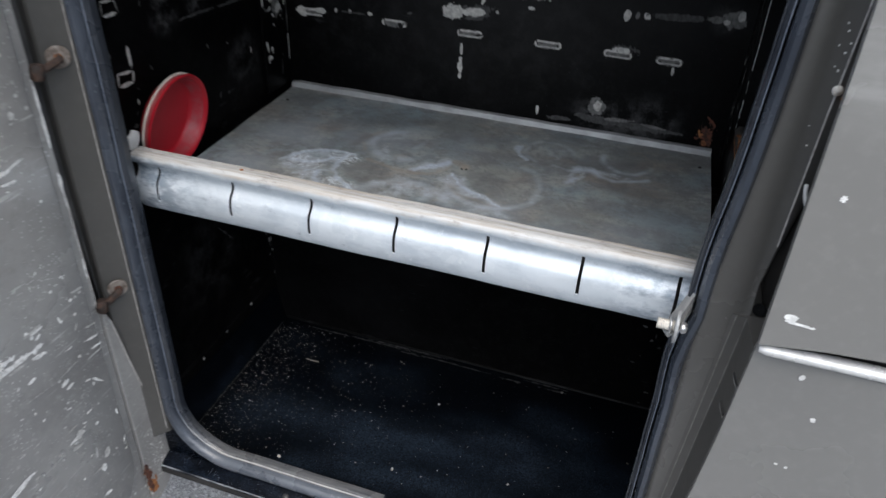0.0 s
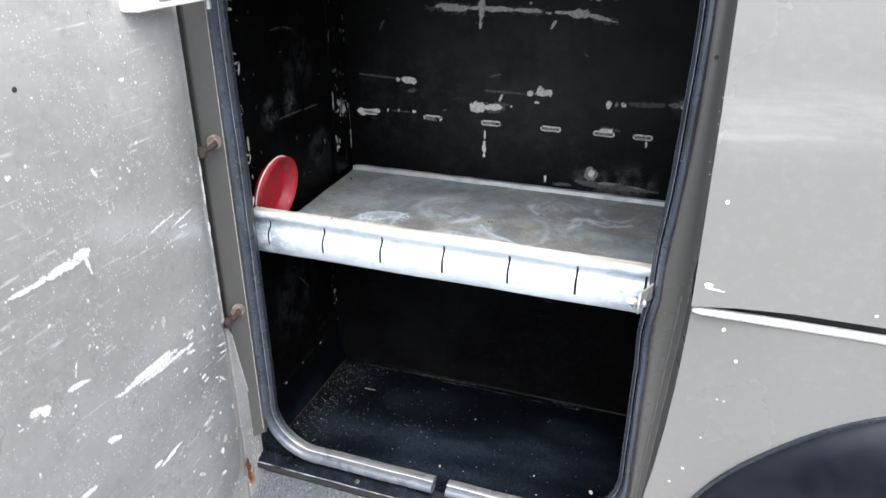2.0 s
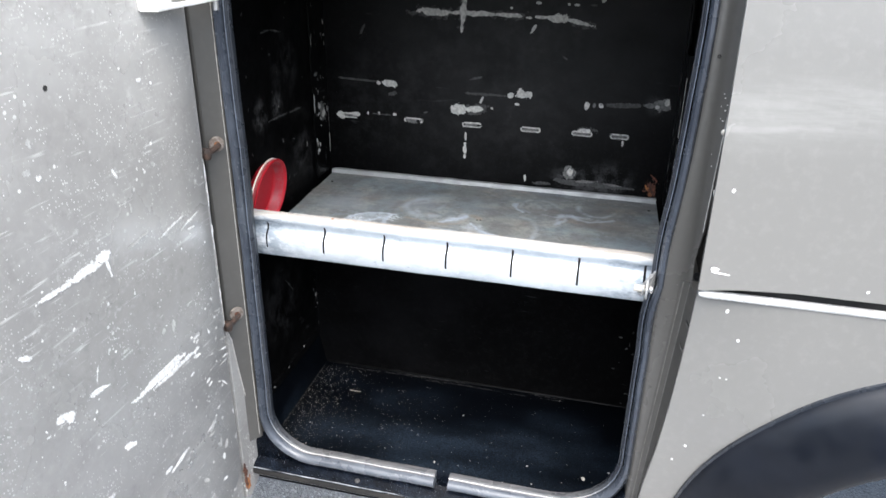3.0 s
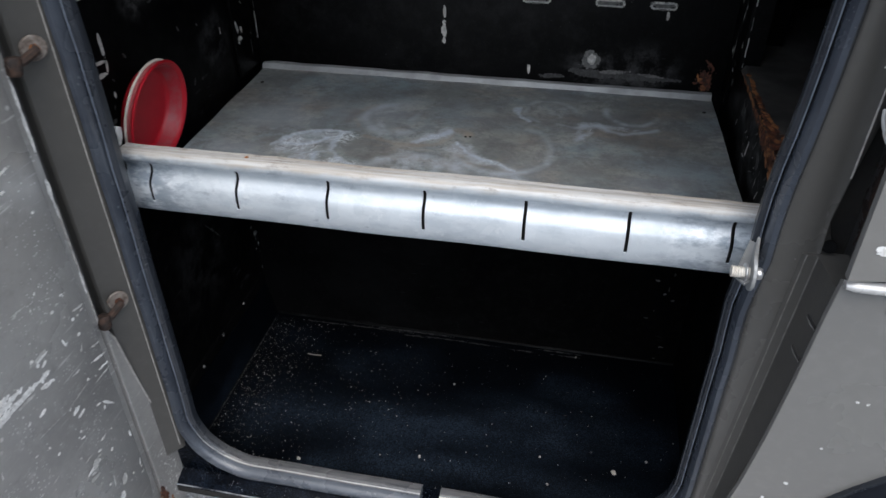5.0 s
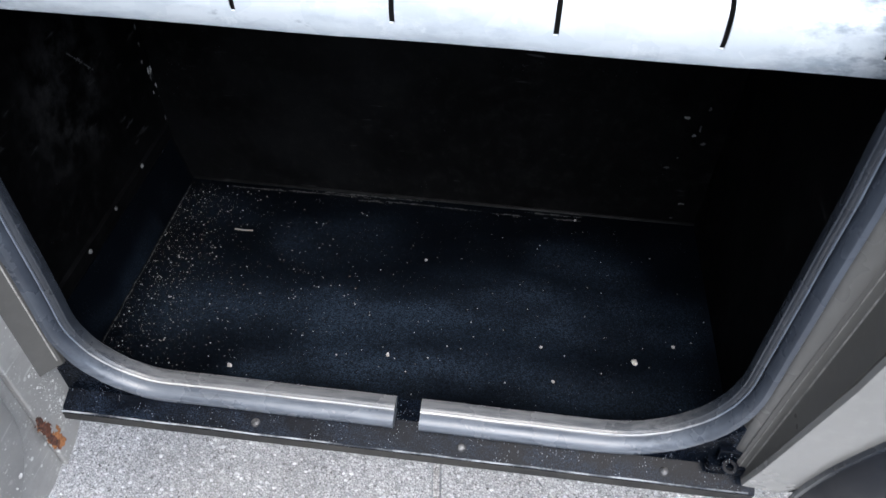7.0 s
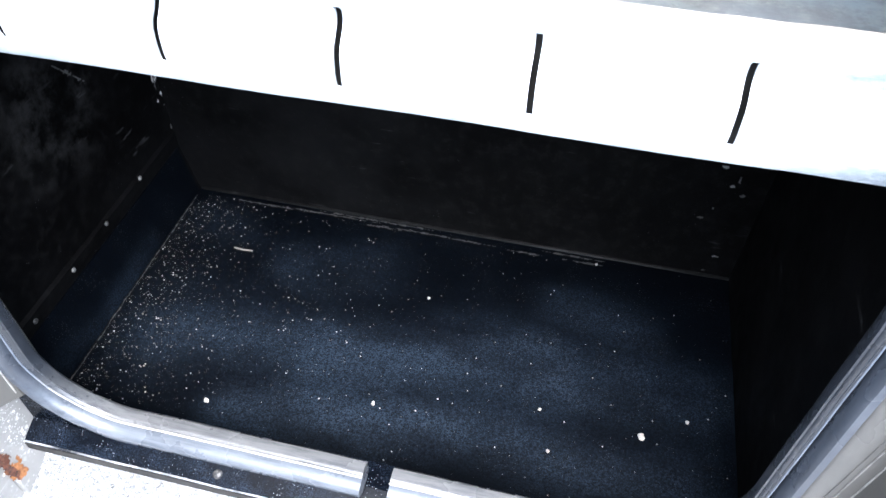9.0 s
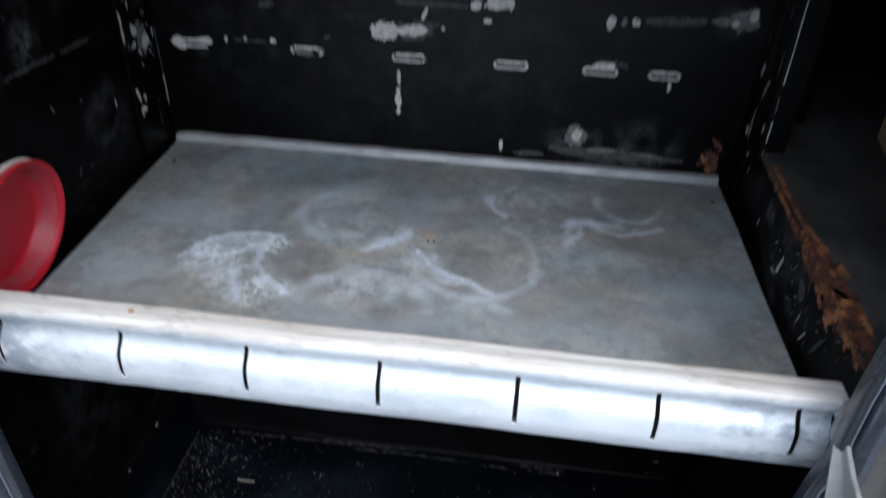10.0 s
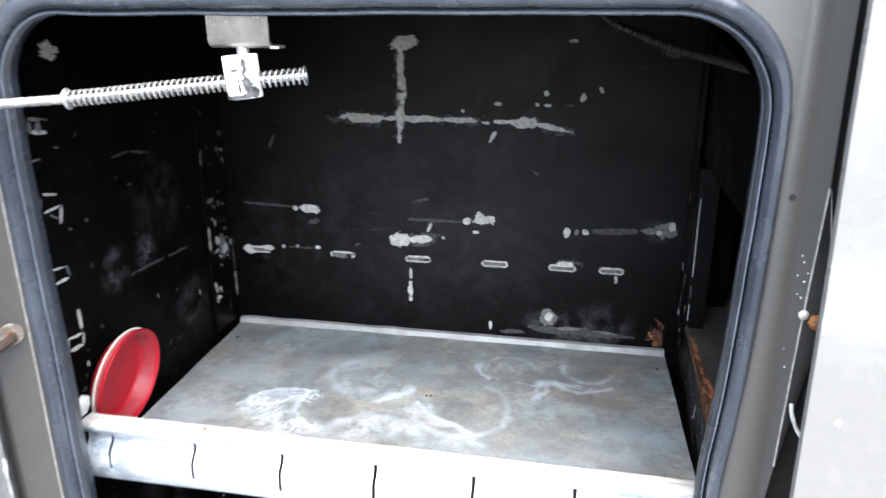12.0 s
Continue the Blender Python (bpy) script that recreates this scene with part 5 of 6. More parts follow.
def on_door(u, v, lift):
    return (-0.3183 + lift, u, v)


def on_flange(u, v, lift):
    return (-0.328 + lift, u, v)


def on_back(u, v, lift):
    return (u, 0.437 - lift, v)


def on_left(u, v, lift):
    return (-0.367 + lift, u, v)


def on_post(u, v, lift):
    return (-0.362 + lift, u, v)


for i, (u, v, w, h, k) in enumerate(((-0.0955, 0.492, 0.012, 0.045, 0), (-0.0965, 0.515, 0.007, 0.02, 1), (-0.092, 0.478, 0.014, 0.022, 0), (-0.0975, 0.49, 0.007, 0.055, 1), (-0.089, 0.470, 0.012, 0.012, 0), (-0.085, 0.487, 0.005, 0.012, 0))):
    part("rust_patch", flake(on_flange, u, v, w, h, 6, i + 540, 0.0008, 1.0), (RUST, OLD_RUST)[k], door)
for i, (v, h) in enumerate(((1.03, 0.06), (1.06, 0.03), (0.96, 0.04), (0.86, 0.03))):
    part("scratch", flake(on_flange, -0.1045, v, 0.0045, h, 0, 520 + i, 0.0009), CHIP, door)
# scratches: along the door, height, length, width, turn, paint
SCRATCH_HIGH = ((-0.343, 1.036, 0.03, 0.016, 10), (-0.375, 1.031, 0.06, 0.012, 3), (-0.42, 1.03, 0.06, 0.007, 0), (-0.338, 1.02, 0.006, 0.03, -12), (-0.28, 1.029, 0.05, 0.004, -6), (-0.21, 1.019, 0.06, 0.004, -10), (-0.165, 1.012, 0.05, 0.004, -12),)
SCRATCH_MID = ((-0.282, 0.832, 0.125, 0.013, 0), (-0.27, 0.837, 0.09, 0.006, -1), (-0.245, 0.822, 0.125, 0.008, 1), (-0.225, 0.815, 0.03, 0.004, 3), (-0.195, 0.842, 0.03, 0.005, -5), (-0.165, 0.603, 0.010, 0.014, 0), (-0.24, 0.885, 0.010, 0.020, 10), (-0.452, 0.89, 0.02, 0.012, 0), (-0.231, 1.213, 0.010, 0.007, 0), (-0.19, 1.006, 0.008, 0.005, 0), (-0.225, 1.014, 0.009, 0.006, 0), (-0.17, 1.0, 0.02, 0.004, 5), (-0.146, 1.058, 0.008, 0.010, 0))
SCRATCH_LOW = ((-0.272, 0.683, 0.055, 0.008, -8), (-0.30, 0.688, 0.02, 0.008, 0), (-0.182, 0.678, 0.012, 0.014, 30), (-0.19, 0.664, 0.016, 0.006, 10), (-0.39, 0.885, 0.04, 0.008, 10), (-0.44, 0.884, 0.02, 0.016, 40), (-0.36, 0.78, 0.03, 0.01, 20), (-0.42, 0.74, 0.05, 0.008, 5),)
SCRATCH_FAR = ((-0.411, 1.187, 0.008, 0.012, 0), (-0.421, 1.161, 0.012, 0.008, 0), (-0.409, 1.151, 0.008, 0.008, 0), (-0.283, 1.073, 0.004, 0.016, 0), (-0.356, 1.321, 0.018, 0.006, 20), (-0.477, 0.984, 0.02, 0.007, 30), (-0.261, 0.889, 0.008, 0.008, 0), (-0.23, 1.11, 0.012, 0.006, 40), (-0.30, 1.12, 0.018, 0.005, 60), (-0.155, 0.62, 0.01, 0.02, 30), (-0.22, 0.60, 0.02, 0.008, 50), (-0.17, 0.56, 0.015, 0.007, 15), (-0.31, 0.62, 0.03, 0.007, 20), (-0.26, 0.53, 0.04, 0.009, 15),)
for i, (u, v, w, h, a) in enumerate(SCRATCH_HIGH + SCRATCH_MID + SCRATCH_LOW + SCRATCH_FAR):
    part("scratch", flake(on_door, u, v, w, h, -a, i + 11, 0.0011, 0.4), CHIP if w * h > 2.2e-4 or i % 3 == 0 else CHIP_DULL, inner)
# short strokes by the hinge: two ends and width
STROKES = (((-0.140, 0.784), (-0.121, 0.780), 0.0028), ((-0.135, 0.769), (-0.121, 0.767), 0.0028), ((-0.154, 0.736), (-0.148, 0.734), 0.0022), ((-0.144, 0.731), (-0.133, 0.718), 0.0024), ((-0.184, 0.755), (-0.174, 0.757), 0.0042), ((-0.180, 0.746), (-0.170, 0.748), 0.0036), ((-0.207, 0.813), (-0.189, 0.809), 0.0050), ((-0.196, 0.831), (-0.189, 0.834), 0.0033), ((-0.220, 0.790), (-0.211, 0.791), 0.0044), ((-0.200, 0.677), (-0.176, 0.677), 0.0042))
NICKS = (((-0.164, 0.836), (-0.162, 0.827), 0.0022), ((-0.163, 0.828), (-0.159, 0.829), 0.0016), ((-0.144, 0.826), (-0.141, 0.825), 0.0028), ((-0.147, 0.877), (-0.144, 0.877), 0.0022), ((-0.164, 0.791), (-0.158, 0.791), 0.0022), ((-0.154, 0.772), (-0.151, 0.773), 0.0022), ((-0.190, 0.726), (-0.188, 0.726), 0.0022), ((-0.198, 0.704), (-0.196, 0.703), 0.0022), ((-0.175, 0.687), (-0.169, 0.685), 0.0022), ((-0.126, 0.666), (-0.125, 0.656), 0.0022), ((-0.187, 0.763), (-0.184, 0.765), 0.0022))
LONG_LINES = (((-0.232, 0.771), (-0.188, 0.766), 0.0012), ((-0.188, 0.766), (-0.150, 0.770), 0.0012))
for i, (a, b, w) in enumerate(STROKES + NICKS + LONG_LINES):
    part("scratch", flake(on_door, (a[0] + b[0]) / 2, (a[1] + b[1]) / 2, math.dist(a, b) * 1.2 + 0.0008, w * 1.3, math.degrees(math.atan2(b[1] - a[1], b[0] - a[0])), i + 1500, 0.0006, 0.5), CHIP if w > 0.0015 else CHIP_DULL, inner)
# pale tube added as the highlight along the door's fold
part("crease_glint", tube(bmesh.new(), [(-0.3277, y - 0.0012, z) for y, z in ((-0.0455, 0.487), (-0.045, 0.52), (-0.048, 0.543), (-0.057, 0.593), (-0.068, 0.655), (-0.078, 0.71), (-0.087, 0.770), (-0.1018, 0.805), (-0.1018, 0.95))], 0.0011, 6), EDGE_GLINT, door, "bright fold line with its highlight coloured in")
rng = random.Random(12)
for i in range(90):
    u, v = -0.125 - 0.40 * rng.random() ** 1.3, 0.50 + 0.42 * rng.random()
    w = 0.004 + 0.022 * rng.random() ** 3
    part("scratch", flake(on_door, u, v, w, rng.uniform(0.0012, 0.0030), rng.gauss(0, 9) + (70 if i % 9 == 0 else 0), i + 800, 0.0007, 0.8), CHIP if i % 3 == 0 else CHIP_DULL, inner)
rng = random.Random(9)
bm = bmesh.new()
for i in range(1150):
    if i < 900:
        place, u, v = on_door, -0.14 - 0.42 * rng.random() ** 1.2, 0.5 + 0.8 * rng.random() ** 1.5
    else:
        place, v = on_flange, 0.47 + 0.10 * rng.random()
        u = rng.gauss(-0.069, 0.009)
    r, a = rng.uniform(0.0003, 0.0012) * (0.8 if i > 900 else 1) * (2.4 if rng.random() < 0.14 else 1), rng.uniform(0, 3)
    s = rng.uniform(0.4, 1.0)
    bm.faces.new([bm.verts.new(place(u + r * math.cos(k * 1.05) * math.cos(a) - s * r * math.sin(k * 1.05) * math.sin(a), v + r * math.cos(k * 1.05) * math.sin(a) + s * r * math.sin(k * 1.05) * math.cos(a), 0.0004)) for k in range(6)])
tagged(part("paint_chip", bm, CHIP, door), "", "", "", "stuff")
part("drilled_hole", disc(bmesh.new(), (-0.3183, -0.375, 1.233), (1, 0, 0), 0.003, 0.001, seg=16), DARK, inner)

# ---- hinge bolts ----
FACE = Vector((0.80, -0.60, 0)).normalized()
for z in (1.088, 0.808):
    hinge = thing("hinge_bolt", (-0.33, -0.07, z), "rusty bolt and pale washer joining the door to the jamb", "bolt", "door hinges")
    c = Vector((-0.3262, -0.0680, z))
    part("washer", disc(bmesh.new(), c + FACE * 0.0015, FACE, 0.0115, 0.003, 0.004, 28), DULL_WASHER, hinge, smooth=40)
    part("nut", hexagon(bmesh.new(), c + FACE * 0.005, FACE, 0.009, 0.005), RUST if z > 1 else OLD_RUST, hinge)
    part("pin", tube(bmesh.new(), [c + FACE * 0.003, c + FACE * 0.009, Vector((-0.3215, -0.088, z - 0.004)), Vector((-0.3265, -0.104, z - 0.006))], 0.0042, 8), PIN_RUST, hinge)
    part("knuckle", lathe(bmesh.new(), [(0.0005, -0.008), (0.005, -0.008), (0.0065, -0.006), (0.007, 0.005), (0.0055, 0.008), (0.0005, 0.008)], (-0.3245, -0.098, z - 0.006), (0, 0.2, 1), 16), PIN_RUST, hinge, smooth=40)
post_bolt = thing("post_bolt", (0.367, -0.054, 1.15), "small rusty bolt with white sealant on the grey post", "bolt")
part("sealant", lathe(bmesh.new(), [(0.0003, -0.002), (0.0032, -0.002), (0.0040, 0.0004), (0.0030, 0.0022), (0.0003, 0.0030)], (0.3580, -0.0535, 1.158), (0.3, -1, 0), 16), CREAM, post_bolt, smooth=50)
part("nut", hexagon(bmesh.new(), (0.3685, -0.0535, 1.152), (0.45, -1, 0), 0.0115, 0.008), RUST, post_bolt)
bm = bmesh.new()
disc(bm, (0.337, -0.0545, 1.248), (0, -1, 0), 0.0024, 0.003, seg=12)
disc(bm, (0.334, -0.054, 1.105), (0, -1, 0), 0.0014, 0.002, seg=10)
part("rivet", bm, DARK, frame_right)

# ---- door stay ----
stay = thing("door_stay", (-0.1, -0.035, 1.32), "spring-loaded steel door stay hung from the header", "door stay")


def rod_at(x):
    return Vector((x, -0.075 + 0.19 * (x + 0.31), 1.3200 + 0.088 * (x + 0.087) - 0.0012 * math.exp(-((x + 0.215) / 0.06) ** 2)))


part("rod", tube(bmesh.new(), [rod_at(-0.31 + 0.08 * i / 6) for i in range(7)], 0.0042, 14), CHROME, stay, "bright steel rod", smooth=40)
part("spring_core", tube(bmesh.new(), [rod_at(-0.2295 + 0.1945 * i / 12) for i in range(13)], 0.0031, 14), STEEL, stay, "worn steel rod inside the springs", smooth=40)


def coil(bm, x0, x1, turns, radius, wire):
    pts = []
    n = int(turns * 14)
    for i in range(n + 1):
        x = x0 + (x1 - x0) * i / n
        a = 2 * math.pi * turns * i / n
        t = (rod_at(x + 0.001) - rod_at(x)).normalized()
        u = t.cross(Vector((0, 0, 1))).normalized()
        v = u.cross(t)
        pts.append(rod_at(x) + radius * (math.cos(a) * u + math.sin(a) * v))
    return tube(bm, pts, wire, 6)


part("spring", coil(bmesh.new(), -0.229, -0.101, 27, 0.0060, 0.0011), SPRING, stay, smooth=60)
part("short_spring", coil(bmesh.new(), -0.074, -0.0385, 7.5, 0.0060, 0.0010), SPRING, stay, smooth=60)
axis = (rod_at(-0.05) - rod_at(-0.2)).normalized()
part("stop_washer", disc(bmesh.new(), rod_at(-0.2305), axis, 0.0088, 0.0025, 0.003, 24), STEEL, stay, smooth=40)
part("end_washer", disc(bmesh.new(), rod_at(-0.0368), axis, 0.0078, 0.0012, 0.0008, 24), STEEL, stay, smooth=40)
c = rod_at(-0.087)
pivot = part("pivot_barrel", lathe(bmesh.new(), [(0.0005, -0.0172), (0.0136, -0.0172), (0.0142, -0.0164), (0.0142, 0.0164), (0.0136, 0.0172), (0.0005, 0.0172)], c + Vector((0, 0, 0.004)), (-0.08, 0, 1), 40), WHITE, stay, "white painted barrel with flaking paint", smooth=40)


def on_barrel(u, v, lift):
    a = u / 0.0142
    return (c.x - 0.08 * v + (0.0143 + lift) * math.sin(a), c.y - (0.0143 + lift) * math.cos(a), c.z + 0.004 + v)


for n, (u, v, w, h, a) in enumerate(((0.0075, 0.0125, 0.004, 0.006, 15), (0.0085, 0.006, 0.004, 0.008, -20), (0.010, -0.006, 0.008, 0.018, 10), (0.0125, -0.012, 0.010, 0.012, -20), (-0.001, -0.0155, 0.024, 0.0035, 3), (0.001, 0.0058, 0.008, 0.0014, 8), (0.003, -0.006, 0.0014, 0.012, 4), (0.006, -0.0145, 0.012, 0.005, 20), (-0.010, -0.014, 0.003, 0.005, 0))):
    part("flaked_paint", flake(on_barrel, u, v, w, h, a, 3 + n * 7, 0.0005, 0.8), STEEL_DARK, pivot)
bm = bmesh.new()
prism(bm, [(-0.037, 1.376), (-0.037, 1.352), (-0.035, 1.3485), (-0.031, 1.3465), (-0.01, 1.3465), (-0.01, 1.3485), (-0.03, 1.3485), (-0.0345, 1.3525), (-0.0345, 1.376)], "x", -0.1125, -0.060)
part("hanger", bm, HANGER, stay, "folded bright steel hanger", smooth=30)
part("hanger_tab", box(bmesh.new(), -0.0600, -0.052, -0.036, -0.024, 1.3462, 1.3482), STEEL, stay)
part("pivot_pin", tube(bmesh.new(), [(-0.087, -0.028, 1.338), (-0.087, -0.028, 1.352)], 0.005, 12), STEEL, stay)
arm = thing("stay_bracket", (-0.315, -0.18, 1.29), "white metal stay bracket screwed to the open door", "bracket")
part("plate", box(bmesh.new(), -0.318, -0.3155, -0.212, -0.147, 1.2875, 1.3165), WHITE, arm, bevel=0.001)
part("arm", prism(bmesh.new(), [(-0.3155, -0.212), (-0.296, -0.205), (-0.294, -0.072), (-0.300, -0.062), (-0.307, -0.068), (-0.309, -0.147), (-0.3155, -0.15)], "z", 1.2865, 1.2905), WHITE, arm, bevel=0.0008)
part("pin", tube(bmesh.new(), [(-0.3005, -0.072, 1.274), (-0.3005, -0.072, 1.305)], 0.0042, 12), STEEL, arm)
for y in (-0.196, -0.168):
    part("screw_hole", disc(bmesh.new(), (-0.3153, y, 1.303), (1, 0, 0), 0.0042, 0.0012, seg=18), DARK, arm)

# ---- marks on the walls ----
for i, u in enumerate((-0.316, -0.176, -0.054, 0.065, 0.166, 0.2375)):
    part("slot_rim", stadium(bmesh.new(), on_back, u, 1.0065, 0.040 if i < 5 else 0.036, 0.0105, 0.0028, i + 1), SCRAPE, wall_back)
    part("slot_core", flake(on_back, u, 1.0065, 0.034, 0.010, 0, i + 60, 0.0013, 0.9), DIM, wall_back)
# scraped paint on the back wall: along, height, width, depth, turn, paint
CROSS_BAR = ((-0.07, 1.328, 0.046, 0.022, 10, 0), (-0.076, 1.30, 0.012, 0.055, 0, 0), (-0.075, 1.262, 0.016, 0.06, 0, 0), (-0.078, 1.222, 0.013, 0.05, 0, 0), (-0.080, 1.195, 0.007, 0.022, 0, 0),)
LONG_SCRAPE = ((-0.135, 1.221, 0.075, 0.015, -3, 0), (-0.06, 1.222, 0.11, 0.011, 0, 0), (0.01, 1.222, 0.06, 0.009, 0, 0), (0.048, 1.219, 0.014, 0.005, 0, 0), (0.072, 1.221, 0.03, 0.007, 0, 0), (0.103, 1.221, 0.045, 0.02, 0, 0), (0.14, 1.215, 0.06, 0.009, -12, 0),)
HIGH_CHIPS = ((0.058, 1.199, 0.006, 0.026, -30, 0), (0.064, 1.246, 0.014, 0.006, 0, 0), (0.132, 1.262, 0.008, 0.009, 0, 0), (0.135, 1.245, 0.011, 0.006, 0, 0), (0.12, 1.246, 0.006, 0.005, 0, 0), (0.183, 1.258, 0.008, 0.014, -20, 0), (0.207, 1.267, 0.006, 0.012, 25, 0), (0.166, 1.332, 0.014, 0.005, 0, 0), (-0.281, 1.182, 0.006, 0.026, -25, 2), (0.015, 1.235, 0.006, 0.005, 0, 0), (0.165, 1.246, 0.014, 0.004, 0, 2),)
MID_SCRAPES = ((-0.29, 1.082, 0.11, 0.005, -2, 2), (-0.225, 1.079, 0.038, 0.015, -4, 0), (-0.25, 1.079, 0.01, 0.01, 0, 0), (0.047, 1.076, 0.034, 0.021, 0, 0), (0.022, 1.072, 0.016, 0.012, 20, 0), (-0.03, 1.07, 0.10, 0.006, 0, 2), (0.035, 1.055, 0.012, 0.006, 0, 0),)
SLOT_SCRAPES = ((-0.082, 1.037, 0.04, 0.025, 5, 0), (-0.05, 1.039, 0.045, 0.016, 8, 0), (-0.036, 1.058, 0.005, 0.016, -25, 0), (-0.014, 1.044, 0.006, 0.006, 0, 0),)
RIGHT_SCRAPE = ((0.170, 1.061, 0.011, 0.018, 0, 0), (0.184, 1.064, 0.006, 0.010, 0, 3), (0.196, 1.064, 0.010, 0.010, 0, 0), (0.213, 1.066, 0.006, 0.006, 0, 3), (0.228, 1.067, 0.005, 0.007, 0, 3), (0.243, 1.068, 0.007, 0.005, 0, 3), (0.263, 1.070, 0.009, 0.006, 0, 3), (0.240, 1.068, 0.09, 0.011, 3, 2), (0.287, 1.071, 0.03, 0.011, 5, 3), (0.310, 1.073, 0.034, 0.025, 0, 3), (0.317, 1.079, 0.011, 0.014, 0, 0), (0.300, 1.069, 0.011, 0.008, 0, 0),)
LEFT_CHIPS = ((-0.335, 1.006, 0.022, 0.016, 0, 0), (-0.302, 1.010, 0.022, 0.010, 0, 0), (-0.274, 1.014, 0.005, 0.008, 0, 0), (-0.25, 1.015, 0.006, 0.007, 0, 0), (-0.216, 1.016, 0.01, 0.006, 0, 0), (-0.243, 1.014, 0.05, 0.003, 0, 2),)
LOW_DRIPS = ((-0.066, 0.982, 0.005, 0.022, 0, 0), (-0.067, 0.957, 0.009, 0.028, 0, 0), (-0.067, 0.94, 0.006, 0.012, 0, 0), (0.172, 1.012, 0.03, 0.012, 8, 0), (0.245, 0.993, 0.005, 0.014, 0, 0),)
FOOT_SCRAPES = ((0.149, 0.925, 0.032, 0.032, 0, 3), (0.150, 0.926, 0.013, 0.018, 0, 0), (0.06, 0.905, 0.005, 0.016, 0, 0), (0.095, 0.897, 0.045, 0.008, 3, 2), (0.155, 0.905, 0.09, 0.013, -2, 2), (0.215, 0.904, 0.09, 0.012, -3, 2), (0.18, 0.909, 0.05, 0.007, 5, 3), (0.235, 0.907, 0.04, 0.005, -4, 3), (0.26, 0.903, 0.05, 0.005, 0, 2),)
STRAY_SCUFFS = ((-0.15, 1.025, 0.012, 0.004, 20, 2), (0.12, 1.15, 0.014, 0.004, -30, 2), (-0.22, 1.058, 0.02, 0.01, 20, 2), (-0.05, 1.1, 0.03, 0.006, 15, 2),)
mats = (SCRAPE, RUST, FAINT, DIM)
for i, (u, v, w, h, a, k) in enumerate(CROSS_BAR + LONG_SCRAPE + HIGH_CHIPS + MID_SCRAPES + SLOT_SCRAPES + RIGHT_SCRAPE + LEFT_CHIPS + LOW_DRIPS + FOOT_SCRAPES + STRAY_SCUFFS):
    part("paint_scrape", flake(on_back, u, v, w, h, a, i + 100, 0.0008, 0.38), mats[k], wall_back)
    if k == 0 and w * h > 3e-4 and i % 2:
        part("scuffed_rim", flake(on_back, u, v - 0.001, w * 1.15 + 0.004, h * 1.1 + 0.005, a, 17 * (i + 200), 0.0009, 0.9), FAINT, wall_back)
part("weld_nut", lathe(bmesh.new(), [(0.0005, 0), (0.006, 0), (0.0055, 0.002), (0.003, 0.004), (0.0005, 0.0045)], (0.149, 0.4365, 0.925), (0, -1, 0), 14), SCRAPE, wall_back, smooth=50)
# bent tabs punched out of the side wall, worn bright along their folds: two ends and width
TAB_TOP = (((0.048, 1.2705), (0.073, 1.2665), 0.0045, 3), ((0.050, 1.257), (0.0705, 1.2535), 0.0055, 0), ((0.0485, 1.268), (0.0482, 1.2555), 0.005, 3), ((0.062, 1.266), (0.060, 1.256), 0.009, 3), ((0.043, 1.2275), (0.055, 1.228), 0.003, 3),)
TAB_UPPER = (((0.0475, 1.1915), (0.068, 1.187), 0.0035, 0), ((0.0472, 1.191), (0.043, 1.173), 0.0025, 3), ((0.045, 1.1715), (0.0745, 1.1735), 0.0035, 0), ((0.0745, 1.173), (0.0695, 1.1545), 0.0055, 0), ((0.056, 1.167), (0.067, 1.160), 0.003, 3),)
TAB_MIDDLE = (((0.0455, 1.108), (0.0662, 1.1055), 0.003, 0), ((0.0455, 1.107), (0.0445, 1.092), 0.003, 3), ((0.044, 1.0918), (0.070, 1.0918), 0.0045, 0), ((0.0665, 1.105), (0.0695, 1.093), 0.003, 3),)
TAB_LOWER = (((0.0415, 1.049), (0.0365, 1.029), 0.005, 3), ((0.0725, 1.0515), (0.0735, 1.023), 0.0065, 0), ((0.048, 1.0235), (0.0745, 1.0215), 0.004, 0), ((0.0748, 1.021), (0.072, 1.008), 0.004, 0), ((0.0475, 1.0095), (0.072, 1.0075), 0.0055, 0), ((0.048, 1.022), (0.0472, 1.010), 0.004, 0), ((0.0735, 0.984), (0.0737, 0.9795), 0.004, 0),)
for i, (a, b, w, k) in enumerate(TAB_TOP + TAB_UPPER + TAB_MIDDLE + TAB_LOWER):
    long = math.dist(a, b)
    part("slot_rim", flake(on_left, (a[0] + b[0]) / 2, (a[1] + b[1]) / 2, long + 0.004, w, math.degrees(math.atan2(b[1] - a[1], b[0] - a[0])), 280 + i, 0.0007, 0.45), (SCRAPE, RUST, FAINT, DIM)[k], wall_left)
for i, (a, b) in enumerate((((0.164, 1.206), (0.205, 1.208)), ((0.205, 1.208), (0.248, 1.198)), ((0.173, 1.055), (0.25, 1.0525)), ((0.25, 1.0525), (0.319, 1.048)), ((0.19, 1.168), (0.202, 1.167)))):
    part("paint_scrape", flake(on_left, (a[0] + b[0]) / 2, (a[1] + b[1]) / 2, math.dist(a, b), 0.004, math.degrees(math.atan2(b[1] - a[1], b[0] - a[0])), 310 + i, 0.0009, 0.9), FAINT, wall_left)
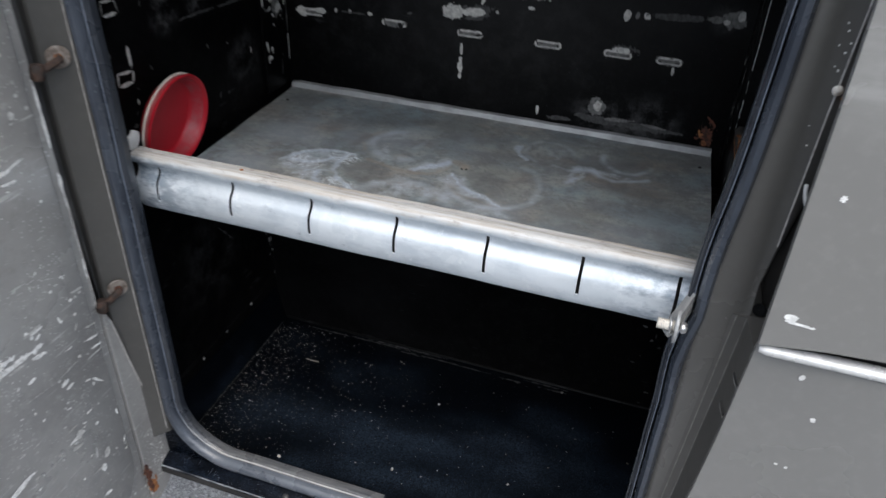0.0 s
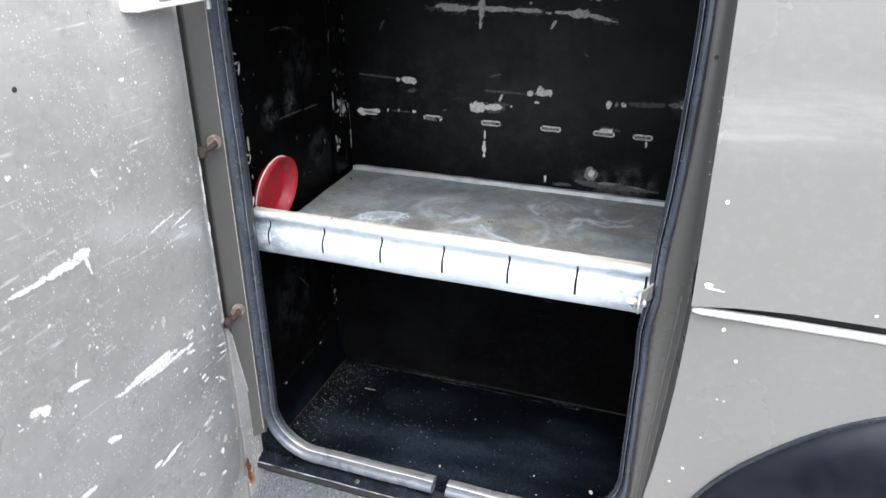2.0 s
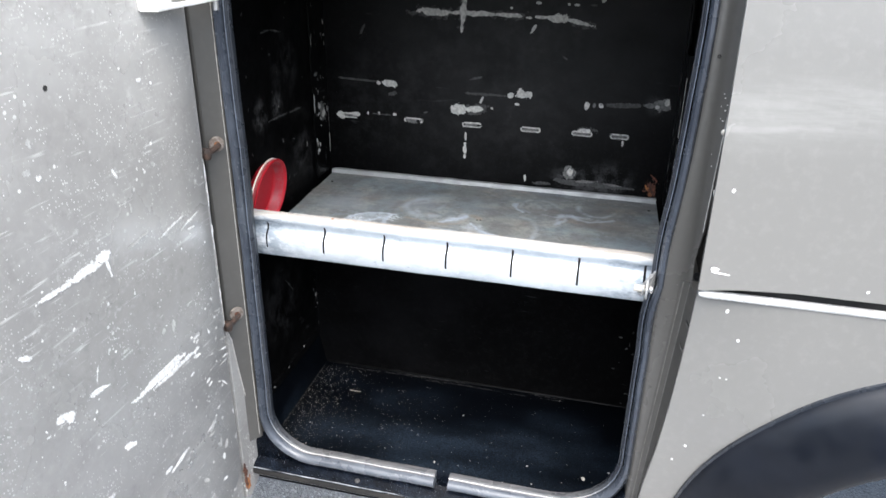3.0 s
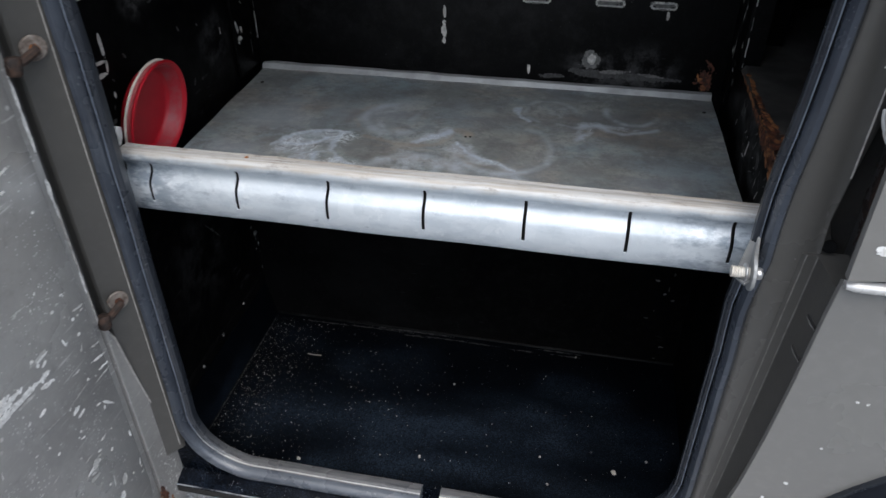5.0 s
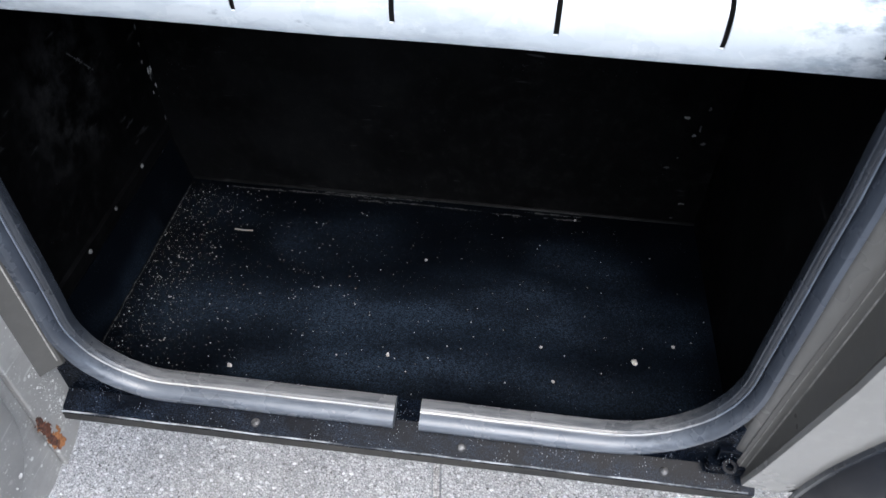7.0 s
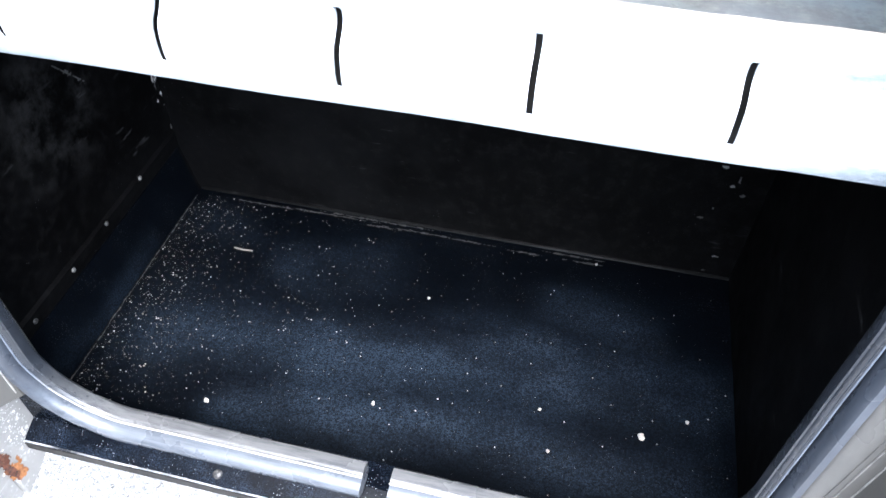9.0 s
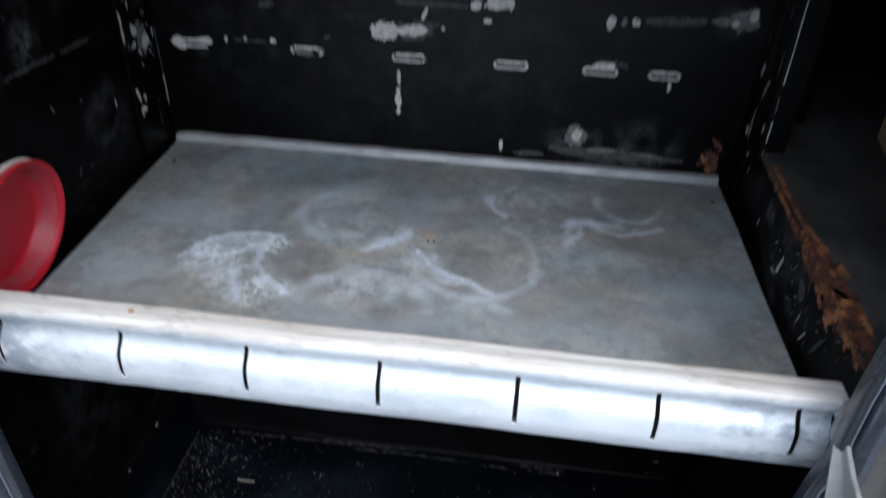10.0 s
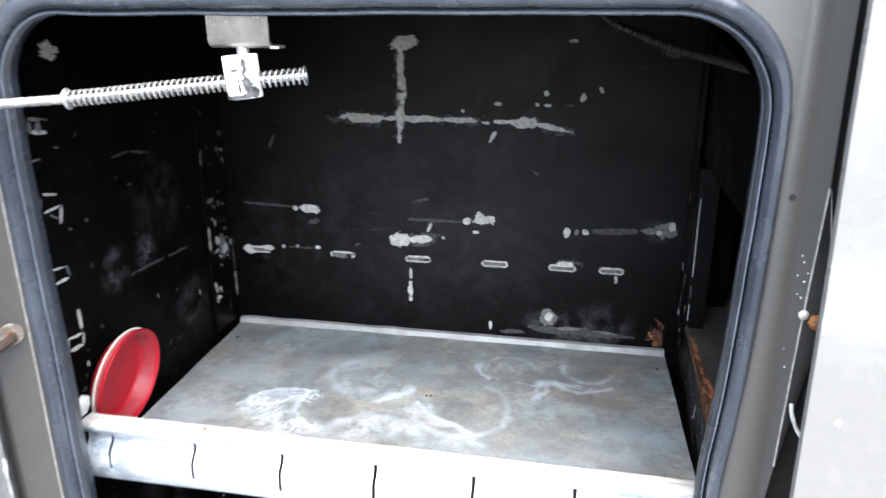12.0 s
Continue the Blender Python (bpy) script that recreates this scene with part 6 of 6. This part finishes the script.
for i, (u, v, w, h, a, k) in enumerate(((0.096, 1.335, 0.03, 0.022, 0, 0), (0.24, 0.93, 0.012, 0.005, 70, 2), (0.33, 0.97, 0.004, 0.012, 0, 0), (0.03, 0.985, 0.004, 0.02, 0, 0), (0.06, 0.955, 0.012, 0.006, 30, 2), (0.2, 0.72, 0.004, 0.06, 40, 2))):
    part("paint_scrape", flake(on_left, u, v, w, h, a, i + 330, 0.0014, 0.8 if k == 2 else 0.5), mats[k], wall_left)
for i, (u, v, w, h, a, k) in enumerate(((0.3645, 1.166, 0.003, 0.024, 0, 0), (0.3655, 1.046, 0.005, 0.046, 0, 0), (0.402, 1.022, 0.030, 0.040, 0, 3), (0.41, 1.016, 0.016, 0.022, 0, 0), (0.388, 1.034, 0.012, 0.016, 30, 0), (0.383, 1.018, 0.014, 0.006, 20, 0), (0.3705, 0.962, 0.006, 0.024, 15, 0), (0.3775, 0.944, 0.016, 0.007, -15, 0), (0.3835, 0.954, 0.005, 0.014, 0, 0), (0.434, 0.945, 0.0045, 0.050, 0, 0), (0.4335, 1.0, 0.0025, 0.06, 0, 3), (0.378, 1.10, 0.018, 0.010, 20, 3), (0.427, 1.1685, 0.008, 0.007, 0, 0), (0.413, 1.172, 0.010, 0.008, 0, 3), (0.41, 0.92, 0.003, 0.03, 0, 2))):
    part("paint_scrape", flake(on_post, u, v, w, h, a, i + 360, 0.0007, 0.5), mats[k], wall_left)
for i, (u, v) in enumerate(((0.098, 0.536), (0.165, 0.54), (0.24, 0.543), (0.03, 0.534))):
    part("screw", lathe(bmesh.new(), [(0.0003, 0), (0.003, 0), (0.0027, 0.0012), (0.0014, 0.002), (0.0003, 0.0022)], (-0.3632, u, v + 0.007), (1, 0, 0), 12), DIM if i % 2 == 0 else FAINT, wall_left, smooth=50)


def on_right(u, v, lift):
    return (0.345 - lift, u, v)


def on_right_low(u, v, lift):
    return (0.338 - lift, u, v)


def on_right_post(u, v, lift):
    return (0.334 - lift, u, v)


for i, (place, u, v, w, h, a, k) in enumerate(((on_right, 0.12, 1.21, 0.008, 0.02, 20, 2), (on_right, 0.06, 1.27, 0.004, 0.03, 5, 0), (on_right, 0.058, 1.25, 0.012, 0.012, 0, 0), (on_right, 0.05, 1.22, 0.02, 0.006, 20, 0), (on_right, 0.2, 1.25, 0.012, 0.005, 0, 2), (on_right, 0.05, 1.195, 0.01, 0.01, 0, 0), (on_right, 0.3, 1.22, 0.006, 0.02, 0, 2),
                                                (on_right_low, 0.1, 0.915, 0.004, 0.04, 30, 2), (on_right_low, 0.16, 0.925, 0.02, 0.016, 30, 2), (on_right_low, 0.22, 0.91, 0.006, 0.03, 20, 0), (on_right_low, 0.28, 0.93, 0.03, 0.02, 0, 2), (on_right_low, 0.13, 0.90, 0.004, 0.02, 30, 0),
                                                (on_right_post, 0.42, 1.06, 0.008, 0.02, 0, 2), (on_right_post, 0.41, 0.96, 0.01, 0.014, 0, 0), (on_right_post, 0.412, 1.03, 0.01, 0.014, 30, 0), (on_right_post, 0.415, 1.13, 0.008, 0.02, 20, 0), (on_right_post, 0.40, 1.05, 0.003, 0.08, 0, 2), (on_right_post, 0.40, 0.97, 0.003, 0.05, 0, 0))):
    part("paint_scrape", flake(place, u, v, w, h, a, i + 400), mats[k], wall_right)


def on_corner(u, v, lift):
    return (0.3353 - lift, u, v)


# the corner post: its front edge rubbed bright, chips down its face
for z0, z1, r in ((1.036, 1.142, 0.0007), (1.006, 1.022, 0.0006), (0.972, 0.996, 0.0007), (0.958, 0.964, 0.0006)):
    part("glint_or_wear_edge", tube(bmesh.new(), [(0.3388 + 0.0003 * math.sin(z * 300), 0.3548, z) for z in (z0, (2 * z0 + z1) / 3, (z0 + 2 * z1) / 3, z1)], r, 6), SCRAPE if z1 - z0 > 0.02 else DIM, wall_right, "edge rubbed to bare metal")
for i, (u, v, w, h, a, k) in enumerate(((0.392, 1.014, 0.004, 0.016, 20, 0), (0.388, 1.024, 0.010, 0.004, -30, 0), (0.386, 1.012, 0.004, 0.010, -10, 3), (0.389, 0.942, 0.010, 0.006, 20, 0), (0.381, 0.952, 0.005, 0.008, 0, 3), (0.363, 0.984, 0.006, 0.009, 0, 0), (0.366, 1.05, 0.004, 0.03, 0, 3), (0.372, 0.93, 0.006, 0.012, 10, 3), (0.377, 1.10, 0.004, 0.018, 0, 3))):
    part("paint_scrape", flake(on_corner, u, v, w, h, a, i + 430, 0.0007, 0.8), mats[k], wall_right)


rng = random.Random(55)
for i in range(34):
    part("paint_scrape", flake(on_right_low, rng.uniform(0.05, 0.32), rng.uniform(0.895, 0.945), rng.uniform(0.0008, 0.003), rng.uniform(0.004, 0.018), rng.gauss(25, 30), i + 900, 0.0006, 0.9), (DIM, FAINT, SCRAPE, DIM, FAINT)[i % 5], wall_right)
for i in range(26):
    part("paint_scrape", flake(on_post, rng.uniform(0.364, 0.43), rng.uniform(0.92, 1.24), rng.uniform(0.0015, 0.004), rng.uniform(0.003, 0.012), rng.gauss(0, 25), i + 920, 0.0007, 0.8), (SCRAPE, DIM)[i % 2], wall_left)
for i in range(24):
    part("paint_scrape", flake(on_left, rng.uniform(0.03, 0.34), rng.uniform(0.90, 1.25), rng.uniform(0.0015, 0.003), rng.uniform(0.003, 0.008), rng.gauss(0, 40), i + 940, 0.0007, 0.8), (DIM, FAINT)[i % 2], wall_left)


def on_ledge(u, v, lift):
    return (u, v, 0.9615 + lift)


def on_ledge_front(u, v, lift):
    return (0.3375 - lift, u, v)


rng = random.Random(71)
for i in range(110):
    t = rng.random() ** 1.35
    y = 0.035 + 0.295 * t
    thick = 0.4 + 1.7 * math.exp(-((y - 0.13) / 0.075) ** 4)
    size = rng.uniform(0.002, 0.006) * thick
    if i % 2:
        part("rust_patch", flake(on_ledge, 0.3422 + abs(rng.gauss(0, 0.0022)) * thick, y, size * 0.8, size * rng.uniform(1.0, 2.2), rng.uniform(-20, 20), i + 1200, 0.0008, 0.9), (RUST, OLD_RUST, RUST)[i % 3], ledge)
    else:
        part("rust_patch", flake(on_ledge_front, y, 0.9555 - abs(rng.gauss(0, 0.0028)) * thick, size * rng.uniform(1.0, 2.0), size * 0.8, rng.uniform(-20, 20), i + 1200, 0.0008, 0.9), (RUST, OLD_RUST, RUST)[i % 3], ledge)
for i, (u, v, w, h, k) in enumerate(((0.308, 0.909, 0.020, 0.030, 1), (0.311, 0.900, 0.014, 0.022, 1), (0.304, 0.912, 0.010, 0.012, 0), (0.316, 0.925, 0.007, 0.024, 1), (0.309, 0.895, 0.008, 0.012, 0), (0.298, 0.902, 0.008, 0.006, 1))):
    part("rust_patch", flake(on_back, u, v, w, h, 12 * i, i + 1330, 0.0007, 1.5), (RUST, OLD_RUST)[k], wall_back)
# the ledge's edge, eaten by rust all along and most in the middle
for i, (y, long, w, k) in enumerate(((0.10, 0.13, 0.016, 0), (0.15, 0.16, 0.012, 0), (0.215, 0.14, 0.008, 1), (0.27, 0.12, 0.006, 0), (0.06, 0.08, 0.009, 1), (0.12, 0.09, 0.020, 1))):
    part("rust_patch", flake(on_ledge, 0.3405 + w * 0.22, y, w, long, 0, i + 1400, 0.0010, 0.9), (RUST, OLD_RUST)[k], ledge)
    part("rust_patch", flake(on_ledge_front, y, 0.9595 - w * 0.28, long, w * 1.1, 0, i + 1410, 0.0010, 0.9), (RUST, OLD_RUST)[k], ledge)
bm = bmesh.new()
rng = random.Random(21)
for i in range(60):
    x, y, r = rng.uniform(0.37, 0.7), rng.uniform(0.0, 0.5), rng.uniform(0.001, 0.003)
    bm.faces.new([bm.verts.new((x + r * math.cos(k), y + r * math.sin(k) * 0.6, 0.9621)) for k in range(6)])
tagged(part("ledge_dust", bm, FAINT, ledge), "", "", "", "stuff")
part("paint_scrape", flake(on_ledge, 0.44, 0.20, 0.03, 0.014, 30, 77), SCRAPE, ledge)

# ---- wooden block on the ledge ----
block = thing("wooden_block", (0.5, 0.36, 0.9615), "offcut of brown plywood lying on the black ledge", "wood block")
bm = bmesh.new()
prism(bm, [(0.464, 0.354), (0.545, 0.346), (0.575, 0.405), (0.471, 0.411)], "z", 0.962, 1.037)
for v in bm.verts:
    v.co.z -= (v.co.z > 1) * 0.55 * (v.co.x - 0.464)
part("block", bm, WOOD, block, bevel=0.0015)
bm = bmesh.new()
prism(bm, [(0.462, 0.352), (0.549, 0.343), (0.579, 0.407), (0.469, 0.413)], "z", 1.0375, 1.043)
for v in bm.verts:
    v.co.z -= 0.55 * (v.co.x - 0.464)
part("top_sheet", bm, DARK_WOOD, block, "darker plywood sheet", bevel=0.001)
part("sawn_end", prism(bmesh.new(), [(0.4632, 0.3562), (0.4640, 0.3562), (0.4705, 0.4090), (0.4697, 0.4090)], "z", 0.965, 1.033), PALE_WOOD, block, "pale sawn end")

# ---- conduit under the roof, cable in the gap ----
conduit = thing("corrugated_conduit", (0.28, 0.3, 1.33), "dark corrugated cable conduit under the roof", "conduit")
way = [Vector((0.195, 0.415, 1.372)), Vector((0.216, 0.41, 1.3551)), Vector((0.254, 0.39, 1.3393)), Vector((0.287, 0.36, 1.3274)), Vector((0.322, 0.31, 1.3195)), Vector((0.337, 0.26, 1.318)), Vector((0.338, 0.17, 1.320)), Vector((0.338, 0.03, 1.330)), Vector((0.338, -0.012, 1.335))]
fine = []
for a, b in zip(way, way[1:]):
    fine += [a.lerp(b, i / 36) for i in range(36)]
part("hose", tube(bmesh.new(), fine, lambda s: 0.0046 + 0.0009 * math.sin(s * 330), 10), plain("dark_plastic", (0.03, 0.03, 0.032), (0.05, 0.05, 0.05), 0.5), conduit, smooth=60)
part("paint_scrape", flake(on_back, 0.297, 1.319, 0.026, 0.014, -5, 1100, 0.001, 0.8), FAINT, wall_back)
part("drilled_hole", disc(bmesh.new(), (0.297, 0.4363, 1.319), (0, -1, 0), 0.004, 0.001, seg=16), DARK, wall_back)
cable = thing("white_cable", (0.37, -0.06, 1.06), "white cable looped in the gap behind the body side", "cable")
part("loop", tube(bmesh.new(), [(0.3585 + 0.028 * (s / 12) ** 1.6, -0.058 - 0.006 * s / 12, 1.085 - 0.037 * math.sin(s / 12 * 1.5)) for s in range(13)], 0.0016, 8), CABLE, cable, smooth=60)
gap_rust = structure("gap_plate", box(bmesh.new(), 0.379, 0.40, -0.1, -0.03, 0.90, 1.6), GAP_GREY, "dark rusty plate inside the gap", "panel")
part("rust_lump", flake(lambda u, v, l: (0.3785 - l, u, v), -0.066, 1.01, 0.07, 0.12, 0, 8, 0.002), PIN_RUST, gap_rust)
for i, (u, v, w) in enumerate(((0.352, 1.20, 0.002), (0.349, 1.19, 0.0016), (0.354, 1.185, 0.0022), (0.351, 1.175, 0.0016), (0.3555, 1.192, 0.0016), (0.35, 1.205, 0.0014), (0.3535, 1.172, 0.002), (0.347, 1.13, 0.0016), (0.35, 1.115, 0.002))):
    part("paint_chip", flake(lambda p, q, l: (p, -0.0545 - l, q), u, v, w, w, 0, i + 630, 0.0006), CHIP, frame_right)


def on_upper(u, v, lift):
    return (u, -0.1185 - lift, v)


def on_lower(u, v, lift):
    return (u, -0.1165 + inward(u, v) - lift, v)


for i, (u, v, w, h, a) in enumerate(((0.366, 1.004, 0.012, 0.010, 0), (0.374, 1.0, 0.03, 0.004, -4), (0.371, 1.108, 0.006, 0.008, 0), (0.54, 0.998, 0.006, 0.006, 0))):
    part("paint_chip", flake(on_upper, u, v, w * 0.8, h * 0.8, a, i + 450, 0.0007), CHIP, body_up)
for i, (u, v, w, h, a) in enumerate(((0.392, 0.946, 0.006, 0.009, 0), (0.412, 0.906, 0.006, 0.008, -20), (0.375, 0.72, 0.006, 0.006, 0), (0.362, 0.69, 0.005, 0.007, 0), (0.40, 0.845, 0.004, 0.004, 0), (0.408, 0.845, 0.004, 0.004, 0), (0.39, 0.78, 0.004, 0.004, 0))):
    part("paint_chip", flake(on_lower, u, v, w * 0.75, h * 0.75, a, i + 470, 0.0006), CHIP, body_low)

def on_low(u, v, lift):
    return (u, 0.332 - lift, v)


rng = random.Random(17)
for i in range(22):
    part("paint_chip", flake(on_left, 0.322 + rng.uniform(-0.008, 0.008), rng.uniform(0.555, 0.80), rng.uniform(0.002, 0.005), rng.uniform(0.003, 0.010), 0, i + 700, 0.0009, 0.8), (SCRAPE, DIM, DIM)[i % 3], wall_left)
for i, (u, v, w, h) in enumerate(((0.287, 0.625, 0.012, 0.006), (0.306, 0.612, 0.004, 0.02), (0.316, 0.59, 0.012, 0.012), (0.302, 0.60, 0.010, 0.006), (0.281, 0.549, 0.010, 0.004), (0.29, 0.565, 0.004, 0.008), (0.315, 0.492, 0.014, 0.004), (0.305, 0.466, 0.008, 0.006), (0.31, 0.64, 0.004, 0.012))):
    part("paint_chip", flake(on_low, u, v, w * 0.7, h * 0.7, 0, i + 730, 0.0008, 1.0), FAINT if i % 3 else DIM, wall_low)
for i, (u, v, w) in enumerate(((-0.25, 0.3205, 0.08), (-0.17, 0.3225, 0.12), (-0.09, 0.3165, 0.05), (-0.04, 0.319, 0.10), (0.02, 0.3175, 0.06), (0.09, 0.3155, 0.05), (0.15, 0.324, 0.09), (0.165, 0.3165, 0.05), (-0.1, 0.326, 0.16))):
    part("scuff_line", flake(lambda p, q, l: (p, q, 0.4574 + l), u, v, w, 0.0026, 0, i + 750, 0.001, 0.9), FAINT, floor)
for i in range(24):
    part("scuff_line", flake(lambda p, q, l: (p, q, 0.4574 + l), -0.350 + rng.uniform(-0.0006, 0.0006), 0.012 + 0.013 * i, 0.0016, 0.016, 0, i + 770, 0.0008, 0.6), FAINT, floor)

# ---- grit on the floor ----
rng = random.Random(33)
verts, faces = [], []
for i in range(2700):
    if i < 1500:
        x, y = -0.349 + abs(rng.gauss(0, 0.055)), rng.uniform(0.0, 0.322)
    elif i < 2050:
        x, y = rng.gauss(-0.16, 0.08), rng.gauss(0.17, 0.08)
        if not (-0.34 < x < 0.33 and 0 < y < 0.32):
            continue
    else:
        x, y = rng.uniform(-0.34, 0.33), rng.uniform(-0.01, 0.325)
    r = (0.00026 + 0.0011 * rng.random() ** 5) if i < 1500 else 0.00026 + 0.0010 * rng.random() ** 5
    k = len(verts)
    for dx, dy, dz in ((1, 0, 0.4), (-0.8, 0.3, 0.4), (0.1, 0.9, 0.5), (0, -0.9, 0.4), (0.1, 0, 1.2), (0, 0.1, -0.1)):
        verts.append((x + dx * r * rng.uniform(0.7, 1.2), y + dy * r * rng.uniform(0.7, 1.2), 0.4572 + dz * r))
    for a, b in ((0, 2), (2, 1), (1, 3), (3, 0)):
        faces += [(k + a, k + b, k + 4), (k + b, k + a, k + 5)]
me = bpy.data.meshes.new("grit")
me.from_pydata(verts, [], faces)
me.materials.append(GRIT)
tagged(new("grit", me), "pale grit and crumbs scattered on the black floor", "grit", "", "stuff")


def pebble(x, y, r, seed):
    bm = bmesh.new()
    bmesh.ops.create_icosphere(bm, subdivisions=2, radius=r)
    for v in bm.verts:
        v.co *= 0.85 + 0.75 * noise.noise(v.co * (0.9 / r) + Vector((seed, 0, 0)))
        v.co.z *= 0.6
    bmesh.ops.translate(bm, verts=bm.verts, vec=(x, y, 0.457 + r * 0.5))
    ob = part("pebble", bm, GRIT, None, smooth=60)
    return tagged(ob, "small pale stone on the black floor", "pebble", "stones on the floor")


for i, (x, y, r) in enumerate(((0.244, 0.092, 0.0042), (-0.007, 0.217, 0.0022), (-0.03, 0.066, 0.0024), (-0.199, 0.029, 0.0028), (0.18, 0.318, 0.002), (0.14, 0.10, 0.0018), (0.29, 0.12, 0.002), (0.155, 0.055, 0.002))):
    pebble(x, y, r, i)
twig = part("twig", tube(bmesh.new(), [(-0.262, 0.238, 0.4585), (-0.25, 0.2365, 0.4592), (-0.238, 0.238, 0.4585)], 0.0011, 6), GRIT, None)
tagged(twig, "short dry straw on the black floor", "straw")
